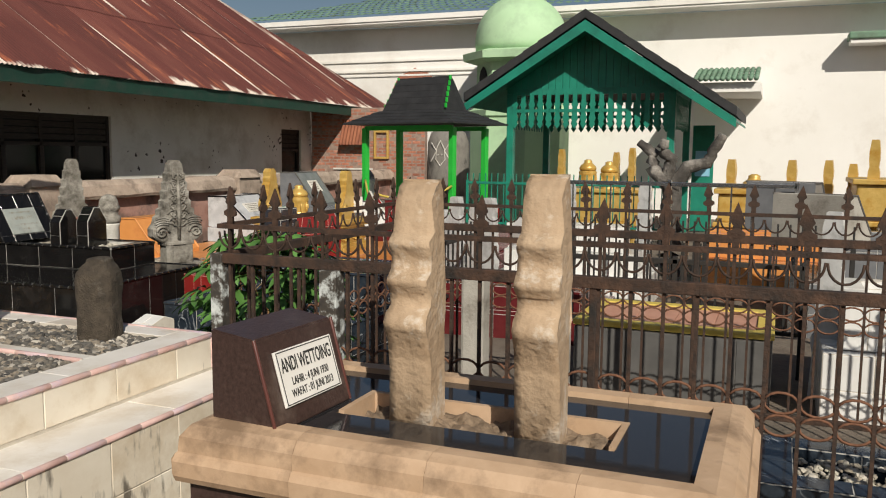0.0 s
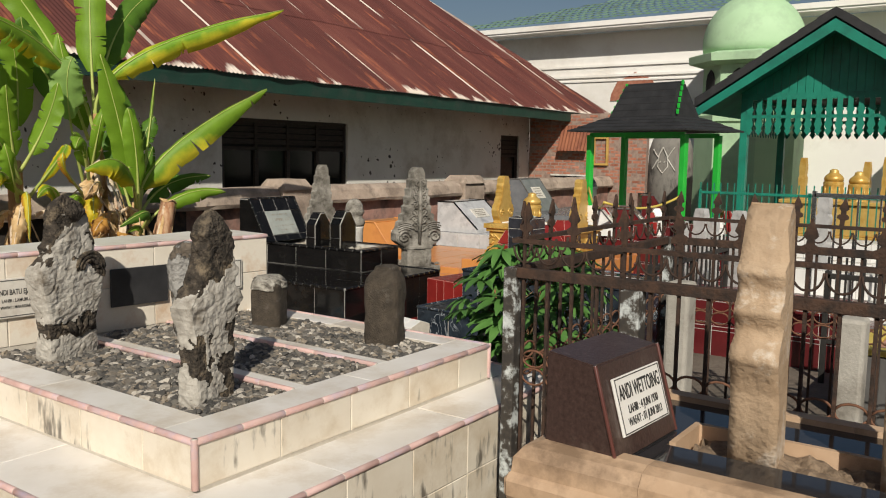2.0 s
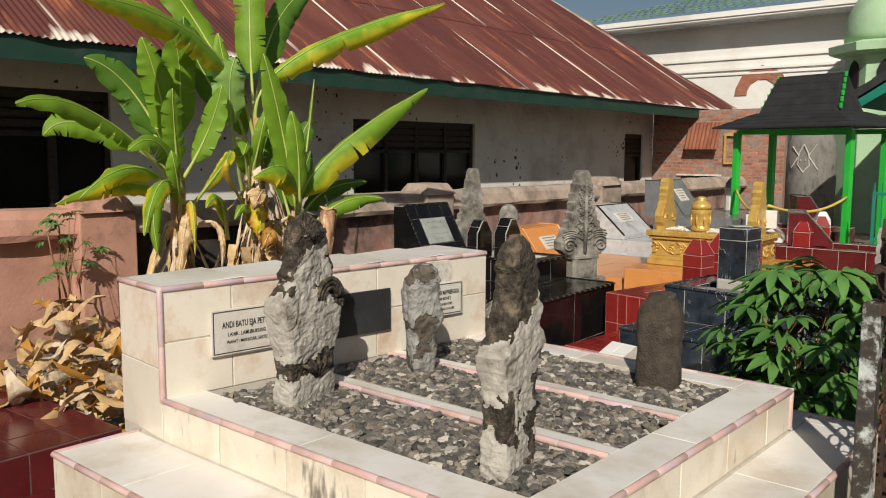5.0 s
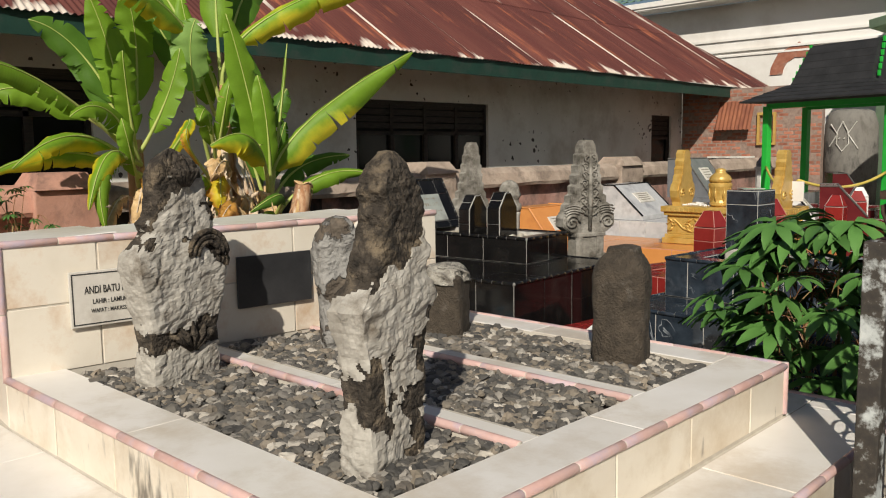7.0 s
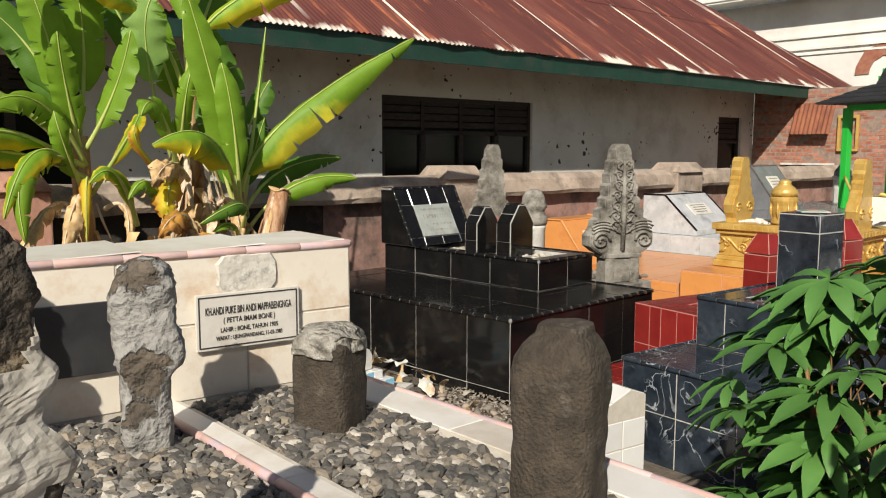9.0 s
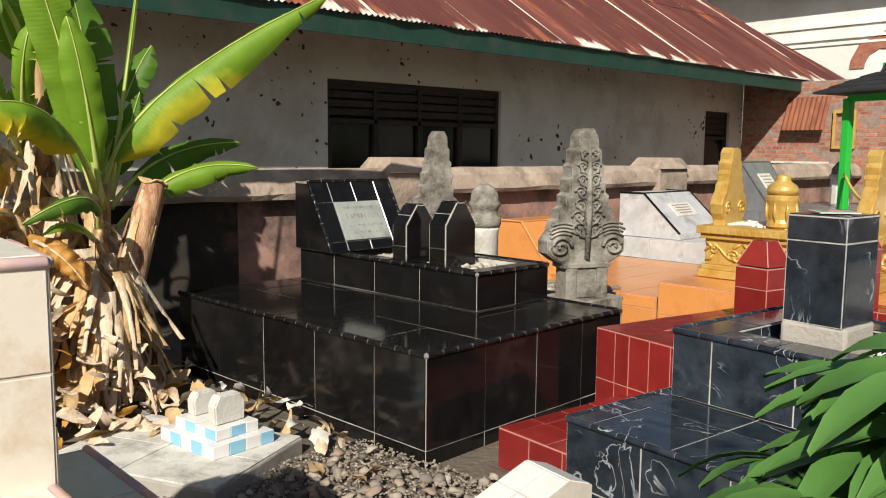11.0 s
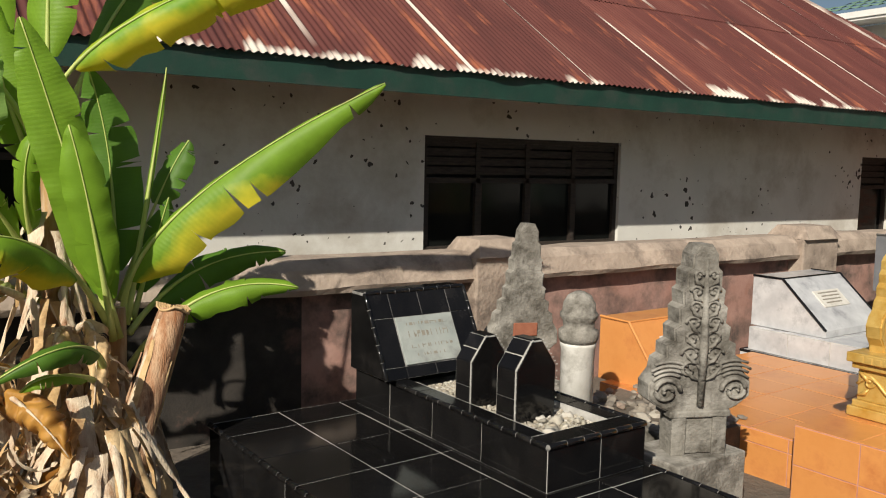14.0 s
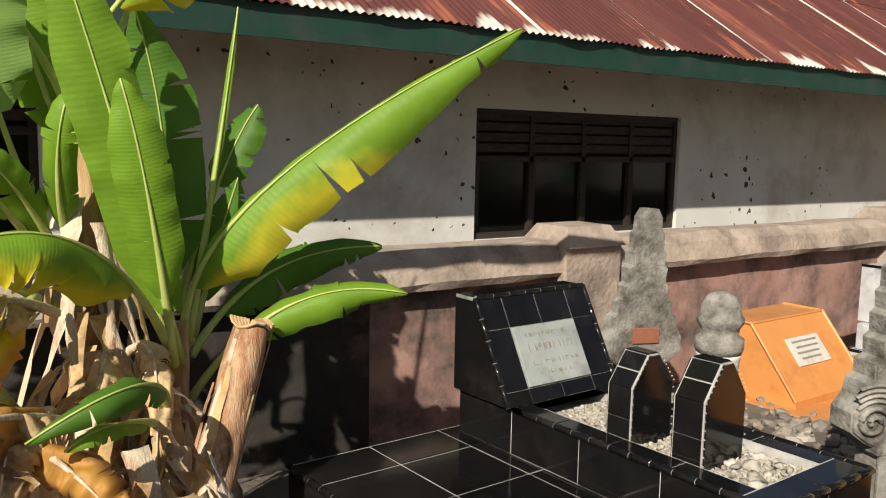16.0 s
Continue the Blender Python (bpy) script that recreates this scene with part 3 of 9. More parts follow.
# ---- white tomb ----
def build_white_tomb():
    t = thing("white_tomb", "cream-tiled triple tomb with pink edging, gravel beds and a headwall", "tomb")
    B, R = 0.555, 0.74
    # stepped base
    block("base", M_GROUT, t, -0.35, -0.29, -0.1, 2.19, 2.12, B - 0.01)
    block("base", M_GROUT, t, 1.93, 2.12, -0.1, 2.19, 2.4, B - 0.01)
    w = 0.2
    block("kerb", M_GROUT, t, 0.01, 0.01, B - 0.01, 1.89, w, R - 0.01)
    block("kerb", M_GROUT, t, 0.01, w, B - 0.01, w, 1.9, R - 0.01)
    block("kerb", M_GROUT, t, 1.89 - w + 0.05, w, B - 0.01, 1.89, 1.75, R - 0.01)
    for x0 in (0.66, 1.2):
        block("divider", M_GROUT, t, x0, w, B - 0.01, x0 + 0.1, 1.82, R - 0.012)
    bm = bmesh.new()
    v = [(0.01, 1.9), (1.9, 1.7), (1.93, 2.08), (0.05, 2.3)]
    lo = [bm.verts.new((x, y, -0.1)) for x, y in v]
    hi = [bm.verts.new((x, y, 1.19)) for x, y in v]
    bm.faces.new(hi)
    for i in range(4):
        bm.faces.new((lo[i], lo[(i + 1) % 4], hi[(i + 1) % 4], hi[i]))
    part("headwall", bm, M_GROUT, t)
    # outer tiles
    tiles(t, M_TILE_W, (-0.35, -0.29, -0.1), (1, 0, 0), (0, 0, 1), even(2.54, 0.4), [0.4, 0.24])
    tiles(t, M_TILE_W, (-0.35, 2.12, -0.1), (0, -1, 0), (0, 0, 1), even(2.41, 0.4), [0.4, 0.24])
    tiles(t, M_TILE_W, (2.19, -0.29, -0.1), (0, 1, 0), (0, 0, 1), even(2.69, 0.4), [0.4, 0.24])
    tiles(t, M_TILE_W, (0.01, 0.01, B), (1, 0, 0), (0, 0, 1), even(1.88, 0.4), [R - B - 0.015])
    tiles(t, M_TILE_W, (0.01, 1.9, B), (0, -1, 0), (0, 0, 1), even(1.89, 0.4), [R - B - 0.015])
    tiles(t, M_TILE_W, (1.89, 0.01, B), (0, 1, 0), (0, 0, 1), even(1.72, 0.4), [R - B - 0.015])
    # base top
    tiles(t, M_TILE_TOP, (-0.34, -0.28, B - 0.01), (1, 0, 0), (0, 1, 0), even(2.52, 0.8), [0.28], gap=0.003)
    tiles(t, M_TILE_TOP, (-0.34, 0.0, B - 0.01), (1, 0, 0), (0, 1, 0), [0.35], even(2.11, 0.8), gap=0.003)
    tiles(t, M_TILE_TOP, (1.9, 0.0, B - 0.01), (1, 0, 0), (0, 1, 0), [0.28], even(2.38, 0.4))
    # kerb tops
    tiles(t, M_TILE_TOP, (0.02, 0.02, R - 0.01), (1, 0, 0), (0, 1, 0), even(1.86, 0.95), [w - 0.02], gap=0.003)
    tiles(t, M_TILE_TOP, (0.02, w, R - 0.01), (1, 0, 0), (0, 1, 0), [w - 0.02], even(1.7, 0.85), gap=0.003)
    tiles(t, M_TILE_TOP, (1.74, w, R - 0.01), (1, 0, 0), (0, 1, 0), [0.14], even(1.52, 0.8), gap=0.003)
    for x0 in (0.66, 1.2):
        tiles(t, M_TILE_TOP, (x0, w, R - 0.012), (1, 0, 0), (0, 1, 0), [0.085], even(1.6, 0.8), gap=0.003)
        bars(t, M_PINK, (x0 + 0.004, w, R - 0.014), (x0 + 0.004, 1.8, R - 0.014), 0.2, 0.014)
    # headwall tiles
    d = Vector((1.89, -0.2, 0)).normalized()
    tiles(t, M_TILE_H, (0.01, 1.9, B + 0.17), tuple(d), (0, 0, 1), [0.32, 0.4, 0.4, 0.4, 0.38], [0.24, 0.215])
    tiles(t, M_TILE_H, (0.05, 2.3, B), (-0.04, -0.4, 0), (0, 0, 1), [0.4], [0.3, 0.33])
    tiles(t, M_TILE_H, (1.9, 1.7, B), (0.03, 0.38, 0), (0, 0, 1), [0.38], [0.3, 0.33])
    tiles(t, M_TILE_TOP, (0.015, 1.905, 1.19), tuple(d), (0.02, 0.4, 0), even(1.89, 0.4), [0.39])
    # pink edging
    r = 0.0135
    for a, b in (((-0.35, -0.29, B - 0.012), (2.19, -0.29, B - 0.012)), ((-0.35, -0.29, B - 0.012), (-0.35, 2.12, B - 0.012)), ((-0.35, 2.12, B - 0.012), (0.02, 2.12, B - 0.012)),
                 ((2.19, -0.29, B - 0.012), (2.19, 2.4, B - 0.012)), ((0.01, 0.01, R - 0.014), (1.89, 0.01, R - 0.014)),
                 ((0.01, 0.01, R - 0.014), (0.01, 1.9, R - 0.014)), ((1.89, 0.01, R - 0.014), (1.89, 1.7, R - 0.014)),
                 ((0.01, 1.9, 1.187), (1.9, 1.7, 1.187)), ((0.01, 1.9, 1.187), (0.05, 2.3, 1.187)), ((1.9, 1.7, 1.187), (1.93, 2.08, 1.187)),
                 ((0.01, 1.9, B + 0.16), (0.01, 1.9, 1.187)), ((0.01, 0.01, B), (0.01, 0.01, R)),
                 ((1.89, 0.01, B), (1.89, 0.01, R))):
        bars(t, M_PINK, a, b, 0.2, r)
    return t


# ---- black tomb ----
def ktiles(*a, **k):
    k.setdefault("gap", 0.0048)
    tiles(*a, **k)


def build_black_tomb():
    t = thing("black_tomb", "glossy black-tiled stepped tomb with pale grout and slanted headboard", "tomb")
    m = pose(3.81, 2.76, 0, 0, 0, 3.0)
    t.matrix_basis = m
    W, L, H = 1.58, 2.28, 0.5
    block("base", M_GROUT_LT, t, 0, 0, -0.15, W, L, H - 0.008)
    ktiles(t, M_TILE_K, (0, 0, -0.15), (1, 0, 0), (0, 0, 1), even(W, 0.4), [0.19, 0.445])
    ktiles(t, M_TILE_K, (0, L, -0.15), (0, -1, 0), (0, 0, 1), even(L, 0.48), [0.19, 0.445])
    ktiles(t, M_TILE_K, (W, 0, -0.15), (0, 1, 0), (0, 0, 1), even(L, 0.48), [0.19, 0.445])
    ktiles(t, M_TILE_K, (0.012, 0.012, H - 0.008), (1, 0, 0), (0, 1, 0), even(W - 0.024, 0.4), even(L - 0.02, 0.4), gap=0.007)
    for a, b in (((0, 0, H - 0.012), (W, 0, H - 0.012)), ((0, 0, H - 0.012), (0, L, H - 0.012)), ((W, 0, H - 0.012), (W, L, H - 0.012))):
        bars(t, M_TILE_K, a, b, 0.1, 0.016)
    # upper kerb
    x0, y0, x1, y1, h0, h1 = 0.89, 0.51, 1.54, 2.2, H, 0.725
    bm = bmesh.new()
    box(bm, x0, y0, h0, x1, y0 + 0.14, h1 - 0.008)
    box(bm, x0, y0 + 0.14, h0, x0 + 0.12, y1, h1 - 0.008)
    box(bm, x1 - 0.12, y0 + 0.14, h0, x1, y1, h1 - 0.008)
    box(bm, x0 + 0.12, y0 + 0.14, h0, x1 - 0.12, y1, h1 - 0.06)
    part("kerb", bm, M_GROUT_LT, t)
    ktiles(t, M_TILE_K, (x0, y0, h0), (1, 0, 0), (0, 0, 1), even(x1 - x0, 0.34), [h1 - h0 - 0.012])
    ktiles(t, M_TILE_K, (x0, y1, h0), (0, -1, 0), (0, 0, 1), [0.38, 0.42, 0.42, 0.47], [h1 - h0 - 0.012])
    ktiles(t, M_TILE_K, (x1, y0, h0), (0, 1, 0), (0, 0, 1), even(y1 - y0, 0.42), [h1 - h0 - 0.012])
    ktiles(t, M_TILE_K, (x0 + 0.012, y0 + 0.012, h1 - 0.008), (1, 0, 0), (0, 1, 0), even(x1 - x0 - 0.024, 0.32), [0.125])
    ktiles(t, M_TILE_K, (x0 + 0.012, y0 + 0.14, h1 - 0.008), (1, 0, 0), (0, 1, 0), [0.1], even(1.2, 0.3))
    ktiles(t, M_TILE_K, (x1 - 0.115, y0 + 0.14, h1 - 0.008), (1, 0, 0), (0, 1, 0), [0.1], even(1.5, 0.3))
    for a, b in (((x0, y0, h1 - 0.012), (x1, y0, h1 - 0.012)), ((x0, y0, h1 - 0.012), (x0, y1 - 0.45, h1 - 0.012)), ((x1, y0, h1 - 0.012), (x1, y1, h1 - 0.012))):
        bars(t, M_TILE_K, a, b, 0.1, 0.015)
    return t


# ---- brown tomb ----
def build_brown_tomb():
    t = thing("brown_tomb", "dark brown granite tomb with a thick tan rounded rim", "tomb")
    x0, x1, y0, y1 = 0.31, 1.24, -2.66, -1.06
    block("base", M_BROWNTILE, t, x0 + 0.03, y0 + 0.03, -0.1, x1 - 0.03, y1 - 0.03, 0.725)
    # rim in short rounded pieces, of two courses
    prof = [(0.0, 0.70), (-0.012, 0.72), (-0.014, 0.765), (0.0, 0.785), (0.006, 0.79), (0.01, 0.835), (0.035, 0.868), (0.075, 0.88), (0.13, 0.878), (0.13, 0.70)]
    lay = (((x0, y1, 0), (0, -1, 0), y1 - y0), ((x0, y0, 0), (1, 0, 0), x1 - x0), ((x1, y0, 0), (0, 1, 0), y1 - y0), ((x1, y1, 0), (-1, 0, 0), x1 - x0))
    for o, d, ln in lay:
        d = Vector(d)
        inn = Vector((-d.y, d.x, 0))
        n = round(ln / 0.4)
        for k in range(n):
            a, b = ln * k / n + 0.0005, ln * (k + 1) / n - 0.0005
            bm = bmesh.new()
            ends = []
            for s in (a, b):
                ring = []
                for q, z in prof:
                    e = min(max(s, q), ln - q)
                    ring.append(bm.verts.new(Vector(o) + d * e + inn * q + Vector((0, 0, z))))
                ends.append(ring)
            m_ = len(prof)
            for i in range(m_):
                bm.faces.new((ends[0][i], ends[1][i], ends[1][(i + 1) % m_], ends[0][(i + 1) % m_]))
            bm.faces.new(ends[0])
            bm.faces.new(ends[1][::-1])
            part("rim_tile", bm, M_TANTILE, t)
    # polished top round an open trough
    tx0, tx1, ty0, ty1 = 0.64, 0.9, -2.3, -1.42
    for b in ((x0 + 0.13, y0 + 0.13, tx0, y1 - 0.13), (tx1, y0 + 0.13, x1 - 0.13, y1 - 0.13), (tx0, y0 + 0.13, tx1, ty0), (tx0, ty1, tx1, y1 - 0.13)):
        block("polished_top", M_POLISH, t, b[0], b[1], 0.7, b[2], b[3], 0.858)
    for b in ((tx0, ty0, tx0 + 0.02, ty1), (tx1 - 0.02, ty0, tx1, ty1), (tx0 + 0.02, ty0, tx1 - 0.02, ty0 + 0.02), (tx0 + 0.02, ty1 - 0.02, tx1 - 0.02, ty1)):
        block("trough_side", M_TANTILE, t, b[0], b[1], 0.7, b[2], b[3], 0.862 if b[0] > tx0 + 0.01 else 0.845)
    bm = bmesh.new()
    nx, ny = 14, 44
    grid = []
    for i in range(nx + 1):
        grid.append([])
        for j in range(ny + 1):
            x = tx0 + 0.018 + (tx1 - tx0 - 0.036) * i / nx
            y = ty0 + 0.018 + (ty1 - ty0 - 0.036) * j / ny
            q = Vector((x * 16, y * 16, 2.0))
            z = 0.822 + 0.026 * noise.noise(q) + 0.016 * noise.noise(q * 2.7)
            if i in (0, nx) or j in (0, ny):
                z = 0.77
            grid[-1].append(bm.verts.new((x, y, z)))
    for i in range(nx):
        for j in range(ny):
            bm.faces.new((grid[i][j], grid[i + 1][j], grid[i + 1][j + 1], grid[i][j + 1]))
    part("trough_soil", bm, M_CRUST, t, "crumbling dry tan soil and mortar")
    return t


build_white_tomb()
build_black_tomb()
build_brown_tomb()


# ---- stones, gravel and tablets on the white tomb ----
def stone_mat(name, dark, light, amount, zlo, zhi, scale=5.0):
    """Weathered dark stone with patches of pale cement repair, denser between two heights."""
    m = shade(name, dark, 13, 0.95, bump=1.0, bump_scale=28, bump_dist=0.03, stain=(0.17, 0.14, 0.11), stain_scale=7, stain_amount=0.3)
    nt = m.node_tree
    n, l = nt.nodes, nt.links
    b = n["Principled BSDF"]
    old = b.inputs["Base Color"].links[0].from_socket
    tc = n.new("ShaderNodeTexCoord")
    sep = n.new("ShaderNodeSeparateXYZ")
    l.new(tc.outputs["Object"], sep.inputs[0])
    no = n.new("ShaderNodeTexNoise")
    no.inputs["Scale"].default_value = scale
    no.inputs["Detail"].default_value = 9
    no.inputs["Roughness"].default_value = 0.55
    l.new(tc.outputs["Object"], no.inputs[0])
    g = n.new("ShaderNodeMapRange")
    g.inputs[1].default_value = zlo
    g.inputs[2].default_value = zhi
    g.inputs[3].default_value = 0.05
    g.inputs[4].default_value = -0.13
    l.new(sep.outputs[2], g.inputs[0])
    ad = n.new("ShaderNodeMath")
    l.new(no.outputs[0], ad.inputs[0])
    l.new(g.outputs[0], ad.inputs[1])
    mr = n.new("ShaderNodeMapRange")
    mr.inputs[1].default_value = 0.55 - amount
    mr.inputs[2].default_value = 0.575 - amount
    l.new(ad.outputs[0], mr.inputs[0])
    mx = n.new("ShaderNodeMix")
    mx.data_type = "RGBA"
    r = n.new("ShaderNodeValToRGB")
    r.color_ramp.elements[0].position = 0.35
    r.color_ramp.elements[1].position = 0.65
    r.color_ramp.elements[0].color = (*[c * 0.72 for c in light], 1)
    r.color_ramp.elements[1].color = (*light, 1)
    n4 = n.new("ShaderNodeTexNoise")
    n4.inputs["Scale"].default_value = 14
    n4.inputs["Detail"].default_value = 6
    l.new(tc.outputs["Object"], n4.inputs[0])
    l.new(n4.outputs[0], r.inputs[0])
    l.new(mr.outputs[0], mx.inputs[0])
    l.new(old, mx.inputs[6])
    l.new(r.outputs[0], mx.inputs[7])
    l.new(mx.outputs[2], b.inputs["Base Color"])
    bp = n.new("ShaderNodeBump")
    bp.inputs["Strength"].default_value = 0.9
    bp.inputs["Distance"].default_value = 0.02
    l.new(mr.outputs[0], bp.inputs["Height"])
    l.new(b.inputs["Normal"].links[0].from_socket, bp.inputs["Normal"])
    l.new(bp.outputs[0], b.inputs["Normal"])
    return m


M_OLD2 = stone_mat("repaired_dark_stone_b", [(0.06, 0.05, 0.04), (0.165, 0.132, 0.1)], (0.35, 0.337, 0.315), 0.075, 0.36, 0.68, 6.0)
M_BASALT = shade("dark_basalt", [(0.036, 0.028, 0.02), (0.085, 0.066, 0.047)], 22, 0.9, bump=0.9, bump_scale=110, bump_dist=0.012, stain=(0.15, 0.135, 0.115), stain_scale=12, stain_amount=0.2)
M_LIMESTONE = shade("weathered_limestone", [(0.2, 0.185, 0.155), (0.42, 0.395, 0.35)], 7, 0.95, bump=0.6, bump_scale=50, stain=(0.085, 0.075, 0.06), stain_scale=5, stain_amount=0.8, bump_dist=0.015)
M_TANSTONE = shade("tan_painted_stone", [(0.34, 0.235, 0.145), (0.5, 0.37, 0.25)], 6, 0.85, bump=0.6, bump_scale=30, stain=(0.66, 0.6, 0.52), stain_scale=7, stain_amount=0.35, bump_dist=0.015)
M_GOLD = shade("gold_paint", [(0.52, 0.33, 0.08), (0.66, 0.45, 0.14)], 12, 0.38, metal=0.25, bump=0.25, bump_scale=40, stain=(0.5, 0.27, 0.04), stain_scale=5)


def stone(name, material, sections, label, category="headstone", at=None, parent=None, seg=20, steps=5, rough=0.008, power=3.0, seed=1.0, group="", flutes=0.0):
    """A standing stone. sections: (height, half width, half depth, shift sideways)."""
    bm = bmesh.new()
    rings = []
    full = []
    for (a, b) in zip(sections, sections[1:]):
        for k in range(steps):
            s = k / steps
            full.append([a[i] * (1 - s) + b[i] * s for i in range(4)])
    full.append(list(sections[-1]))
    for z, hw, hd, sh in full:
        ring = []
        for i in range(seg):
            an = 2 * math.pi * i / seg
            c, s = math.cos(an), math.sin(an)
            r = (abs(c) ** power + abs(s) ** power) ** (-1 / power)
            p = Vector((hw * r * c + sh, hd * r * s, z))
            q = p * 7 + Vector((seed * 5.3, seed * 2.1, seed))
            k = rough * (1.1 * round(2.2 * noise.noise(q)) / 2.2 + 0.3 * noise.noise(q) + 0.7 * (0.3 - abs(noise.noise(q * 2.3))) + 0.35 * noise.noise(q * 6.1)) if rough > 0.015 else rough * (0.8 * noise.noise(q) + 0.6 * noise.noise(q * 2.7))
            if flutes:
                k += flutes * math.cos(an * 8)
            d = Vector((c, s, 0))
            ring.append(bm.verts.new(p + d * k + Vector((0, 0, 0.5 * rough * noise.noise(q * 1.9)))))
        rings.append(ring)
    for a, b in zip(rings, rings[1:]):
        for i in range(seg):
            bm.faces.new((a[i], a[(i + 1) % seg], b[(i + 1) % seg], b[i]))
    bm.faces.new(rings[0][::-1])
    c = bm.verts.new(sum((v.co for v in rings[-1]), Vector()) / seg + Vector((0, 0, rough * 0.5)))
    for i in range(seg):
        bm.faces.new((rings[-1][i], rings[-1][(i + 1) % seg], c))
    ob = part(name, bm, material, parent, smooth=True)
    if at is not None:
        ob.matrix_basis = at
    if parent is None:
        tagged(ob, label, category, group)
    elif label:
        ob["label"] = label
    return ob


def slab_stone(label, at, rows, dark, cement, mask, seed, seg=132, rise=150):
    """An old slab headstone with lumpy edges; flakes of cement repair lie over it where mask(u, z, side) is above nought.
    rows: (height, width, depth, shift sideways), from the foot up."""
    def section(z):
        for a, b in zip(rows, rows[1:]):
            if z <= b[0]:
                q = (z - a[0]) / (b[0] - a[0])
                return [a[i] + (b[i] - a[i]) * q for i in range(4)]
        return list(rows[-1])

    z0, z1 = rows[0][0], rows[-1][0]
    pts, val, out = [], [], []
    for k in range(rise + 1):
        z = z0 + (z1 - z0) * k / rise
        _, w, d, sh = section(z)
        w, d = 0.94 * w - 0.012, d - 0.008
        line, vals, outs = [], [], []
        for i in range(seg):
            an = 2 * math.pi * (i + 0.5) / seg
            c, sn = math.cos(an), math.sin(an)
            r = (abs(c) ** 12 + abs(sn) ** 12) ** (-1 / 12)
            u, v = c * r, sn * r
            p = Vector((0.5 * w * u + sh, 0.5 * d * v, z))
            o = Vector((c * d, sn * w, 0)).normalized() if abs(abs(u) - abs(v)) > 0.06 else Vector((u, v, 0)).normalized()
            q = p + Vector((seed * 3.7, seed * 1.3, seed))
            lump = 0.003 * noise.noise(q * 8) + 0.004 * noise.noise(q * 24) + 0.004 * noise.noise(q * 52) + 0.0025 * noise.noise(q * 110)
            lump += 0.004 * (round(5 * noise.noise(q * 13 + Vector((4, 1, 7)))) / 5) - 0.005 * max(0.0, 0.1 - abs(noise.noise(q * 7 + Vector((2, 8, 3))))) / 0.1
            line.append(p + o * lump)
            outs.append(o)
            m = mask(u, z, v) + 0.085 * noise.noise(q * 8 + Vector((9, 2, 5))) + 0.06 * noise.noise(q * 20) + 0.035 * noise.noise(q * 50)
            vals.append(m)
        pts.append(line)
        val.append(vals)
        out.append(outs)
    t = thing("headstone", label, "headstone", at=at)
    bm = bmesh.new()
    vs = [[bm.verts.new(p) for p in line] for line in pts]
    for a, b in zip(vs, vs[1:]):
        for i in range(seg):
            bm.faces.new((a[i], a[(i + 1) % seg], b[(i + 1) % seg], b[i]))
    bm.faces.new(vs[0][::-1])
    top = bm.verts.new(sum((v.co for v in vs[-1]), Vector()) / seg + Vector((0, 0, 0.004)))
    for i in range(seg):
        bm.faces.new((vs[-1][i], vs[-1][(i + 1) % seg], top))
    part("stone_body", bm, dark, t, smooth=True)
    bm = bmesh.new()
    made = {}

    def vert(k, i, lifted):
        key = (k, i, lifted)
        if key not in made:
            q = pts[k][i] + Vector((seed, 5.0, 2.0))
            slant = q.x * 18 + q.z * 40
            ridge = 0.0022 * (round(3 * noise.noise(Vector((slant * 0.3, q.x * 5, q.z * 5)))) / 3) + 0.001 * noise.noise(q * 11) + 0.0006 * noise.noise(q * 70)
            made[key] = bm.verts.new(pts[k][i] + out[k][i] * ((0.0045 + min(0.005, max(0, val[k][i]) * 0.06) + ridge) if lifted else -0.006))
        return made[key]

    inside = [[val[k][i] + val[k][(i + 1) % seg] + val[k + 1][i] + val[k + 1][(i + 1) % seg] > 0 for i in range(seg)] for k in range(rise)]
    for k in range(rise):
        for i in range(seg):
            if not inside[k][i]:
                continue
            j = (i + 1) % seg
            bm.faces.new((vert(k, i, 1), vert(k, j, 1), vert(k + 1, j, 1), vert(k + 1, i, 1)))
            for kk, ii, a, b in ((k - 1, i, (k, i), (k, j)), (k + 1, i, (k + 1, j), (k + 1, i)), (k, (i - 1) % seg, (k + 1, i), (k, i)), (k, j, (k, j), (k + 1, j))):
                if not (0 <= kk < rise) or not inside[kk][ii]:
                    bm.faces.new((vert(*a, 1), vert(*a, 0), vert(*b, 0), vert(*b, 1)))
    ob = part("cement_repair", bm, cement, t, "flaking pale grey cement trowelled over the stone")
    return t


def front_mask(u, z, v):
    """A slanting band across the slab and rags at its foot."""
    if u < -0.95:
        return max(min(0.46 - z, z - 0.24), 0.13 - z) * 1.6
    if v < 0:
        band = min((0.5 + 0.075 * u) - z, z - (0.265 + 0.05 * max(0, u)))
        foot = 0.11 - z if u < -0.55 else (0.008 - 0.03 * max(0, u) if z < 0.27 else -0.2)
        return max(band, foot) * 1.6
    return (min(0.44 - z, z - 0.3) - 0.02) * 1.6


def back_mask(u, z, v):
    """Two broad patches, with carving left bare between them."""
    low = min(0.455 - 0.09 * max(0, u - 0.1) - z, z - 0.205)
    high = min(0.655 - z, z - 0.5, (0.9 - abs(u + 0.1)) * 0.12)
    foot = 0.085 + 0.03 * abs(u) - z
    return max(low, high, foot, 0.03 - abs(u + 0.35) * 0.12 if 0.4 < z < 0.55 else -1) * 1.6


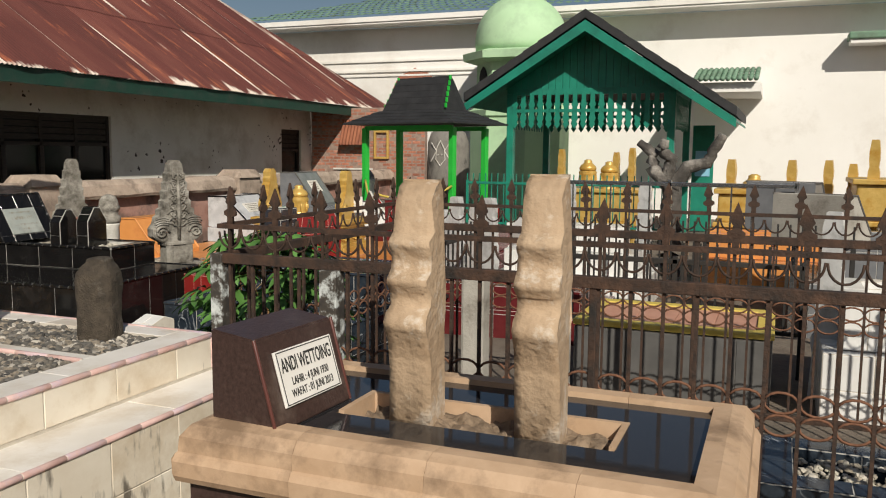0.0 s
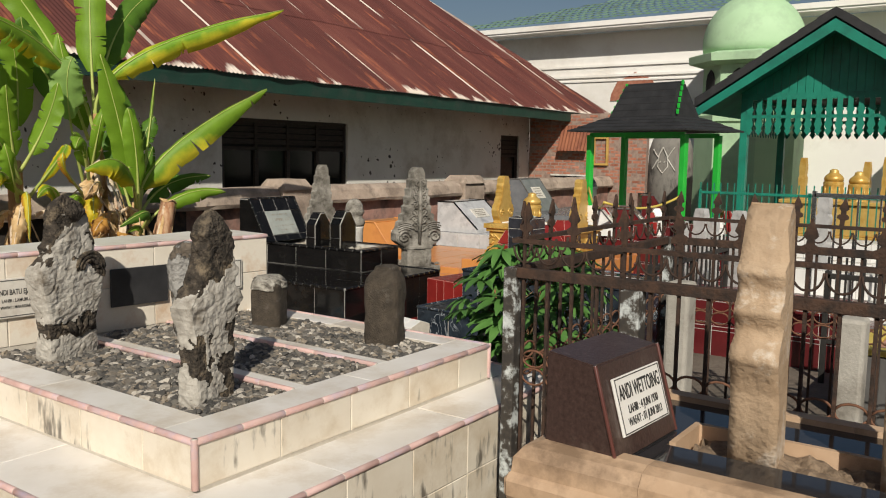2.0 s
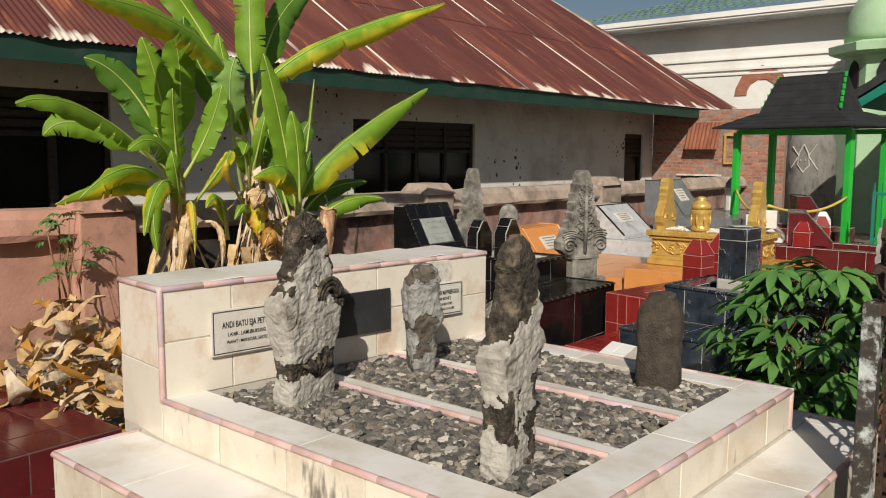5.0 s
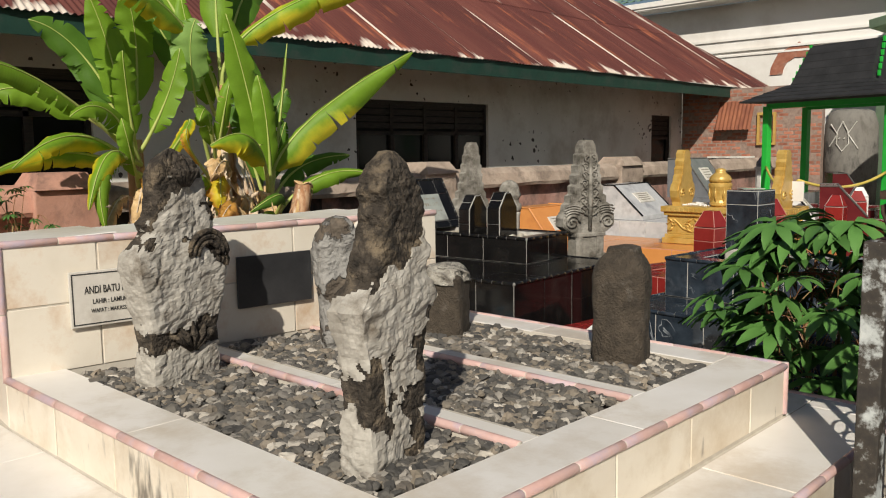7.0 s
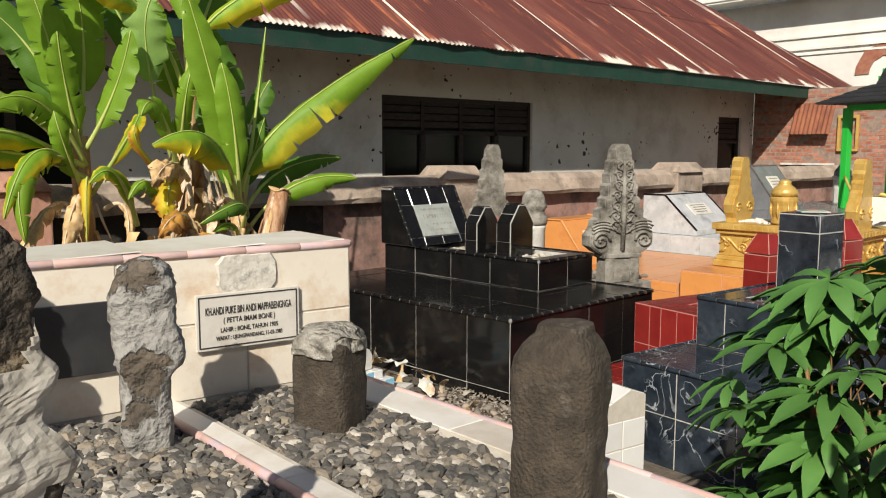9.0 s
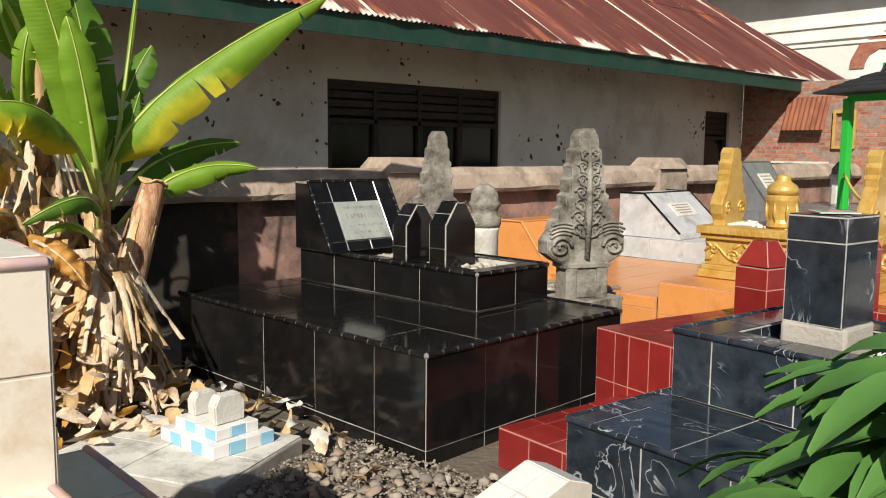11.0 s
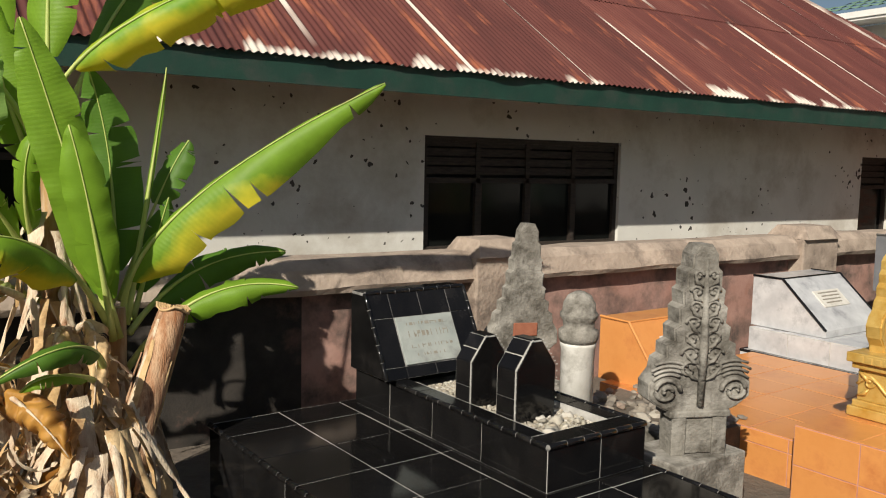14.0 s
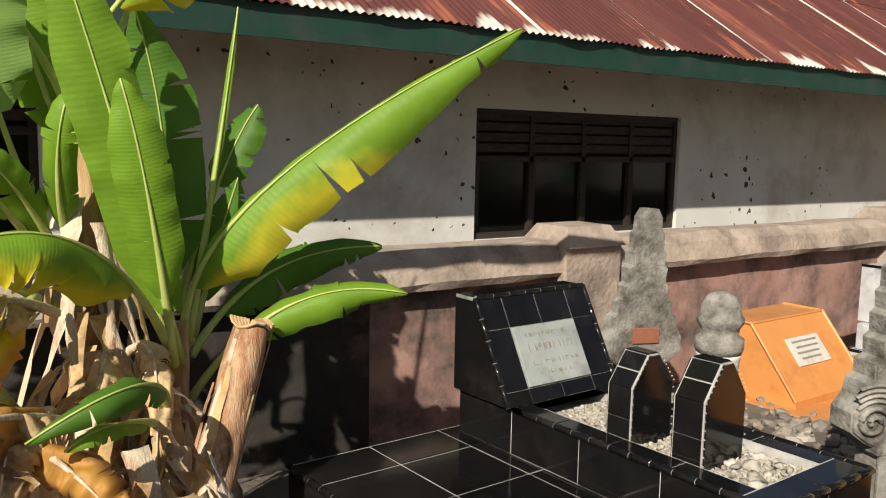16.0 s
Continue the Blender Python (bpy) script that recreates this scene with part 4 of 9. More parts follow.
M_FLAKES = shade("flaking_cement", [(0.3, 0.275, 0.235), (0.53, 0.5, 0.445)], 14, 0.95, bump=0.45, bump_scale=55, bump_dist=0.007, stain=(0.15, 0.125, 0.095), stain_scale=8, stain_amount=0.4)
M_DARKSTONE = shade("lichened_dark_stone", [(0.02, 0.016, 0.012), (0.058, 0.046, 0.034), (0.13, 0.105, 0.08)], 22, 0.95, bump=1.0, bump_scale=70, bump_dist=0.025, stain=(0.22, 0.17, 0.11), stain_scale=11, stain_amount=0.4)
hs = slab_stone("eroded carved stone headstone patched with grey cement, in gravel", pose(0.43, 1.5, 0.72, 0, 0, 11),
                [(-0.04, 0.3, 0.1, 0), (0.06, 0.305, 0.1, 0), (0.17, 0.315, 0.1, 0), (0.21, 0.327, 0.105, 0.005), (0.32, 0.375, 0.11, 0.006), (0.395, 0.41, 0.115, 0.008), (0.44, 0.395, 0.11, 0.004), (0.48, 0.33, 0.105, 0.008),
                 (0.51, 0.27, 0.1, 0.008), (0.54, 0.3, 0.1, 0.012), (0.56, 0.265, 0.1, 0.022), (0.6, 0.24, 0.095, 0.014), (0.65, 0.226, 0.09, 0.016), (0.69, 0.22, 0.09, 0.01), (0.735, 0.175, 0.075, 0.006), (0.765, 0.09, 0.05, 0.0), (0.78, 0.03, 0.03, 0)],
                M_DARKSTONE, M_FLAKES, back_mask, 2.2)
# carving on its face: ringed volute, leaf fans
for r in (0.085, 0.066, 0.047):
    bm = bmesh.new()
    tube(bm, [(0.1 + r * math.cos(a), -0.058, 0.415 + r * math.sin(a)) for a in [-0.5 + 0.3 * i for i in range(13)]], 0.0105, 7)
    part("volute_ring", bm, M_DARKSTONE, hs, "dark carved volute", smooth=True)
for cz, h, n, spread in ((0.1, 0.1, 5, 0.1), (0.655, 0.09, 5, 0.055)):
    for i in range(n):
        q = (i - (n - 1) / 2) / ((n - 1) / 2)
        bm = bmesh.new()
        tube(bm, [(0.02 + 0.012 * q, -0.052, cz), (0.02 + spread * 0.7 * q, -0.062, cz + h * 0.55), (0.02 + spread * q, -0.054, cz + h * (1 - 0.35 * abs(q)))], [0.006, 0.014, 0.004], 7)
        part("carved_leaf", bm, M_DARKSTONE, hs, smooth=True)
slab_stone("tall eroded dark headstone with pale cement repair, in gravel", pose(0.4, 0.42, 0.72, 0, 0, 12),
           [(-0.05, 0.266, 0.1, 0), (0.14, 0.266, 0.1, 0), (0.28, 0.275, 0.1, 0), (0.32, 0.302, 0.102, 0.002), (0.367, 0.335, 0.108, 0.003), (0.395, 0.355, 0.11, 0.005), (0.43, 0.294, 0.108, 0.007), (0.457, 0.239, 0.1, 0.012),
            (0.485, 0.239, 0.1, 0.02), (0.51, 0.255, 0.1, 0.034), (0.554, 0.204, 0.1, 0.034), (0.59, 0.19, 0.1, 0.04), (0.609, 0.21, 0.1, 0.045), (0.636, 0.18, 0.1, 0.047), (0.67, 0.191, 0.098, 0.036), (0.7, 0.15, 0.09, 0.03), (0.735, 0.1, 0.075, 0.027), (0.762, 0.04, 0.04, 0.027)],
           M_DARKSTONE, M_FLAKES, front_mask, 5.7)
stone("headstone", M_OLD2, [(-0.03, 0.06, 0.05, 0), (0.2, 0.065, 0.055, 0), (0.24, 0.085, 0.06, 0), (0.34, 0.09, 0.06, 0), (0.42, 0.08, 0.06, 0), (0.48, 0.055, 0.045, 0), (0.5, 0.03, 0.03, 0)],
      "small dark weathered headstone in a gravel bed", at=pose(1.06, 1.42, 0.73, 0, 0, -20), rough=0.018, seed=3.1, seg=40, steps=6, power=4)
stone("headstone", M_BASALT, [(-0.03, 0.088, 0.085, 0), (0.2, 0.09, 0.086, 0), (0.225, 0.09, 0.086, 0), (0.25, 0.07, 0.07, 0), (0.262, 0.03, 0.03, 0)],
      "squat squared dark stone with a pale rough top, in gravel", at=pose(1.55, 1.3, 0.73, 0, 0, 25), rough=0.012, power=5, seed=7.3, seg=64, steps=8)
stone("headstone", M_BASALT, [(-0.05, 0.09, 0.094, 0), (0.1, 0.094, 0.096, 0), (0.29, 0.098, 0.097, 0), (0.325, 0.095, 0.093, 0), (0.355, 0.082, 0.08, 0), (0.372, 0.07, 0.068, 0), (0.378, 0.062, 0.06, 0), (0.398, 0.056, 0.054, 0), (0.404, 0.03, 0.03, 0)],
      "smooth dark basalt pillar headstone with a rounded top", at=pose(1.63, 0.5, 0.73, 0, 2, 20), rough=0.011, power=4.5, seed=9.1, seg=64, steps=9)
# pale lichen cap of the squat stone
M_CAP = shade("crusty_lichen", [(0.22, 0.2, 0.165), (0.5, 0.47, 0.41)], 16, 0.95, bump=1.0, bump_scale=60, bump_dist=0.025, stain=(0.09, 0.075, 0.06), stain_scale=14, stain_amount=0.5)
stone("lichen_cap", M_CAP, [(0.2, 0.094, 0.09, 0), (0.24, 0.092, 0.088, 0), (0.258, 0.074, 0.072, 0), (0.272, 0.05, 0.05, 0)],
      "pale crusty lichen cap on a squat stone", "lichen", at=pose(1.55, 1.3, 0.735, 0, 0, 25), rough=0.026, power=4, seed=4.0, seg=64, steps=10)


def island_mat(name, colors, rough=0.85):
    m = shade(name, [colors[0], colors[-1]], 20, rough, bump=0.3, bump_scale=50)
    n, l = m.node_tree.nodes, m.node_tree.links
    geo = n.new("ShaderNodeNewGeometry")
    r = n.new("ShaderNodeValToRGB")
    el = r.color_ramp.elements
    while len(el) < len(colors):
        el.new(0.5)
    for i, c in enumerate(colors):
        el[i].position = i / (len(colors) - 1)
        el[i].color = (*c, 1)
    l.new(geo.outputs["Random Per Island"], r.inputs[0])
    no = [x for x in n if x.type == "TEX_NOISE"][0]
    mr = n.new("ShaderNodeMapRange")
    mr.inputs[3].default_value = 0.75
    mr.inputs[4].default_value = 1.25
    l.new(no.outputs[0], mr.inputs[0])
    mx = n.new("ShaderNodeVectorMath")
    mx.operation = "SCALE"
    l.new(r.outputs[0], mx.inputs[0])
    l.new(mr.outputs[0], mx.inputs[3])
    l.new(mx.outputs[0], n["Principled BSDF"].inputs["Base Color"])
    return m


M_GRAVEL = island_mat("river_gravel", [(0.04, 0.038, 0.036), (0.1, 0.094, 0.085), (0.07, 0.065, 0.06), (0.16, 0.145, 0.122), (0.09, 0.085, 0.078), (0.3, 0.25, 0.19), (0.06, 0.058, 0.056), (0.55, 0.5, 0.43), (0.12, 0.11, 0.1), (0.24, 0.2, 0.15)])
M_PEBBLE = island_mat("pale_gravel", [(0.3, 0.27, 0.2), (0.5, 0.46, 0.38), (0.24, 0.22, 0.18), (0.4, 0.34, 0.26), (0.55, 0.52, 0.46)])
M_WHITEPEBBLE = island_mat("white_pebbles", [(0.7, 0.68, 0.64), (0.85, 0.83, 0.8), (0.5, 0.48, 0.45), (0.8, 0.78, 0.74)])
M_RUBBLE = island_mat("rubble", [(0.2, 0.17, 0.13), (0.3, 0.26, 0.21), (0.14, 0.12, 0.1), (0.4, 0.36, 0.3), (0.28, 0.18, 0.13)])
_b = bmesh.new()
bmesh.ops.create_icosphere(_b, subdivisions=1, radius=1.0)
ICO_V = [v.co.copy() for v in _b.verts]
ICO_F = [tuple(v.index for v in f.verts) for f in _b.faces]
_b.free()
_b = bmesh.new()
bmesh.ops.create_icosphere(_b, subdivisions=2, radius=1.0)
ICO2_V = [v.co.copy() for v in _b.verts]
ICO2_F = [tuple(v.index for v in f.verts) for f in _b.faces]
_b.free()


def gravel(label, material, x0, y0, x1, y1, z, count, size, seed, heap=0.0, parent=None, m=None, fine=False, spread=0.35):
    """A bed of loose stones, one joined mesh."""
    rnd = random.Random(seed)
    V, F = (ICO2_V, ICO2_F) if fine else (ICO_V, ICO_F)
    vs, fs = [], []
    for i in range(count):
        x, y = rnd.uniform(x0, x1), rnd.uniform(y0, y1)
        s = size * rnd.uniform(0.55, 1.35)
        sx, sy, sz = s * rnd.uniform(0.8, 1.3), s * rnd.uniform(0.7, 1.1), s * rnd.uniform(0.45, 0.75)
        e = Euler((rnd.uniform(-0.5, 0.5), rnd.uniform(-0.5, 0.5), rnd.uniform(0, 6.3))).to_matrix()
        c = Vector((x, y, z + rnd.uniform(-0.2, spread) * size + heap * noise.noise(Vector((x * 4, y * 4, seed)))))
        o = len(vs)
        k = Vector((rnd.uniform(0, 50), rnd.uniform(0, 50), rnd.uniform(0, 50)))
        for v in V:
            w = 1 + (0.75 if fine else 0.3) * noise.noise(v * 1.25 + k)
            vs.append(c + e @ Vector((v.x * sx * w, v.y * sy * w, v.z * sz * w)))
        fs += [tuple(o + q for q in f) for f in F]
    me = bpy.data.meshes.new("gravel")
    me.from_pydata(vs, [], fs)
    for p in me.polygons:
        p.use_smooth = fine and material is not M_GRAVEL
    me.materials.append(material)
    ob = new("gravel", me)
    if m is not None:
        ob.matrix_basis = m
    if parent is not None:
        ob.parent = parent
    tagged(ob, label, "gravel", kind="stuff")
    return ob


for k, (xa, xb) in enumerate(((0.2, 0.65), (0.77, 1.19), (1.31, 1.73))):
    soil = block("soil", M_EARTH, None, xa - 0.01, 0.19, 0.5, xb + 0.01, 1.83, 0.695)
    tagged(soil, "dark soil filling a grave bed under loose gravel", "soil", kind="structure")
    gravel("grey and black rounded river pebbles filling a grave bed", M_GRAVEL, xa, 0.22, xb, 1.8 - 0.04 * k, 0.712, 2000, 0.0185, 11 + k, heap=0.02, fine=True)


def wording(parent, lines, origin, along, up, material, center=True):
    """Raised lettering on a tablet. lines: (text, height, offset along, offset up)."""
    a, u = Vector(along).normalized(), Vector(up).normalized()
    nrm = a.cross(u)
    rot = Matrix((a, u, nrm)).transposed().to_4x4()
    for text, size, da, du, squeeze in lines:
        cu = bpy.data.curves.new("lettering", "FONT")
        cu.body = text
        cu.size = size
        cu.align_x = "CENTER" if center else "LEFT"
        cu.align_y = "CENTER"
        cu.extrude = 0.0006
        cu.offset = size * 0.012
        cu.materials.append(material)
        ob = new("lettering", cu)
        ob.parent = parent
        ob.matrix_basis = Matrix.Translation(Vector(origin) + a * da + u * du + nrm * 0.0012) @ rot @ Matrix.Diagonal((squeeze, 1, 1, 1))


M_INK = shade("black_lettering", [(0.02, 0.02, 0.02), (0.04, 0.038, 0.035)], 30, 0.7, bump=0)
M_TABLET = shade("grey_white_marble_tablet", [(0.6, 0.56, 0.5), (0.72, 0.69, 0.63)], 8, 0.4, bump=0.05, stain=(0.5, 0.46, 0.4), stain_scale=5)
M_BLACKSLAB = shade("black_stone_slab", [(0.016, 0.016, 0.018), (0.05, 0.05, 0.052)], 5, 0.35, bump=0.1)


def tablet(label, lines, origin, along, up, w, h, material, ink, frame_w=0.012, category="tablet"):
    """A framed stone tablet, centred at origin, facing along x up."""
    a, u = Vector(along).normalized(), Vector(up).normalized()
    nrm = a.cross(u)
    rot = Matrix((a, -nrm, u)).transposed().to_4x4()
    t = thing("tablet", label, category, at=Matrix.Translation(origin) @ rot)
    block("slab", material, t, -w / 2, -0.012, -h / 2, w / 2, 0.0, h / 2, 0.002)
    if frame_w:
        for k, b in enumerate(((-w / 2 + 0.008, -h / 2 + 0.008, w / 2 - 0.008, -h / 2 + 0.008 + 0.004), (-w / 2 + 0.008, h / 2 - 0.012, w / 2 - 0.008, h / 2 - 0.008),
                               (-w / 2 + 0.008, -h / 2 + 0.012, -w / 2 + 0.012, h / 2 - 0.012), (w / 2 - 0.012, -h / 2 + 0.012, w / 2 - 0.008, h / 2 - 0.012))):
            block("border_line", ink, t, b[0], -0.0135, b[1], b[2], -0.0115, b[3])
    wording(t, lines, (0, -0.012, 0), (1, 0, 0), (0, 0, 1), ink)
    return t


HW = Vector((1.89, -0.2, 0)).normalized()


def on_headwall(s, z):
    return Vector((0.01, 1.9, 0)) + HW * s + Vector((0, -0.012, z))


tablet("engraved grey marble name tablet with thin border on the headwall", [("ANDI BATU EJA PETTA", 0.038, 0.0, 0.03, 0.62), ("LAHIR : LAMURUKUNG", 0.024, 0, -0.012, 0.75), ("WAFAT : MAKASSAR, SABTU", 0.021, 0, -0.045, 0.75)],
       on_headwall(0.38, 0.975), HW, (0, 0, 1), 0.34, 0.2, M_TABLET, M_INK)
tablet("plain black stone slab let into the headwall", [], on_headwall(1.02, 0.965), HW, (0, 0, 1), 0.34, 0.21, M_BLACKSLAB, M_INK, frame_w=0)
tablet("engraved grey marble name tablet with double border on the headwall", [("KH.ANDI PUKE BIN ANDI MAPPABENGNGA", 0.034, 0.0, 0.034, 0.44), ("( PETTA IMAM BONE )", 0.024, 0, 0.002, 0.75), ("LAHIR : BONE, TAHUN 1905", 0.021, 0, -0.028, 0.75), ("WAFAT : UJUNGPANDANG, 11-03-1983", 0.019, 0, -0.054, 0.68)],
       on_headwall(1.52, 0.97), HW, (0, 0, 1), 0.35, 0.18, M_TABLET, M_INK)


# ---- black tomb: headboard and house-shaped stones ----
BK = pose(3.81, 2.76, 0, 0, 0, 3.0)


def build_black_headboard():
    t = thing("slanted_headboard", "black-tiled slanted headboard with a faded pale plaque", "headboard", at=BK @ pose(0.86, 1.73, 0.72))
    out = [(0.0, 0.0), (0.1, 0.0), (0.42, 0.47), (0.6, 0.47), (0.6, 0.0)]
    bm = bmesh.new()
    prism(bm, [(a * 0.8, b) for a, b in out], 0.72, Matrix.Rotation(radians(90), 4, "Z") @ Matrix.Translation((0.0, -0.72, 0)))
    part("core", bm, M_JOINT, t)
    # slanting face tiles
    up = Vector((0, 0.256, 0.47)).normalized()
    ln = Vector((0, 0.256, 0.47)).length
    o = Vector((0, 0.08, 0.0))
    tiles(t, M_TILE_K, tuple(o), (1, 0, 0), tuple(up), [0.15, 0.21, 0.21, 0.15], [0.07, 0.3, ln - 0.37], gap=0.0022, skip=lambda x, z, w, h: 0.1 < x < 0.5 and 0.05 < z < 0.3)
    bm = bmesh.new()
    prism(bm, [(0.085, 0.006), (0.335, 0.455), (0.475, 0.455), (0.475, 0.006)], 0.008, Matrix.Rotation(radians(90), 4, "Z") @ Matrix.Translation((0, 0.0, 0)))
    part("side_tile", bm, M_TILE_K, t)
    bm = bmesh.new()
    prism(bm, [(0.085, 0.006), (0.335, 0.455), (0.475, 0.455), (0.475, 0.006)], 0.008, Matrix.Rotation(radians(90), 4, "Z") @ Matrix.Translation((0, -0.728, 0)))
    part("side_tile", bm, M_TILE_K, t)
    tiles(t, M_TILE_K, (0, 0.336, 0.47), (1, 0, 0), (0, 1, 0), [0.36, 0.36], [0.14])
    bars(t, M_TILE_K, (0, 0.08, 0.0), (0, 0.336, 0.47), 0.1, 0.014)
    bars(t, M_TILE_K, (0.72, 0.08, 0.0), (0.72, 0.336, 0.47), 0.1, 0.014)
    bars(t, M_TILE_K, (0, 0.336, 0.468), (0.72, 0.336, 0.468), 0.1, 0.014)
    # plaque
    mp = shade("faded_plaque", [(0.3, 0.33, 0.31), (0.42, 0.44, 0.41)], 5, 0.5, bump=0.05, stain=(0.24, 0.25, 0.23), stain_scale=6)
    a, u = Vector((1, 0, 0)), up
    nrm = a.cross(u)
    rot = Matrix((a, -nrm, u)).transposed().to_4x4()
    bm = bmesh.new()
    box(bm, 0.155, -0.012, 0.075, 0.565, 0.0, 0.365, 0.002)
    ob = part("plaque", bm, mp, t, "faded pale grey-green plaque with worn lettering")
    ob.matrix_basis = Matrix.Translation(o) @ rot
    mi = shade("worn_lettering", [(0.2, 0.17, 0.12), (0.32, 0.3, 0.26)], 40, 0.8, bump=0)
    rnd = random.Random(8)
    bm = bmesh.new()
    for row, zz in enumerate((0.31, 0.235, 0.17, 0.12)):
        x = 0.22 + 0.03 * (row == 3)
        while x < 0.5 - 0.06 * (row == 3):
            w = rnd.uniform(0.008, 0.03)
            hh = (0.018, 0.04, 0.02, 0.016)[row]
            box(bm, x, -0.0135, zz, x + 0.004, -0.0115, zz + hh)
            if rnd.random() < 0.6:
                box(bm, x + 0.004, -0.0135, zz + hh * rnd.choice((0, 0.5, 0.85)), x + w, -0.0115, zz + hh * 0.12 + hh * rnd.choice((0, 0.5, 0.85)))
            x += w + rnd.uniform(0.006, 0.02)
    ob = part("worn_lettering", bm, mi, t)
    tagged(ob, kind="stuff")
    ob.matrix_basis = Matrix.Translation(o) @ rot


def build_gabled_stone():
    """A small house-shaped tiled grave marker."""
    t = thing("gabled_grave_marker", "black-tiled house-shaped grave marker with pale grout", "grave marker", "black grave markers")
    w, d, h, p = 0.24, 0.13, 0.25, 0.37
    out = [(-w / 2, 0), (w / 2, 0), (w / 2, h), (0.03, p), (-0.03, p), (-w / 2, h)]
    bm = bmesh.new()
    prism(bm, [(a * 0.97, b * 0.985) for a, b in out], d - 0.012, Matrix.Translation((0, -d / 2 + 0.006, 0)))
    part("core", bm, M_GROUT_LT, t)
    for y in (-d / 2, d / 2 - 0.007):
        bm = bmesh.new()
        prism(bm, [(a * 0.93, 0.004 + b * 0.965) for a, b in out], 0.007, Matrix.Translation((0, y, 0)))
        part("face_tile", bm, M_TILE_K, t)
    tiles(t, M_TILE_K, (-w / 2 + 0.004, d / 2 - 0.01, 0), (0, -1, 0), (0, 0, 1), [d - 0.02], [h / 2, h / 2], t=0.006, gap=0.003)
    tiles(t, M_TILE_K, (w / 2 - 0.004, -d / 2 + 0.01, 0), (0, 1, 0), (0, 0, 1), [d - 0.02], [h / 2, h / 2], t=0.006, gap=0.003)
    for s in (-1, 1):
        u = Vector((-s * (w / 2 - 0.03), 0, p - h))
        tiles(t, M_TILE_K, (s * w / 2, s * (-d / 2 + 0.01), h - 0.004), (0, s, 0), tuple(u), [d - 0.02], [u.length * 0.5, u.length * 0.5], t=0.006)
    tiles(t, M_TILE_K, (-0.03, -d / 2 + 0.01, p - 0.004), (1, 0, 0), (0, 1, 0), [0.06], [d - 0.02], t=0.006)
    # beaded white trim along the front edges
    mb = bpy.data.materials["white_grout"]
    for s in (-1, 1):
        bm = bmesh.new()
        pts = []
        for k in range(8):
            z = 0.01 + (h - 0.01) * k / 8
            pts.append((s * w / 2, z))
        for k in range(8):
            q = k / 7
            pts.append((s * (w / 2 * (1 - q) + 0.03 * q), h + (p - h) * q))
        for a, b in pts:
            r = bmesh.ops.create_icosphere(bm, subdivisions=1, radius=0.0036)
            bmesh.ops.translate(bm, vec=(a, -d / 2 - 0.001, b), verts=r["verts"])
        tagged(part("bead_trim", bm, mb, t), kind="stuff")
    return t


build_black_headboard()
g1 = build_gabled_stone()
g1.matrix_basis = BK @ pose(1.14, 1.3, 0.665, 0, 0, 0) @ Matrix.Scale(1.08, 4)
copy_thing(g1, BK @ pose(1.17, 0.98, 0.665, 0, 0, 2) @ Matrix.Scale(1.08, 4))
gravel("small pale gravel in the black kerb bed", M_PEBBLE, 1.01, 0.65, 1.42, 1.74, 0.675, 2600, 0.0115, 31, m=BK, spread=0.7)
sl = block("soil_bed", M_EARTH, None, 1.0, 0.64, 0.6, 1.43, 1.76, 0.674)
sl.matrix_basis = BK
tagged(sl, "earth under the pale gravel of the black tomb", "soil", kind="structure")
gravel("larger cobbles lying on pale gravel", M_PEBBLE, 1.05, 0.68, 1.38, 0.9, 0.69, 14, 0.03, 33, m=BK, fine=True)


# ---- carved stones beside the black tomb ----
def scroll(bm, cx, cz, r, turns, y, thick, flip=1):
    pts = []
    n = 26
    for i in range(n):
        a = turns * 2 * math.pi * i / (n - 1)
        rr = r * (1 - 0.85 * i / (n - 1))
        pts.append((cx + flip * rr * math.cos(a), y, cz + rr * math.sin(a)))
    tube(bm, pts, thick, 6)


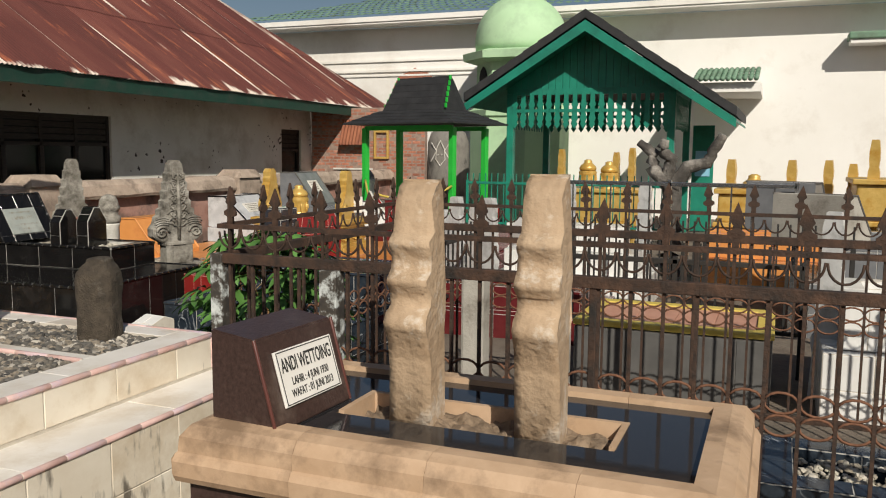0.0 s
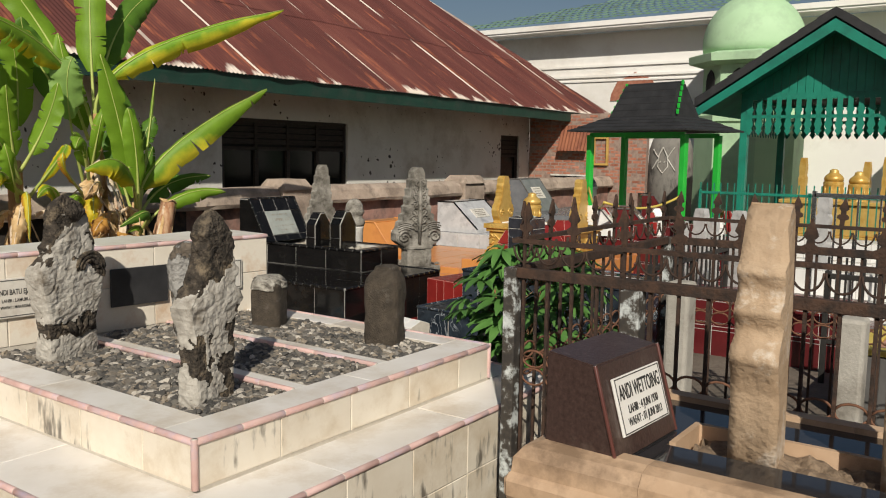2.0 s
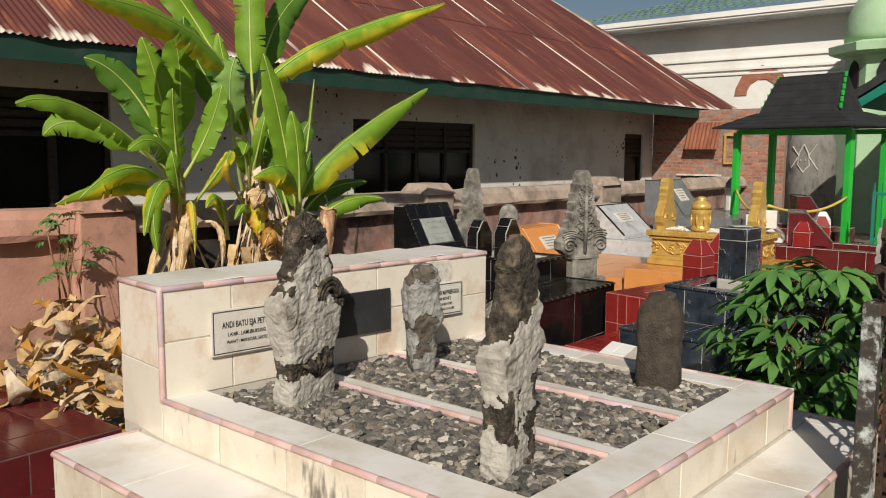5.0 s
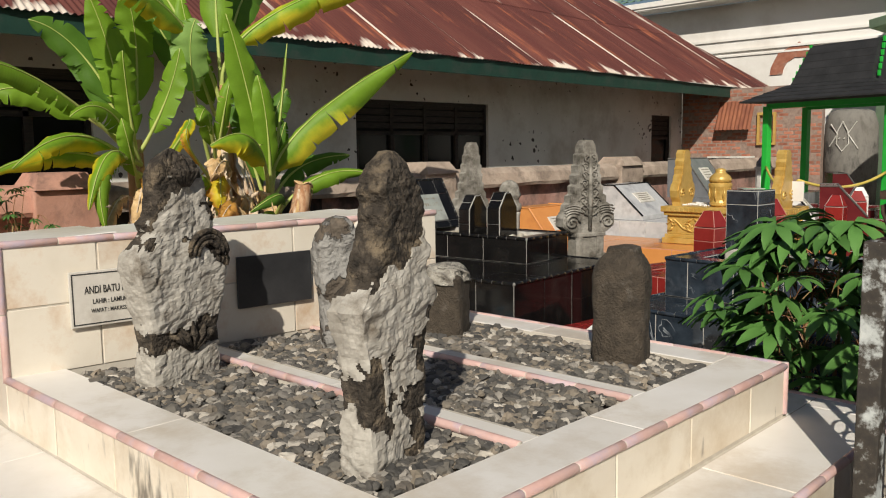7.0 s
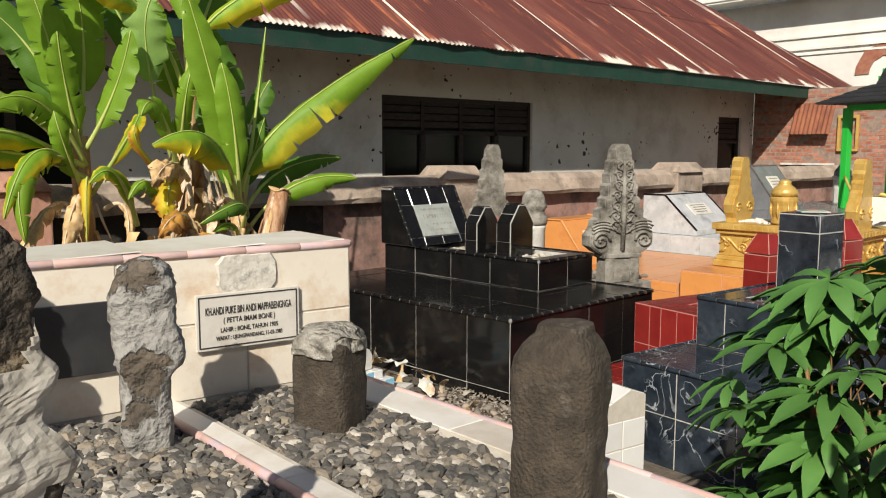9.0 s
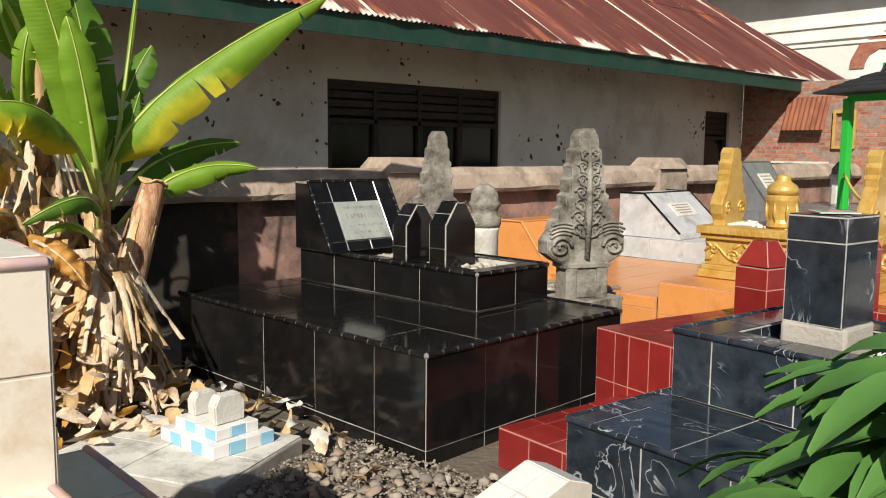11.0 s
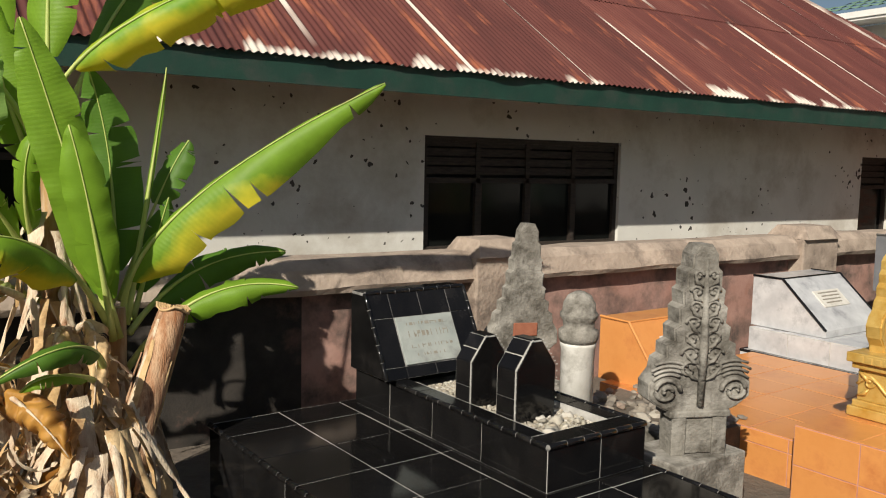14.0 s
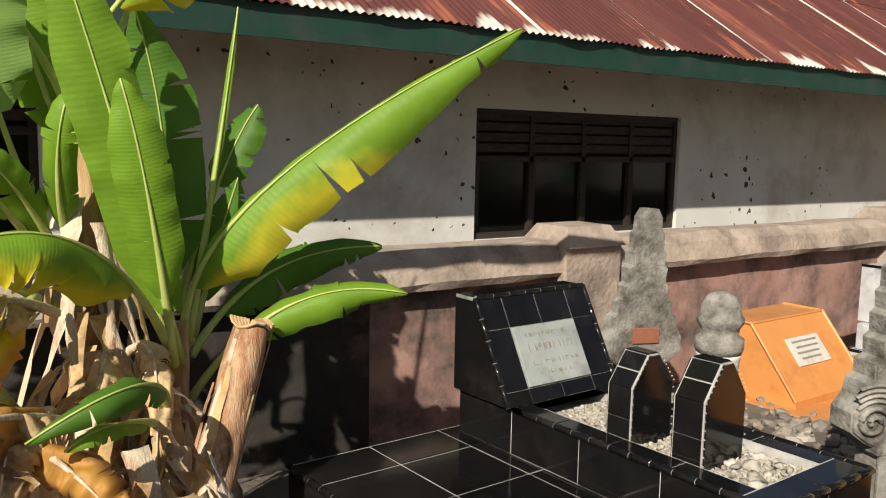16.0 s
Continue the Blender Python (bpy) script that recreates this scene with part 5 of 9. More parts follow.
def build_carved_stone(name, label, at, mat, k=1.0, rich=True):
    """A tall flame-shaped carved headstone with stepped edges and scrolls."""
    right = [(0.13, 0.0), (0.13, 0.22), (0.19, 0.25), (0.25, 0.3), (0.25, 0.38), (0.21, 0.44), (0.2, 0.5), (0.17, 0.52), (0.17, 0.58), (0.135, 0.6), (0.14, 0.67), (0.115, 0.69), (0.12, 0.77),
             (0.1, 0.79), (0.105, 0.86), (0.085, 0.88), (0.085, 0.96), (0.065, 0.98), (0.06, 1.05), (0.03, 1.1)]
    out = [(a * k, b * k) for a, b in right] + [(-a * k, b * k) for a, b in right[::-1]]
    t = thing(name, label, "headstone", at=at)
    bm = bmesh.new()
    prism(bm, out, 0.11 * k, Matrix.Translation((0, -0.055 * k, 0)))
    bmesh.ops.bevel(bm, geom=[e for e in bm.edges if abs(e.verts[0].co.y - e.verts[1].co.y) < 1e-5], offset=0.008 * k, segments=2, affect="EDGES")
    part("body", bm, mat, t)
    if rich:
        for s in (-1, 1):
            bm = bmesh.new()
            scroll(bm, s * 0.17 * k, 0.34 * k, 0.07 * k, 1.6, -0.06 * k, 0.012 * k, -s)
            part("scroll", bm, mat, t, smooth=True)
            for j in range(4):
                bm = bmesh.new()
                r = (0.1 + 0.022 * j) * k
                tube(bm, [(s * 0.16 * k + r * math.cos(a), -0.057 * k, 0.33 * k + r * math.sin(a)) for a in [math.pi * (0.5 - s * 0.5) + s * (0.15 + 0.2 * i) for i in range(11)] if abs(s * 0.16 * k + r * math.cos(a)) < 0.245 * k and r * math.sin(a) > -0.06 * k], 0.008 * k, 6)
                part("curl_relief", bm, mat, t, smooth=True)
            for j in range(7):
                bm = bmesh.new()
                zz = 0.45 + 0.082 * j
                rr = 0.05 - 0.0042 * j
                scroll(bm, s * (0.062 - 0.004 * j) * k, zz * k, rr * k, 1.25, -0.057 * k, 0.0085 * k, s if j % 2 else -s)
                tube(bm, [(s * 0.012 * k, -0.058 * k, (zz - 0.06) * k), (s * 0.05 * k, -0.064 * k, (zz - 0.035) * k), (s * (0.1 - 0.007 * j) * k, -0.057 * k, (zz + 0.02) * k)], [0.004 * k, 0.011 * k, 0.003 * k], 6)
                part("leaf_relief", bm, mat, t, smooth=True)
            block("side_panel", mat, t, s * 0.1 * k - 0.035 * k, -0.065 * k, 0.0, s * 0.1 * k + 0.035 * k, -0.05 * k, 0.2 * k, 0.004)
        bm = bmesh.new()
        tube(bm, [(0, -0.058 * k, 0.26 * k), (0, -0.066 * k, 0.6 * k), (0, -0.058 * k, 1.02 * k)], [0.016 * k, 0.02 * k, 0.006 * k], 8)
        part("rib", bm, mat, t, smooth=True)
        block("base_band", mat, t, -0.15 * k, -0.068 * k, 0.2 * k, 0.15 * k, 0.06 * k, 0.235 * k, 0.006)
    return t


build_carved_stone("carved_headstone", "tall grey limestone headstone carved with scrolls and leaves", pose(5.9, 3.55, 0.42, 0, 0, -22) @ Matrix.Diagonal((1.14, 1.35, 1, 1)), M_LIMESTONE, 1.04)
gs = build_carved_stone("carved_headstone", "weathered grey stepped headstone with a small red tablet", pose(5.87, 5.05, 0.42, 0, 2, -12), M_LIMESTONE, 1.04, rich=False)
block("red_tablet", shade("dull_red_tablet", [(0.28, 0.09, 0.05), (0.36, 0.14, 0.08)], 12, 0.8, bump=0.2), gs, -0.09, -0.068, 0.37, 0.09, -0.05, 0.46, 0.003, label="dull red inset tablet")
ped = block("stone_plinth", M_LIMESTONE, None, 5.62, 3.38, -0.05, 6.16, 3.76, 0.42, 0.01, m=None)
tagged(ped, "rough limestone plinth under a carved headstone", "plinth")
ped = block("stone_plinth", M_LIMESTONE, None, 5.5, 4.75, -0.05, 6.25, 5.3, 0.42, 0.02)
tagged(ped, "rough weathered stone plinth under a stepped headstone", "plinth")
b = thing("pillar_marker", "whitewashed round pillar marker with a dark ringed stone cap", "grave marker", at=pose(5.97, 4.56, 0.3))
M_WHITEWASH = shade("dirty_whitewash", [(0.55, 0.53, 0.48), (0.74, 0.72, 0.67)], 6, 0.9, bump=0.3, stain=(0.35, 0.33, 0.29), stain_scale=5)
bm = bmesh.new()
lathe(bm, [(0.11, -0.3), (0.11, 0.47), (0.118, 0.5), (0.118, 0.52)], 16)
part("shaft", bm, M_WHITEWASH, b, smooth=True)
bm = bmesh.new()
lathe(bm, [(0.118, 0.52), (0.13, 0.55), (0.13, 0.6), (0.1, 0.62), (0.105, 0.66), (0.125, 0.69), (0.125, 0.71), (0.11, 0.73), (0.105, 0.78), (0.075, 0.83), (0.03, 0.855)], 16)
part("cap", bm, M_LIMESTONE, b, smooth=True)
gravel("loose broken stones beside old graves", M_RUBBLE, 6.1, 4.0, 7.0, 5.0, 0.3, 120, 0.045, 41)
lp = block("low_stone_kerb", M_LIMESTONE, None, 6.1, 3.95, -0.05, 6.22, 5.0, 0.36, 0.012)
tagged(lp, "low worn stone kerb of an old grave", "kerb")
sl = block("soil_bed", M_EARTH, None, 6.22, 3.95, -0.05, 7.0, 5.0, 0.29)
tagged(sl, "earth bed of an old grave", "soil", kind="structure")

# a rough cement patch on the headwall
bm = bmesh.new()
n = 18
c = bm.verts.new((0, -0.011, 0))
ring = []
for i in range(n):
    a = 2 * math.pi * i / n
    r = 1 / max(abs(math.cos(a)) / 0.09, abs(math.sin(a)) / 0.06) * (1 + 0.12 * noise.noise(Vector((i * 1.7, 3, 1))))
    ring.append((bm.verts.new((r * math.cos(a) * 0.93, -0.01, r * math.sin(a) * 0.93)), bm.verts.new((r * math.cos(a), 0.004, r * math.sin(a)))))
for i in range(n):
    (a0, b0), (a1, b1) = ring[i], ring[(i + 1) % n]
    bm.faces.new((c, a0, a1))
    bm.faces.new((a0, b0, b1, a1))
bmesh.ops.recalc_face_normals(bm, faces=bm.faces[:])
M_PATCH = shade("cement_patch", [(0.48, 0.45, 0.39), (0.74, 0.7, 0.62)], 18, 0.9, bump=0.6, bump_scale=40, stain=(0.2, 0.19, 0.17), stain_scale=14, stain_amount=0.4)
ob = part("cement_patch", bm, M_PATCH, None)
ob.matrix_basis = pose(1.525, 1.732, 1.115, 0, 0, -6) @ Matrix.Diagonal((1.15, 0.6, 1.05, 1))
tagged(ob, "rough grey cement patch smeared over broken wall tiles", "patch")


# ---- brown tomb: posts, headboard, trough ----
def grave_post(at, k, seed):
    """A slab with a wavy, notched front edge and a straight back."""
    bm = bmesh.new()
    front = [(0.0, -0.06), (0.0, 0.18), (-0.006, 0.26), (-0.022, 0.3), (-0.026, 0.325), (-0.016, 0.35), (0.002, 0.37), (0.0, 0.41), (-0.014, 0.435), (-0.016, 0.455), (0.006, 0.48), (0.004, 0.525), (-0.008, 0.55), (-0.009, 0.57),
             (0.012, 0.595), (0.012, 0.69), (0.03, 0.735), (0.055, 0.755)]
    back = [(0.1, 0.755), (0.128, 0.72), (0.135, 0.6), (0.142, 0.45), (0.155, 0.4), (0.155, 0.33), (0.145, 0.28), (0.145, -0.06)]
    prof = [(0.02 + 2.3 * a, b * k) for a, b in front] + [(a + 0.03, b * k) for a, b in back]
    n = 5
    rings = []
    for i in range(n + 1):
        q = i / n * 2 - 1
        rings.append([])
        for a, b in prof:
            w = 0.066 * (1.0 if b < 0.6 else 0.9)
            e = 0.012 if abs(q) == 1 else 0.0
            c = 0.0725 + (a - 0.0725) * (1 - e * 6)
            p = Vector((c, q * w, b))
            d = Vector((noise.noise(p * 14 + Vector((seed, 0, 0))), noise.noise(p * 14 + Vector((0, seed, 5))), 0.4 * noise.noise(p * 9)))
            rings[-1].append(bm.verts.new(p + d * 0.007))
    m_ = len(prof)
    for a, b in zip(rings, rings[1:]):
        for i in range(m_):
            bm.faces.new((a[i], b[i], b[(i + 1) % m_], a[(i + 1) % m_]))
    bm.faces.new(rings[0])
    bm.faces.new(rings[-1][::-1])
    bmesh.ops.bevel(bm, geom=[e for e in bm.edges if len(e.link_faces) == 2 and e.calc_face_angle(0) > 1.2], offset=0.008, segments=2, affect="EDGES")
    ob = part("grave_post", bm, M_TANSTONE)
    for p in ob.data.polygons:
        p.use_smooth = len(p.vertices) == 4
    ob.matrix_basis = at
    tagged(ob, "tan stone grave post with wavy notched face in trough", "grave post", "tan grave posts")


grave_post(pose(0.67, -1.655, 0.84, 0, 0, 4), 1.0, 3.0)
grave_post(pose(0.67, -2.06, 0.84, 0, 0, 2), 1.03, 8.0)


def build_brown_headboard():
    t = thing("slanted_headboard", "brown granite slanted headboard with a white name tablet", "headboard", at=pose(0.4, -1.13, 0.86, 0, 0, -4))
    # outline in y and z, running along x
    out = [(0.0, 0.0), (0.24, 0.0), (0.16, 0.27), (0.0, 0.29)]
    bm = bmesh.new()
    prism(bm, [(-a, b) for a, b in out], 0.4, Matrix.Rotation(radians(90), 4, "Z") @ Matrix.Translation((0, -0.4, 0)))
    bmesh.ops.bevel(bm, geom=bm.edges[:], offset=0.005, segments=2, affect="EDGES")
    part("body", bm, M_BROWNTILE, t)
    up = Vector((0, 0.08, 0.27)).normalized()
    a = Vector((1, 0, 0))
    nrm = a.cross(up)
    rot = Matrix((a, -nrm, up)).transposed().to_4x4()
    mw = shade("white_tablet", [(0.72, 0.7, 0.66), (0.82, 0.8, 0.76)], 6, 0.35, bump=0.02)
    tab = block("tablet", mw, t, -0.15, -0.008, -0.085, 0.15, 0.0, 0.085, 0.002, label="white tablet with black capital lettering")
    tab.matrix_basis = Matrix.Translation((0.21, -0.201, 0.14)) @ rot
    for b in ((-0.142, 0.078, 0.142, 0.081), (-0.142, -0.081, 0.142, -0.078), (-0.142, -0.078, -0.139, 0.078), (0.139, -0.078, 0.142, 0.078)):
        o = block("border_line", M_INK, tab, b[0], -0.0092, b[1], b[2], -0.0075, b[3])
    wording(tab, [("ANDI WETTOING", 0.062, 0, 0.036, 0.52), ("LAHIR : 4 JUNI 1930", 0.034, 0, -0.016, 0.66), ("WAFAT : 01 JUNI 2013", 0.034, 0, -0.052, 0.66)], (0, -0.008, 0), (1, 0, 0), (0, 0, 1), M_INK)
    for s in (0.0, 0.4):
        bars(t, shade("brown_trim", [(0.09, 0.03, 0.025), (0.13, 0.05, 0.04)], 8, 0.3, bump=0.02) if s == 0 else bpy.data.materials["brown_trim"], (s, -0.238, 0.0), (s, -0.16, 0.272), 0.3, 0.006)


build_brown_headboard()


# ---- iron fence ----
def spear_mesh():
    bm = bmesh.new()
    prof = [(-0.012, 0), (0.012, 0), (0.012, 0.05), (0.03, 0.06), (0.03, 0.075), (0.014, 0.085), (0.012, 0.1), (0.026, 0.115), (0.0, 0.18), (-0.026, 0.115), (-0.012, 0.1), (-0.014, 0.085), (-0.03, 0.075), (-0.03, 0.06), (-0.012, 0.05)]
    prism(bm, prof, 0.012, Matrix.Translation((0, -0.006, 0)))
    bmesh.ops.recalc_face_normals(bm, faces=bm.faces[:])
    me = bpy.data.meshes.new("spearhead")
    bm.to_mesh(me)
    bm.free()
    me.materials.append(M_RUST)
    return me


def curve_mesh(name, pts, r, seg=5, material=None, closed=False):
    bm = bmesh.new()
    tube(bm, pts, r, seg, closed)
    me = bpy.data.meshes.new(name)
    bm.to_mesh(me)
    bm.free()
    for p in me.polygons:
        p.use_smooth = True
    me.materials.append(material or M_RUST)
    return me


def bar_mesh(h, w, material=None):
    bm = bmesh.new()
    box(bm, -w, -w, 0, w, w, h)
    bmesh.ops.recalc_face_normals(bm, faces=bm.faces[:])
    me = bpy.data.meshes.new("bar")
    bm.to_mesh(me)
    bm.free()
    me.materials.append(material or M_RUST)
    return me


SPEAR = spear_mesh()
ARCH = curve_mesh("arch", [(0.055 * math.cos(a), 0, 0.075 - 0.07 * math.sin(a)) for a in [math.pi * i / 10 for i in range(11)]], 0.005)
RING = curve_mesh("scroll", [(0.056 * math.cos(2 * math.pi * i / 14), 0, 0.037 * math.sin(2 * math.pi * i / 14)) for i in range(14)], 0.0055, closed=True, material=shade("orange_rust", [(0.1, 0.045, 0.025), (0.22, 0.1, 0.055)], 20, 0.85, bump=0.4))
BAR = bar_mesh(0.96, 0.0065)
BAR_TALL = bar_mesh(0.26, 0.006)


def fence_run(label, p0, p1, top=1.21, spacing=0.115, posts=1.9, first=True):
    p0, p1 = Vector((*p0, 0)), Vector((*p1, 0))
    d = p1 - p0
    ln = d.length
    ang = math.atan2(d.y, d.x)
    t = thing("iron_fence", label, "fence", "iron fence runs", at=Matrix.Translation(p0) @ Matrix.Rotation(ang, 4, "Z"))
    block("top_rail", M_RUST, t, 0, -0.02, top - 0.022, ln, 0.02, top + 0.022, 0.003)
    block("band_rail", M_RUST, t, 0, -0.013, top + 0.13, ln, 0.013, top + 0.15)
    block("bottom_rail", M_RUST, t, 0, -0.016, 0.2, ln, 0.016, 0.235, 0.003)
    n = int(ln / spacing)
    rnd = random.Random(int(ln * 100))
    for i in range(n):
        x = (i + 0.5) * ln / n
        o = new("bar", BAR)
        o.parent = t
        o.matrix_basis = pose(x, 0, 0.23)
        if i % 2 == 0:
            o = new("spearhead", SPEAR)
            o.parent = t
            o.matrix_basis = pose(x, 0, top + 0.13, rnd.uniform(-4, 4), rnd.uniform(-5, 5), 0)
            o = new("upright", BAR_TALL)
            o.parent = t
            o.matrix_basis = pose(x, 0, top + 0.01)
        o = new("arch", ARCH)
        o.parent = t
        o.matrix_basis = pose(x, 0, top + 0.04)
        for z in (0.752, 0.832):
            o = new("scroll", RING)
            o.parent = t
            o.matrix_basis = pose(x + ln / n / 2, 0, z)
    k = max(1, round(ln / posts))
    for i in range(0 if first else 1, k):
        x = ln * i / k
        hw = 0.03 if i == 0 else 0.014
        block("post", M_PEEL if i == 0 else M_RUST, t, x - hw, -hw, -0.05, x + hw, hw, top + 0.02, 0.004, label="post with peeling white paint over rust" if i == 0 else "")
    return t


fence_run("rusty black iron fence with spearheads and ring scrolls", (1.41, -0.41), (1.41, -5.4))
fence_run("rusty brown iron side fence with spearheads and arches", (1.445, -0.41), (3.27, -0.41), first=False)
fence_run("thin dark iron fence on the far side of the enclosure", (3.3, -0.41), (3.3, -6.0))
ob = block("post", M_PEEL, None, 1.36, -1.02, -0.05, 1.44, -0.94, 1.19, 0.004)
ob.name = "gate_post"
tagged(ob, "square gate post with peeling white paint over dark rust", "post")


# ---- tombs further on ----
M_BLUE = shade("blue_black_marble_tile", [(0.008, 0.012, 0.018), (0.036, 0.048, 0.064)], 9, 0.1, bump=0.01, stain=(0.05, 0.06, 0.075), stain_scale=7, stain_amount=0.35, per_object=0.15)


def veined(m, colour, scale, width):
    """Thin wandering veins through a polished stone."""
    n, l = m.node_tree.nodes, m.node_tree.links
    b = n["Principled BSDF"]
    old = b.inputs["Base Color"].links[0].from_socket
    tc = n.new("ShaderNodeNewGeometry")
    no = n.new("ShaderNodeTexNoise")
    no.inputs["Scale"].default_value = scale
    no.inputs["Detail"].default_value = 4
    no.inputs["Distortion"].default_value = 1.2
    l.new(tc.outputs["Position"], no.inputs[0])
    su = n.new("ShaderNodeMath")
    su.operation = "SUBTRACT"
    su.inputs[1].default_value = 0.5
    l.new(no.outputs[0], su.inputs[0])
    ab = n.new("ShaderNodeMath")
    ab.operation = "ABSOLUTE"
    l.new(su.outputs[0], ab.inputs[0])
    mr = n.new("ShaderNodeMapRange")
    mr.inputs[1].default_value = 0.0
    mr.inputs[2].default_value = width
    mr.inputs[3].default_value = 1.0
    mr.inputs[4].default_value = 0.0
    l.new(ab.outputs[0], mr.inputs[0])
    n2 = n.new("ShaderNodeTexNoise")
    n2.inputs["Scale"].default_value = scale * 0.9
    l.new(tc.outputs["Position"], n2.inputs[0])
    g = n.new("ShaderNodeMapRange")
    g.inputs[1].default_value = 0.48
    g.inputs[2].default_value = 0.62
    l.new(n2.outputs[0], g.inputs[0])
    mu = n.new("ShaderNodeMath")
    mu.operation = "MULTIPLY"
    l.new(mr.outputs[0], mu.inputs[0])
    l.new(g.outputs[0], mu.inputs[1])
    mx = n.new("ShaderNodeMix")
    mx.data_type = "RGBA"
    mx.inputs[7].default_value = (*colour, 1)
    l.new(mu.outputs[0], mx.inputs[0])
    l.new(old, mx.inputs[6])
    l.new(mx.outputs[2], b.inputs["Base Color"])


veined(M_BLUE, (0.42, 0.45, 0.48), 4.5, 0.014)
M_MARBLE = shade("grey_white_marble_tile", [(0.42, 0.42, 0.43), (0.62, 0.62, 0.62)], 5, 0.18, bump=0.01, stain=(0.3, 0.3, 0.31), stain_scale=4, stain_amount=0.4, per_object=0.06)
M_GREYTILE = shade("grey_tile", [(0.14, 0.145, 0.155), (0.2, 0.205, 0.215)], 6, 0.25, bump=0.02, per_object=0.06)
M_ORANGE = shade("orange_tile", [(0.62, 0.25, 0.07), (0.72, 0.32, 0.1)], 4, 0.28, bump=0.02, stain=(0.55, 0.2, 0.06), stain_scale=4, per_object=0.05)
M_WTILE = shade("white_glazed_tile", [(0.7, 0.69, 0.66), (0.82, 0.81, 0.79)], 4, 0.2, bump=0.02, per_object=0.04)
M_LBLUE = shade("light_blue_tile", [(0.22, 0.48, 0.66), (0.3, 0.58, 0.75)], 4, 0.25, bump=0.02, per_object=0.06)
M_MAROON = shade("maroon_tile", [(0.09, 0.012, 0.014), (0.13, 0.02, 0.022)], 5, 0.18, bump=0.02, per_object=0.1)
M_CONCRETE = shade("raw_concrete", [(0.33, 0.31, 0.27), (0.48, 0.45, 0.4)], 6, 0.95, bump=0.4, stain=(0.2, 0.18, 0.15), stain_scale=3)


def tiled_box(parent, x0, y0, z0, x1, y1, z1, mat, grout, size=0.25, rise=0.25, trim=None, top=True, name="body", faces="xXyY"):
    block(name, grout, parent, x0, y0, z0, x1, y1, z1 - 0.008)
    rows = even(z1 - z0 - 0.01, rise)
    if "y" in faces:
        tiles(parent, mat, (x0, y0, z0), (1, 0, 0), (0, 0, 1), even(x1 - x0, size), rows)
    if "Y" in faces:
        tiles(parent, mat, (x1, y1, z0), (-1, 0, 0), (0, 0, 1), even(x1 - x0, size), rows)
    if "x" in faces:
        tiles(parent, mat, (x0, y1, z0), (0, -1, 0), (0, 0, 1), even(y1 - y0, size), rows)
    if "X" in faces:
        tiles(parent, mat, (x1, y0, z0), (0, 1, 0), (0, 0, 1), even(y1 - y0, size), rows)
    if top:
        tiles(parent, mat, (x0, y0, z1 - 0.008), (1, 0, 0), (0, 1, 0), even(x1 - x0, size), even(y1 - y0, size))
    if trim:
        for a, b in (((x0, y0), (x1, y0)), ((x0, y0), (x0, y1)), ((x1, y0), (x1, y1)), ((x0, y1), (x1, y1))):
            bars(parent, trim, (*a, z1 - 0.01), (*b, z1 - 0.01), 0.12, 0.013)


def kerb_ring(parent, x0, y0, z0, x1, y1, z1, w, mat, grout, size=0.25, rise=0.25, trim=None):
    for a in ((x0, y0, x1, y0 + w), (x0, y1 - w, x1, y1), (x0, y0 + w, x0 + w, y1 - w), (x1 - w, y0 + w, x1, y1 - w)):
        tiled_box(parent, a[0], a[1], z0, a[2], a[3], z1, mat, grout, size, rise, None, name="kerb")
    if trim:
        for a, b in (((x0, y0), (x1, y0)), ((x0, y0), (x0, y1)), ((x1, y0), (x1, y1)), ((x0, y1), (x1, y1))):
            bars(parent, trim, (*a, z1 - 0.01), (*b, z1 - 0.01), 0.12, 0.013)


def capped_pillar(name, label, at, w, d, h, cap, mat, grout, group="", flat=False):
    """A tiled grave pillar with a hipped or flat cap."""
    t = thing(name, label, "grave marker", group, at=at)
    tiled_box(t, -w / 2, -d / 2, 0, w / 2, d / 2, h, mat, grout, max(w, d), 0.3, top=flat)
    if not flat:
        bm = bmesh.new()
        q = 0.45
        v = [bm.verts.new(p) for p in ((-w / 2, -d / 2, h), (w / 2, -d / 2, h), (w / 2, d / 2, h), (-w / 2, d / 2, h),
                                       (-w * q / 2, -d * q / 2, h + cap), (w * q / 2, -d * q / 2, h + cap), (w * q / 2, d * q / 2, h + cap), (-w * q / 2, d * q / 2, h + cap))]
        for f in ((4, 5, 6, 7), (0, 1, 5, 4), (1, 2, 6, 5), (2, 3, 7, 6), (3, 0, 4, 7)):
            bm.faces.new([v[i] for i in f])
        part("cap", bm, mat, t)
        for i in range(4):
            bm = bmesh.new()
            tube(bm, [v_ for v_ in ((((-1, -1), (1, -1), (1, 1), (-1, 1))[i][0] * w / 2, ((-1, -1), (1, -1), (1, 1), (-1, 1))[i][1] * d / 2, h),
                                    (((-1, -1), (1, -1), (1, 1), (-1, 1))[i][0] * w * q / 2, ((-1, -1), (1, -1), (1, 1), (-1, 1))[i][1] * d * q / 2, h + cap))], 0.003, 5)
            part("grout_line", bm, grout, t)
    return t


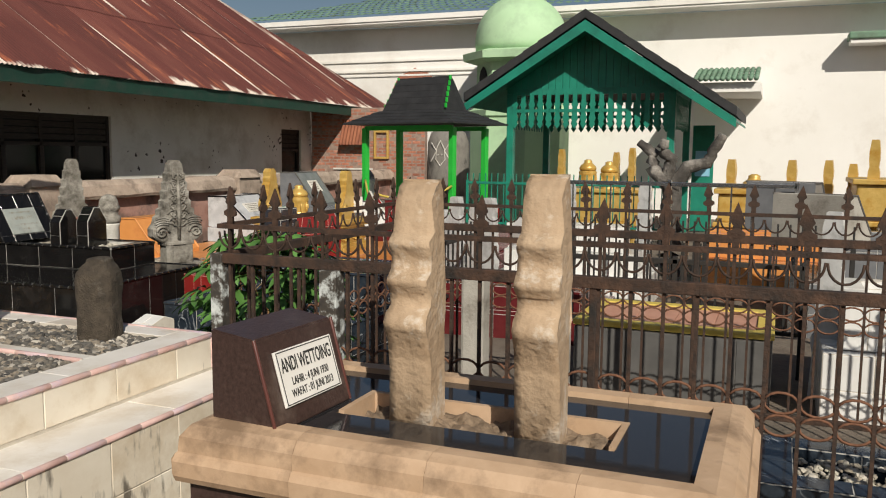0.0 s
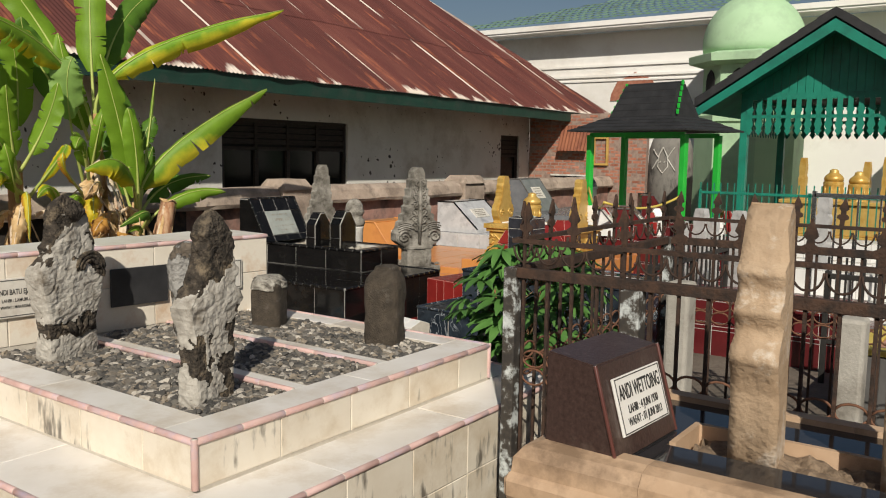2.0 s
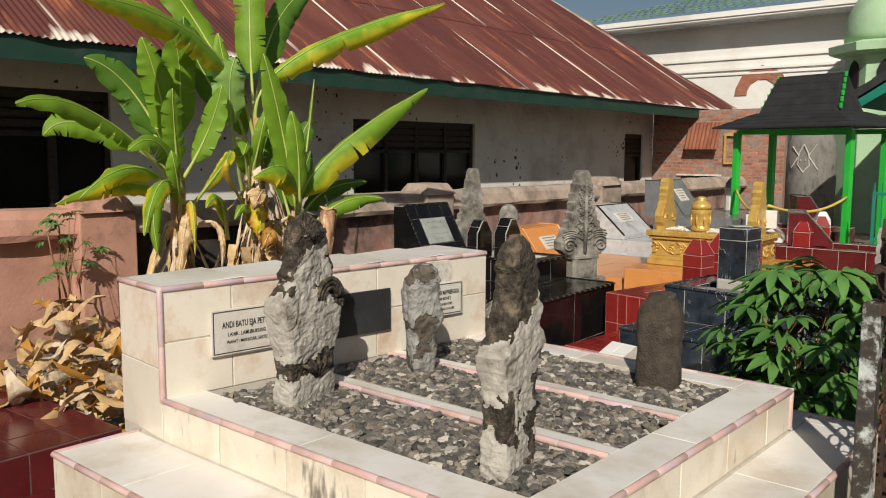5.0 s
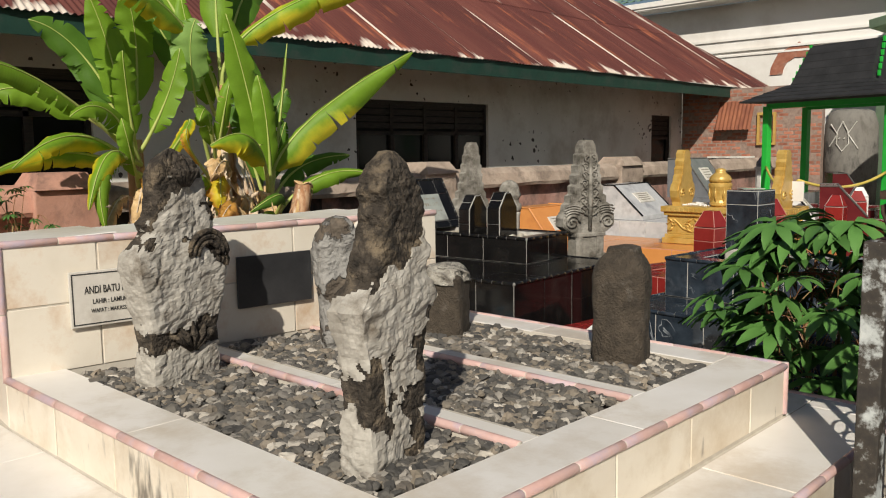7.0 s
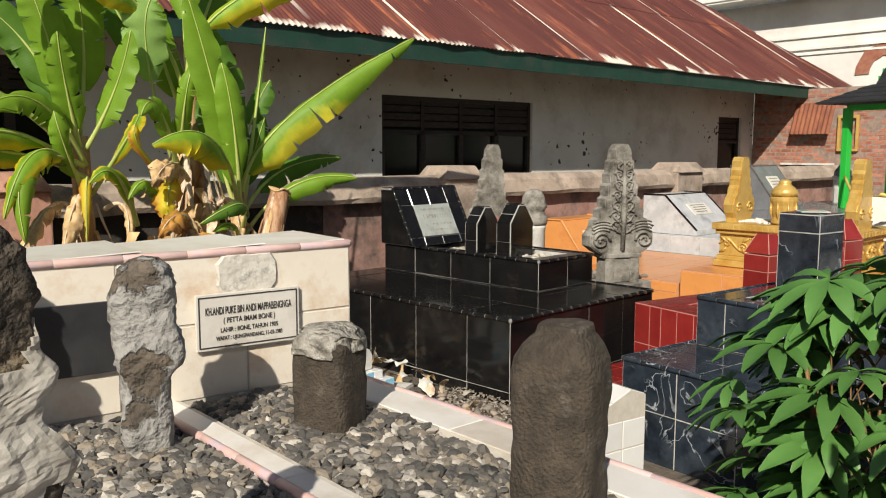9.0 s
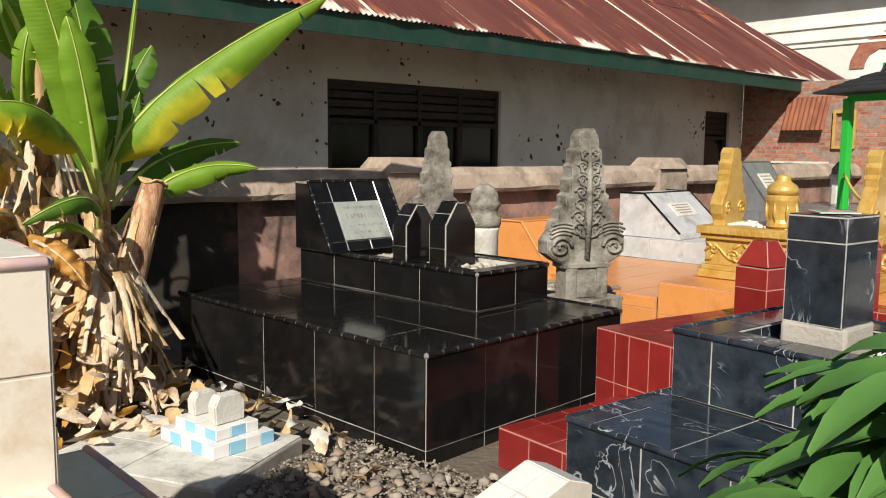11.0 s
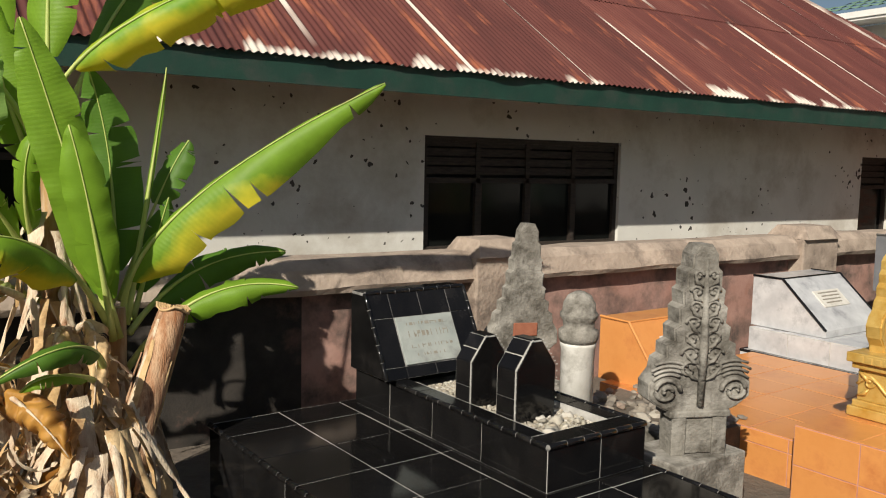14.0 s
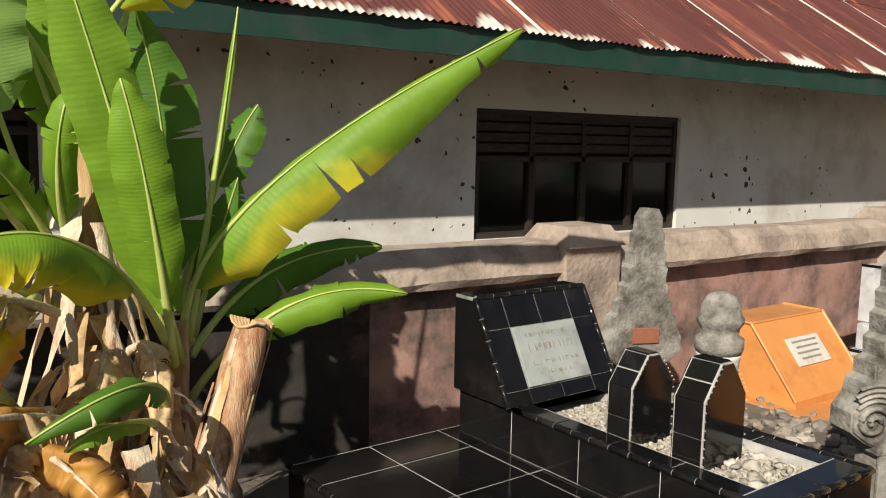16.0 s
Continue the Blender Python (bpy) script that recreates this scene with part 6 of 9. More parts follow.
# red tomb
M_REDGROUT = shade("pinkish_grout", [(0.45, 0.2, 0.16), (0.55, 0.3, 0.25)], 20, 0.9, bump=0.1)
t = thing("red_tomb", "glossy deep red tiled tomb kerb with pale grout lines", "tomb", at=pose(4.97, 2.69, 0, 0, 0, -10))
kerb_ring(t, 0, -1.5, -0.1, 2.0, 0, 0.48, 0.24, M_TILE_R, M_REDGROUT, 0.14, 0.3)
gravel("fine pale gravel in the red tomb bed", M_PEBBLE, 0.24, -1.26, 1.76, -0.24, 0.4, 1500, 0.011, 51, m=pose(4.97, 2.69, 0, 0, 0, -10))
sl = block("soil_bed", M_EARTH, None, 0.24, -1.26, 0.0, 1.76, -0.24, 0.395)
sl.matrix_basis = pose(4.97, 2.69, 0, 0, 0, -10)
tagged(sl, "earth filling under the fine gravel", "soil", kind="structure")
capped_pillar("tiled_grave_pillar", "red-tiled grave pillar with a hipped cap", pose(5.62, 2.1, 0.4, 0, 0, -10), 0.2, 0.2, 0.42, 0.13, M_TILE_R, M_REDGROUT, "red grave pillars")
capped_pillar("tiled_grave_pillar", "red-tiled grave pillar with a hipped cap", pose(6.22, 2.07, 0.4, 0, 0, -10), 0.42, 0.24, 0.4, 0.17, M_TILE_R, M_REDGROUT, "red grave pillars")
capped_pillar("tiled_grave_pillar", "red-tiled grave pillar with a hipped cap", pose(6.66, 2.05, 0.4, 0, 0, -10), 0.22, 0.22, 0.45, 0.15, M_TILE_R, M_REDGROUT, "red grave pillars")

# blue-black marble tomb
t = thing("blue_black_tomb", "blue-black marble-tiled stepped tomb with white grout", "tomb", at=pose(3.66, 1.82, 0, 0, 0, -4))
tiled_box(t, 0, -1.75, -0.1, 1.35, 0, 0.475, M_BLUE, M_GROUT_LT, 0.33, 0.33, M_BLUE)
kerb_ring(t, 0.52, -1.62, 0.475, 1.3, -0.06, 0.74, 0.17, M_BLUE, M_GROUT_LT, 0.33, 0.26, M_BLUE)
gravel("white pebbles in the blue-black tomb bed", M_WHITEPEBBLE, 0.7, -1.44, 1.12, -0.24, 0.66, 600, 0.012, 53, m=pose(3.66, 1.82, 0, 0, 0, -4))
ob = block("concrete_block", M_CONCRETE, None, 4.35, 1.15, 0.6, 4.6, 1.39, 0.8, 0.012)
tagged(ob, "rough pale concrete block under a tiled pillar", "block")
pl = capped_pillar("tiled_grave_pillar", "blue-black marble-tiled pillar with patterned tile on top", pose(4.47, 1.27, 0.8, 0, 0, -4), 0.23, 0.22, 0.4, 0.05, M_BLUE, M_GROUT_LT, flat=True)
for k, (a, cc) in enumerate(((0.1, (0.6, 0.6, 0.55)), (0.075, (0.15, 0.32, 0.22)), (0.04, (0.55, 0.25, 0.2)))):
    bm = bmesh.new()
    v = [bm.verts.new((a * x, a * y, z)) for z in (0.4, 0.404 + 0.002 * k) for x, y in ((-1, 0), (0, -1), (1, 0), (0, 1))]
    for f in ((4, 5, 6, 7), (0, 1, 5, 4), (1, 2, 6, 5), (2, 3, 7, 6), (3, 0, 4, 7)):
        bm.faces.new([v[i] for i in f])
    part("pattern", bm, shade("pattern_tile", [cc, cc], 5, 0.3, bump=0), pl)

# red step between the black and the blue tombs
t = thing("red_step", "low red-tiled step at the foot of a tomb", "step", at=pose(4.05, 2.25, 0, 0, 0, -4))
tiled_box(t, 0, -0.4, -0.1, 0.9, 0.3, 0.16, M_TILE_R, M_REDGROUT, 0.2, 0.28)

# white low marker in the foreground
t = thing("white_tiled_marker", "low white-tiled slanted grave marker", "grave marker", at=pose(2.9, 1.5, 0, 0, 0, -8))
out = [(0, 0), (0.42, 0), (0.42, 0.43), (0.33, 0.46), (0.0, 0.33)]
bm = bmesh.new()
prism(bm, out, 0.2)
part("core", bm, M_GROUT, t)
tiles(t, M_WTILE, (0, 0, 0), (1, 0, 0), (0, 0, 1), [0.14, 0.14, 0.14], [0.2, 0.13])
u = Vector((0.33, 0, 0.13))
tiles(t, M_WTILE, (0, 0, 0.33), tuple(u), (0, 1, 0), [0.118, 0.118, 0.118], [0.1, 0.1])
tiles(t, M_WTILE, (0.33, 0, 0.46), (0.09, 0, -0.03), (0, 1, 0), [0.09], [0.2])
tiles(t, M_WTILE, (0, 0.2, 0), (0, -1, 0), (0, 0, 1), [0.2], [0.2, 0.13])

# gold tomb on an orange base
t = thing("orange_base", "glossy orange-tiled tomb base", "tomb base", at=pose(6.78, 1.9, 0, 0, 0, 3))
tiled_box(t, 0.05, 0, -0.1, 2.5, 1.58, 0.45, M_ORANGE, M_REDGROUT, 0.4, 0.3)
tiled_box(t, 0.2, 1.58, -0.1, 2.2, 3.3, 0.3, M_ORANGE, M_REDGROUT, 0.4, 0.3)
GT = pose(7.1, 2.2, 0.45, 0, 0, 2)


def build_gold_tomb():
    t = thing("gold_tomb", "gold-painted tomb chest with carved leaf panels", "tomb", at=GT)
    x1, y1 = 0.85, 1.2
    for z0, z1, o in ((0, 0.06, 0.04), (0.06, 0.1, 0.02), (0.1, 0.3, 0.0), (0.3, 0.34, 0.03), (0.34, 0.4, 0.055)):
        block("moulding", M_GOLD, t, 0.2 - o, -o, z0, x1 + o, y1 + o, z1, 0.006)
    for side in (0, 1):
        n = 4 if side == 0 else 3
        ln = y1 if side == 0 else x1
        for k in range(n):
            c = ln * (k + 0.5) / n
            bm = bmesh.new()
            tube(bm, [(-ln / n / 2 + ln / n * i / 12, 0, 0.2 + 0.05 * math.sin(2 * math.pi * i / 12)) for i in range(13)], 0.011, 6)
            for s in (-1, 1):
                scroll(bm, s * 0.075, 0.2 - s * 0.02, 0.048, 1.4, -0.002, 0.009, s)
                for e in (-1, 1):
                    tube(bm, [(s * 0.075, 0, 0.2 + e * 0.02), (s * 0.1, -0.008, 0.2 + e * 0.05), (s * 0.15, 0, 0.2 + e * 0.075)], [0.005, 0.016, 0.003], 6)
            ob = part("leaf_carving", bm, M_GOLD, t, smooth=True)
            ob.matrix_basis = pose(0.198, ln - c, 0, 0, 0, -90) if side == 0 else pose(c, -0.002, 0)
    for k in range(22):
        ob = block("rope_bead", M_GOLD, t, 0.14, y1 * k / 22, 0.345, 0.15, y1 * (k + 0.7) / 22, 0.385, 0.003)
    for k in range(3, 12):
        ob = block("rope_bead", M_GOLD, t, x1 * k / 12, -0.06, 0.345, x1 * (k + 0.7) / 12, -0.05, 0.385, 0.003)
    return t


build_gold_tomb()
gravel("white pebbles on top of the gold tomb", M_WHITEPEBBLE, 0.32, 0.2, 0.73, 1.1, 0.405, 500, 0.014, 55, m=GT)


def build_gold_head(label, at, mat, k=1.0, group="gold headstones"):
    right = [(0.15, 0), (0.16, 0.05), (0.2, 0.1), (0.215, 0.17), (0.19, 0.23), (0.15, 0.27), (0.14, 0.32), (0.115, 0.345), (0.12, 0.4), (0.095, 0.43), (0.1, 0.48), (0.08, 0.51), (0.082, 0.56), (0.05, 0.6)]
    out = [(a * k, b * k) for a, b in right] + [(-a * k, b * k) for a, b in right[::-1]]
    t = thing("gold_headstone", label, "headstone", group, at=at)
    bm = bmesh.new()
    prism(bm, out, 0.1 * k, Matrix.Translation((0, -0.05 * k, 0)))
    bmesh.ops.bevel(bm, geom=[e for e in bm.edges if abs(e.verts[0].co.y - e.verts[1].co.y) < 1e-5], offset=0.01 * k, segments=2, affect="EDGES")
    part("body", bm, mat, t)
    for s in (-1, 1):
        for y in (-0.052, 0.052):
            bm = bmesh.new()
            scroll(bm, s * 0.11 * k, 0.14 * k, 0.055 * k, 1.4, y * k, 0.01 * k, -s)
            part("scroll", bm, mat, t, smooth=True)
    return t


build_gold_head("gold-painted headstone with stepped flame outline", pose(7.5, 3.36, 0.84, 0, 0, 3), M_GOLD, 1.02)
build_gold_head("gold-painted headstone with a small white text plate", pose(7.5, 2.26, 0.84, 0, 0, 3), M_GOLD, 1.0)


def build_gold_urn(label, at, k=1.0, mat=None):
    t = thing("grave_urn", label, "grave marker", "gold urns", at=at)
    mat = mat or M_GOLD
    bm = bmesh.new()
    lathe(bm, [(0.09 * k, 0), (0.12 * k, 0.02 * k), (0.12 * k, 0.05 * k), (0.11 * k, 0.08 * k), (0.125 * k, 0.2 * k), (0.14 * k, 0.25 * k), (0.14 * k, 0.28 * k), (0.115 * k, 0.3 * k)], 16)
    part("body", bm, mat, t)
    bm = bmesh.new()
    lathe(bm, [(0.13 * k, 0.3 * k), (0.135 * k, 0.34 * k), (0.11 * k, 0.38 * k), (0.07 * k, 0.41 * k), (0.06 * k, 0.43 * k), (0.065 * k, 0.45 * k), (0.03 * k, 0.47 * k)], 16)
    part("lid", bm, mat, t, smooth=True)
    for i in range(8):
        a = 2 * math.pi * i / 8
        bm = bmesh.new()
        tube(bm, [(0.117 * k * math.cos(a), 0.117 * k * math.sin(a), 0.06 * k), (0.132 * k * math.cos(a), 0.132 * k * math.sin(a), 0.15 * k), (0.135 * k * math.cos(a), 0.135 * k * math.sin(a), 0.23 * k)], [0.004 * k, 0.016 * k, 0.004 * k], 6)
        part("petal", bm, mat, t, smooth=True)
    return t


build_gold_urn("round gold-painted grave urn with petal relief", pose(7.45, 2.9, 0.85), 0.86)
ob = block("text_plate", M_WTILE, None, 7.62, 2.1, 0.92, 7.64, 2.3, 1.12, 0.002)
tagged(ob, "small white text plate fixed to a gold headstone", "plate")

# marble tomb
t = thing("marble_tomb", "grey-white marble-tiled tomb with black edge trim", "tomb", at=pose(8.95, 3.6, 0, 0, 0, 2))
tiled_box(t, 0, 0.0, -0.1, 1.1, 1.9, 0.28, M_MARBLE, M_GROUT_LT, 0.4, 0.3, M_TILE_K)
tiled_box(t, 0.05, 0.3, 0.28, 1.05, 1.85, 0.5, M_MARBLE, M_GROUT_LT, 0.4, 0.3)


def slant_board(label, at, w, h, foot, cap, mat, trim, plate=True):
    """A slanted tiled headboard with a text plate; it faces -y."""
    t = thing("slanted_headboard", label, "headboard", at=at)
    bm = bmesh.new()
    prism(bm, [(0, 0), (foot, 0), (foot, h), (foot - cap, h), (0, 0.06)], w, Matrix.Rotation(radians(90), 4, "Z") @ Matrix.Translation((0, -w, 0)))
    part("body", bm, mat, t)
    for s in (0, w):
        bm = bmesh.new()
        tube(bm, [(s, 0, 0.06), (s, foot - cap, h), (s, foot, h)], 0.012, 6)
        part("edge_trim", bm, trim, t)
    bm = bmesh.new()
    tube(bm, [(0, foot - cap, h), (w, foot - cap, h)], 0.01, 6)
    part("edge_trim", bm, trim, t)
    up = Vector((0, foot - cap, h - 0.06)).normalized()
    a = Vector((1, 0, 0))
    nrm = a.cross(up)
    rot = Matrix((a, -nrm, up)).transposed().to_4x4()
    if plate:
        mid = Vector((w * 0.5, (foot - cap) * 0.55, 0.06 + (h - 0.06) * 0.55))
        p = block("plate", M_TABLET, t, -w * 0.22, -0.01, -h * 0.2, w * 0.22, 0.002, h * 0.2, 0.002, label="pale plate with faint lines of text")
        p.matrix_basis = Matrix.Translation(mid) @ rot
        for k in range(4):
            q = block("text_line", bpy.data.materials["worn_lettering"], p, -w * 0.17 + 0.02 * (k % 2), -0.0118, h * (0.12 - 0.08 * k), w * 0.17 - 0.015 * k, -0.0095, h * (0.12 - 0.08 * k) + 0.014)
    return t


slant_board("grey marble slanted headboard with black trim and text plate", pose(9.05, 4.75, 0.5, 0, 0, 2), 0.95, 0.47, 0.75, 0.3, M_MARBLE, M_TILE_K)
slant_board("orange-tiled slanted headboard with a pale text plate", pose(6.95, 4.7, 0.28, 0, 0, 2), 0.85, 0.5, 0.65, 0.3, M_ORANGE, M_ORANGE)

# grey tomb
t = thing("grey_tomb", "blue-grey tiled stepped tomb", "tomb", at=pose(10.6, 3.6, 0, 0, 0, 2))
tiled_box(t, 0, 0, -0.1, 3.4, 1.7, 0.45, M_GREYTILE, M_GROUT_DK, 0.4, 0.3)
tiled_box(t, 0.3, 0.3, 0.45, 3.2, 1.6, 0.72, M_GREYTILE, M_GROUT_DK, 0.4, 0.3)
slant_board("blue-grey tiled slanted headboard", pose(11.0, 4.75, 0.7, 0, 0, 2), 0.75, 0.6, 0.7, 0.3, M_GREYTILE, M_GROUT_DK)
b = thing("pillar_marker", "small whitewashed pillar marker with a blue-grey cap", "grave marker", at=pose(13.3, 4.9, 0.72))
bm = bmesh.new()
lathe(bm, [(0.13, 0), (0.13, 0.35), (0.15, 0.37), (0.15, 0.4), (0.1, 0.42)], 12)
part("shaft", bm, M_WHITEWASH, b)
bm = bmesh.new()
lathe(bm, [(0.13, 0.4), (0.12, 0.48), (0.05, 0.58), (0.02, 0.6)], 12)
part("cap", bm, M_GREYTILE, b)

# small child's tomb
t = thing("paving_slab", "cracked white cement slab under a tiny tomb", "slab", at=pose(2.86, 2.95, 0.0, 0, 0, 27))
block("slab", M_CONCRETE, t, 0, 0, -0.1, 0.69, 0.92, 0.052, 0.01)
for x0, y0, x1, y1 in ((0.008, 0.008, 0.34, 0.5), (0.346, 0.008, 0.682, 0.5), (0.008, 0.506, 0.34, 0.912), (0.346, 0.506, 0.682, 0.912)):
    block("white_tile", M_WHITEWASH, t, x0, y0, 0.05, x1, y1, 0.06, 0.002)
t = thing("child_tomb", "tiny child's tomb in white and light blue tiles", "tomb", at=pose(3.0, 3.24, 0.06, 0, 0, 7))


def checked(parent, x0, y0, z0, x1, y1, z1, size):
    """A low tiled step in white and light blue tiles set by turns."""
    block("body", M_WTILE, parent, x0, y0, z0, x1, y1, z1 - 0.004)
    for k, mat in enumerate((M_LBLUE, M_WTILE)):
        pick = lambda x, z, w, h: (round(x / size) + k) % 2 == 0
        tiles(parent, mat, (x0, y0, z0), (1, 0, 0), (0, 0, 1), even(x1 - x0, size), [z1 - z0], gap=0.003, skip=pick)
        tiles(parent, mat, (x0, y1, z0), (0, -1, 0), (0, 0, 1), even(y1 - y0, size), [z1 - z0], gap=0.003, skip=pick)
    tiles(parent, M_WTILE, (x0, y0, z1 - 0.004), (1, 0, 0), (0, 1, 0), even(x1 - x0, size * 2), even(y1 - y0, size * 2), gap=0.003)


checked(t, 0.0, 0.0, 0.0, 0.33, 0.42, 0.06, 0.085)
checked(t, 0.05, 0.05, 0.06, 0.28, 0.37, 0.11, 0.08)
for y, k in ((0.1, 1.1), (0.29, 0.9)):
    bm = bmesh.new()
    out = [(-0.07 * k, 0), (0.07 * k, 0), (0.075 * k, 0.08 * k), (0.05 * k, 0.12 * k), (-0.05 * k, 0.12 * k), (-0.075 * k, 0.08 * k)]
    prism(bm, out, 0.06)
    bmesh.ops.bevel(bm, geom=bm.edges[:], offset=0.006, segments=2, affect="EDGES")
    ob = part("marker", bm, M_WHITEWASH, t, "small whitewashed rounded marker")
    ob.matrix_basis = pose(0.165, y, 0.11)
t = thing("maroon_tomb", "low dark maroon tiled tomb beside fallen leaves", "tomb", at=pose(0.15, 2.75, 0, 0, 0, 3))
tiled_box(t, -1.6, 0, -0.1, 0.12, 1.3, 0.36, M_MAROON, M_GROUT_DK, 0.25, 0.25)
tiled_box(t, -1.75, -0.25, -0.1, 0.2, 0.0, 0.16, M_MAROON, M_GROUT_DK, 0.25, 0.25)
gravel("broken stones and rubble on bare earth", M_RUBBLE, 2.3, 1.9, 3.9, 3.1, 0.0, 260, 0.026, 61, fine=True)
gravel("fine grit and crumbs of mortar on bare earth", M_RUBBLE, 2.3, 1.8, 3.85, 3.2, -0.006, 6000, 0.007, 63)
gravel("rubble along the wall foot", M_RUBBLE, 0.5, 3.4, 3.6, 5.8, 0.0, 350, 0.03, 62)


# ---- banana plants ----
def leaf_mat(name, base, vein, edge=None, stripes=55.0, glow=0.35, limit=0.85, half=False):
    m = shade(name, [base, tuple(min(1, c * 1.35) for c in base)], 5, 0.5, bump=0, spec=0.3)
    n, l = m.node_tree.nodes, m.node_tree.links
    b = n["Principled BSDF"]
    old = b.inputs["Base Color"].links[0].from_socket
    tc = n.new("ShaderNodeTexCoord")
    sep = n.new("ShaderNodeSeparateXYZ")
    l.new(tc.outputs["UV"], sep.inputs[0])
    mu = n.new("ShaderNodeMath")
    mu.operation = "MULTIPLY"
    mu.inputs[1].default_value = stripes * 6.283
    l.new(sep.outputs[1], mu.inputs[0])
    sn = n.new("ShaderNodeMath")
    sn.operation = "SINE"
    l.new(mu.outputs[0], sn.inputs[0])
    mr = n.new("ShaderNodeMapRange")
    mr.inputs[1].default_value = 0.3
    mr.inputs[2].default_value = 1.0
    mr.inputs[4].default_value = 0.08
    l.new(sn.outputs[0], mr.inputs[0])
    mx = n.new("ShaderNodeMix")
    mx.data_type = "RGBA"
    mx.inputs[7].default_value = (*vein, 1)
    l.new(mr.outputs[0], mx.inputs[0])
    l.new(old, mx.inputs[6])
    col = mx.outputs[2]
    if edge:
        no = n.new("ShaderNodeTexNoise")
        no.inputs["Scale"].default_value = 5
        no.inputs["Detail"].default_value = 5
        l.new(tc.outputs["Object"], no.inputs[0])
        ab = n.new("ShaderNodeMath")
        ab.operation = "MULTIPLY" if half else "ABSOLUTE"
        l.new(sep.outputs[0], ab.inputs[0])
        if half:
            # only the lower blade, from the stalk to past the middle
            win = n.new("ShaderNodeMapRange")
            win.inputs[1].default_value = 0.58
            win.inputs[2].default_value = 0.74
            win.inputs[3].default_value = 1.0
            win.inputs[4].default_value = 0.0
            l.new(sep.outputs[1], win.inputs[0])
            l.new(win.outputs[0], ab.inputs[1])
        ad = n.new("ShaderNodeMath")
        l.new(ab.outputs[0], ad.inputs[0])
        l.new(no.outputs[0], ad.inputs[1])
        r2 = n.new("ShaderNodeMapRange")
        r2.inputs[1].default_value = limit
        r2.inputs[2].default_value = limit + 0.4
        l.new(ad.outputs[0], r2.inputs[0])
        m2 = n.new("ShaderNodeMix")
        m2.data_type = "RGBA"
        m2.inputs[7].default_value = (*edge, 1)
        l.new(r2.outputs[0], m2.inputs[0])
        l.new(col, m2.inputs[6])
        col = m2.outputs[2]
    l.new(col, b.inputs["Base Color"])
    bp = n.new("ShaderNodeBump")
    bp.inputs["Strength"].default_value = 0.09
    bp.inputs["Distance"].default_value = 0.003
    l.new(sn.outputs[0], bp.inputs["Height"])
    l.new(bp.outputs[0], b.inputs["Normal"])
    tr = n.new("ShaderNodeBsdfTranslucent")
    l.new(col, tr.inputs[0])
    ms = n.new("ShaderNodeMixShader")
    ms.inputs[0].default_value = glow
    l.new(b.outputs[0], ms.inputs[1])
    l.new(tr.outputs[0], ms.inputs[2])
    l.new(ms.outputs[0], n["Material Output"].inputs[0])
    return m


M_LEAF = leaf_mat("banana_leaf", (0.17, 0.305, 0.024), (0.225, 0.37, 0.045))
M_LEAF_D = leaf_mat("banana_leaf_old", (0.085, 0.185, 0.022), (0.12, 0.235, 0.035))
M_LEAF_P = leaf_mat("banana_leaf_underside", (0.26, 0.42, 0.11), (0.33, 0.48, 0.16))
M_LEAF_Y = leaf_mat("banana_leaf_yellowing", (0.18, 0.33, 0.025), (0.24, 0.39, 0.04), edge=(0.75, 0.62, 0.03))
M_LEAF_H = leaf_mat("banana_leaf_yellow_rim", (0.19, 0.37, 0.025), (0.26, 0.44, 0.04), edge=(0.75, 0.66, 0.05), limit=0.62)
M_LEAF_HALF = leaf_mat("banana_leaf_yellow_lower_blade", (0.17, 0.305, 0.024), (0.225, 0.37, 0.045), edge=(0.78, 0.68, 0.05), limit=0.86, half=True)
M_LEAF_YY = leaf_mat("banana_leaf_yellow", (0.62, 0.5, 0.03), (0.7, 0.58, 0.06), edge=(0.6, 0.3, 0.04))
M_LEAF_DRY = shade("dry_banana_leaf", [(0.44, 0.27, 0.11), (0.7, 0.51, 0.28)], 10, 0.9, bump=0.5, bump_scale=40, stain=(0.17, 0.09, 0.04), stain_scale=6, stain_amount=0.4)
M_LEAF_OR = leaf_mat("banana_leaf_orange", (0.52, 0.27, 0.06), (0.6, 0.36, 0.1), edge=(0.3, 0.14, 0.045))
M_PETIOLE = shade("banana_stalk", [(0.36, 0.45, 0.1), (0.52, 0.56, 0.18)], 6, 0.5, bump=0.1, stretch=(3, 3, 0.5))
M_TRUNK = shade("banana_trunk", [(0.3, 0.17, 0.07), (0.5, 0.3, 0.13)], 6, 0.75, bump=0.4, stretch=(3, 3, 0.4), stain=(0.62, 0.48, 0.33), stain_scale=5, stain_amount=0.5)
M_HUSK = shade("dry_husk", [(0.56, 0.43, 0.29), (0.78, 0.66, 0.5)], 12, 0.9, bump=0.6, bump_scale=50, stretch=(3, 3, 0.5), stain=(0.36, 0.17, 0.08), stain_scale=4, stain_amount=0.4)


def bez(p0, p1, p2, s):
    return p0 * (1 - s) ** 2 + p1 * (2 * s * (1 - s)) + p2 * s * s


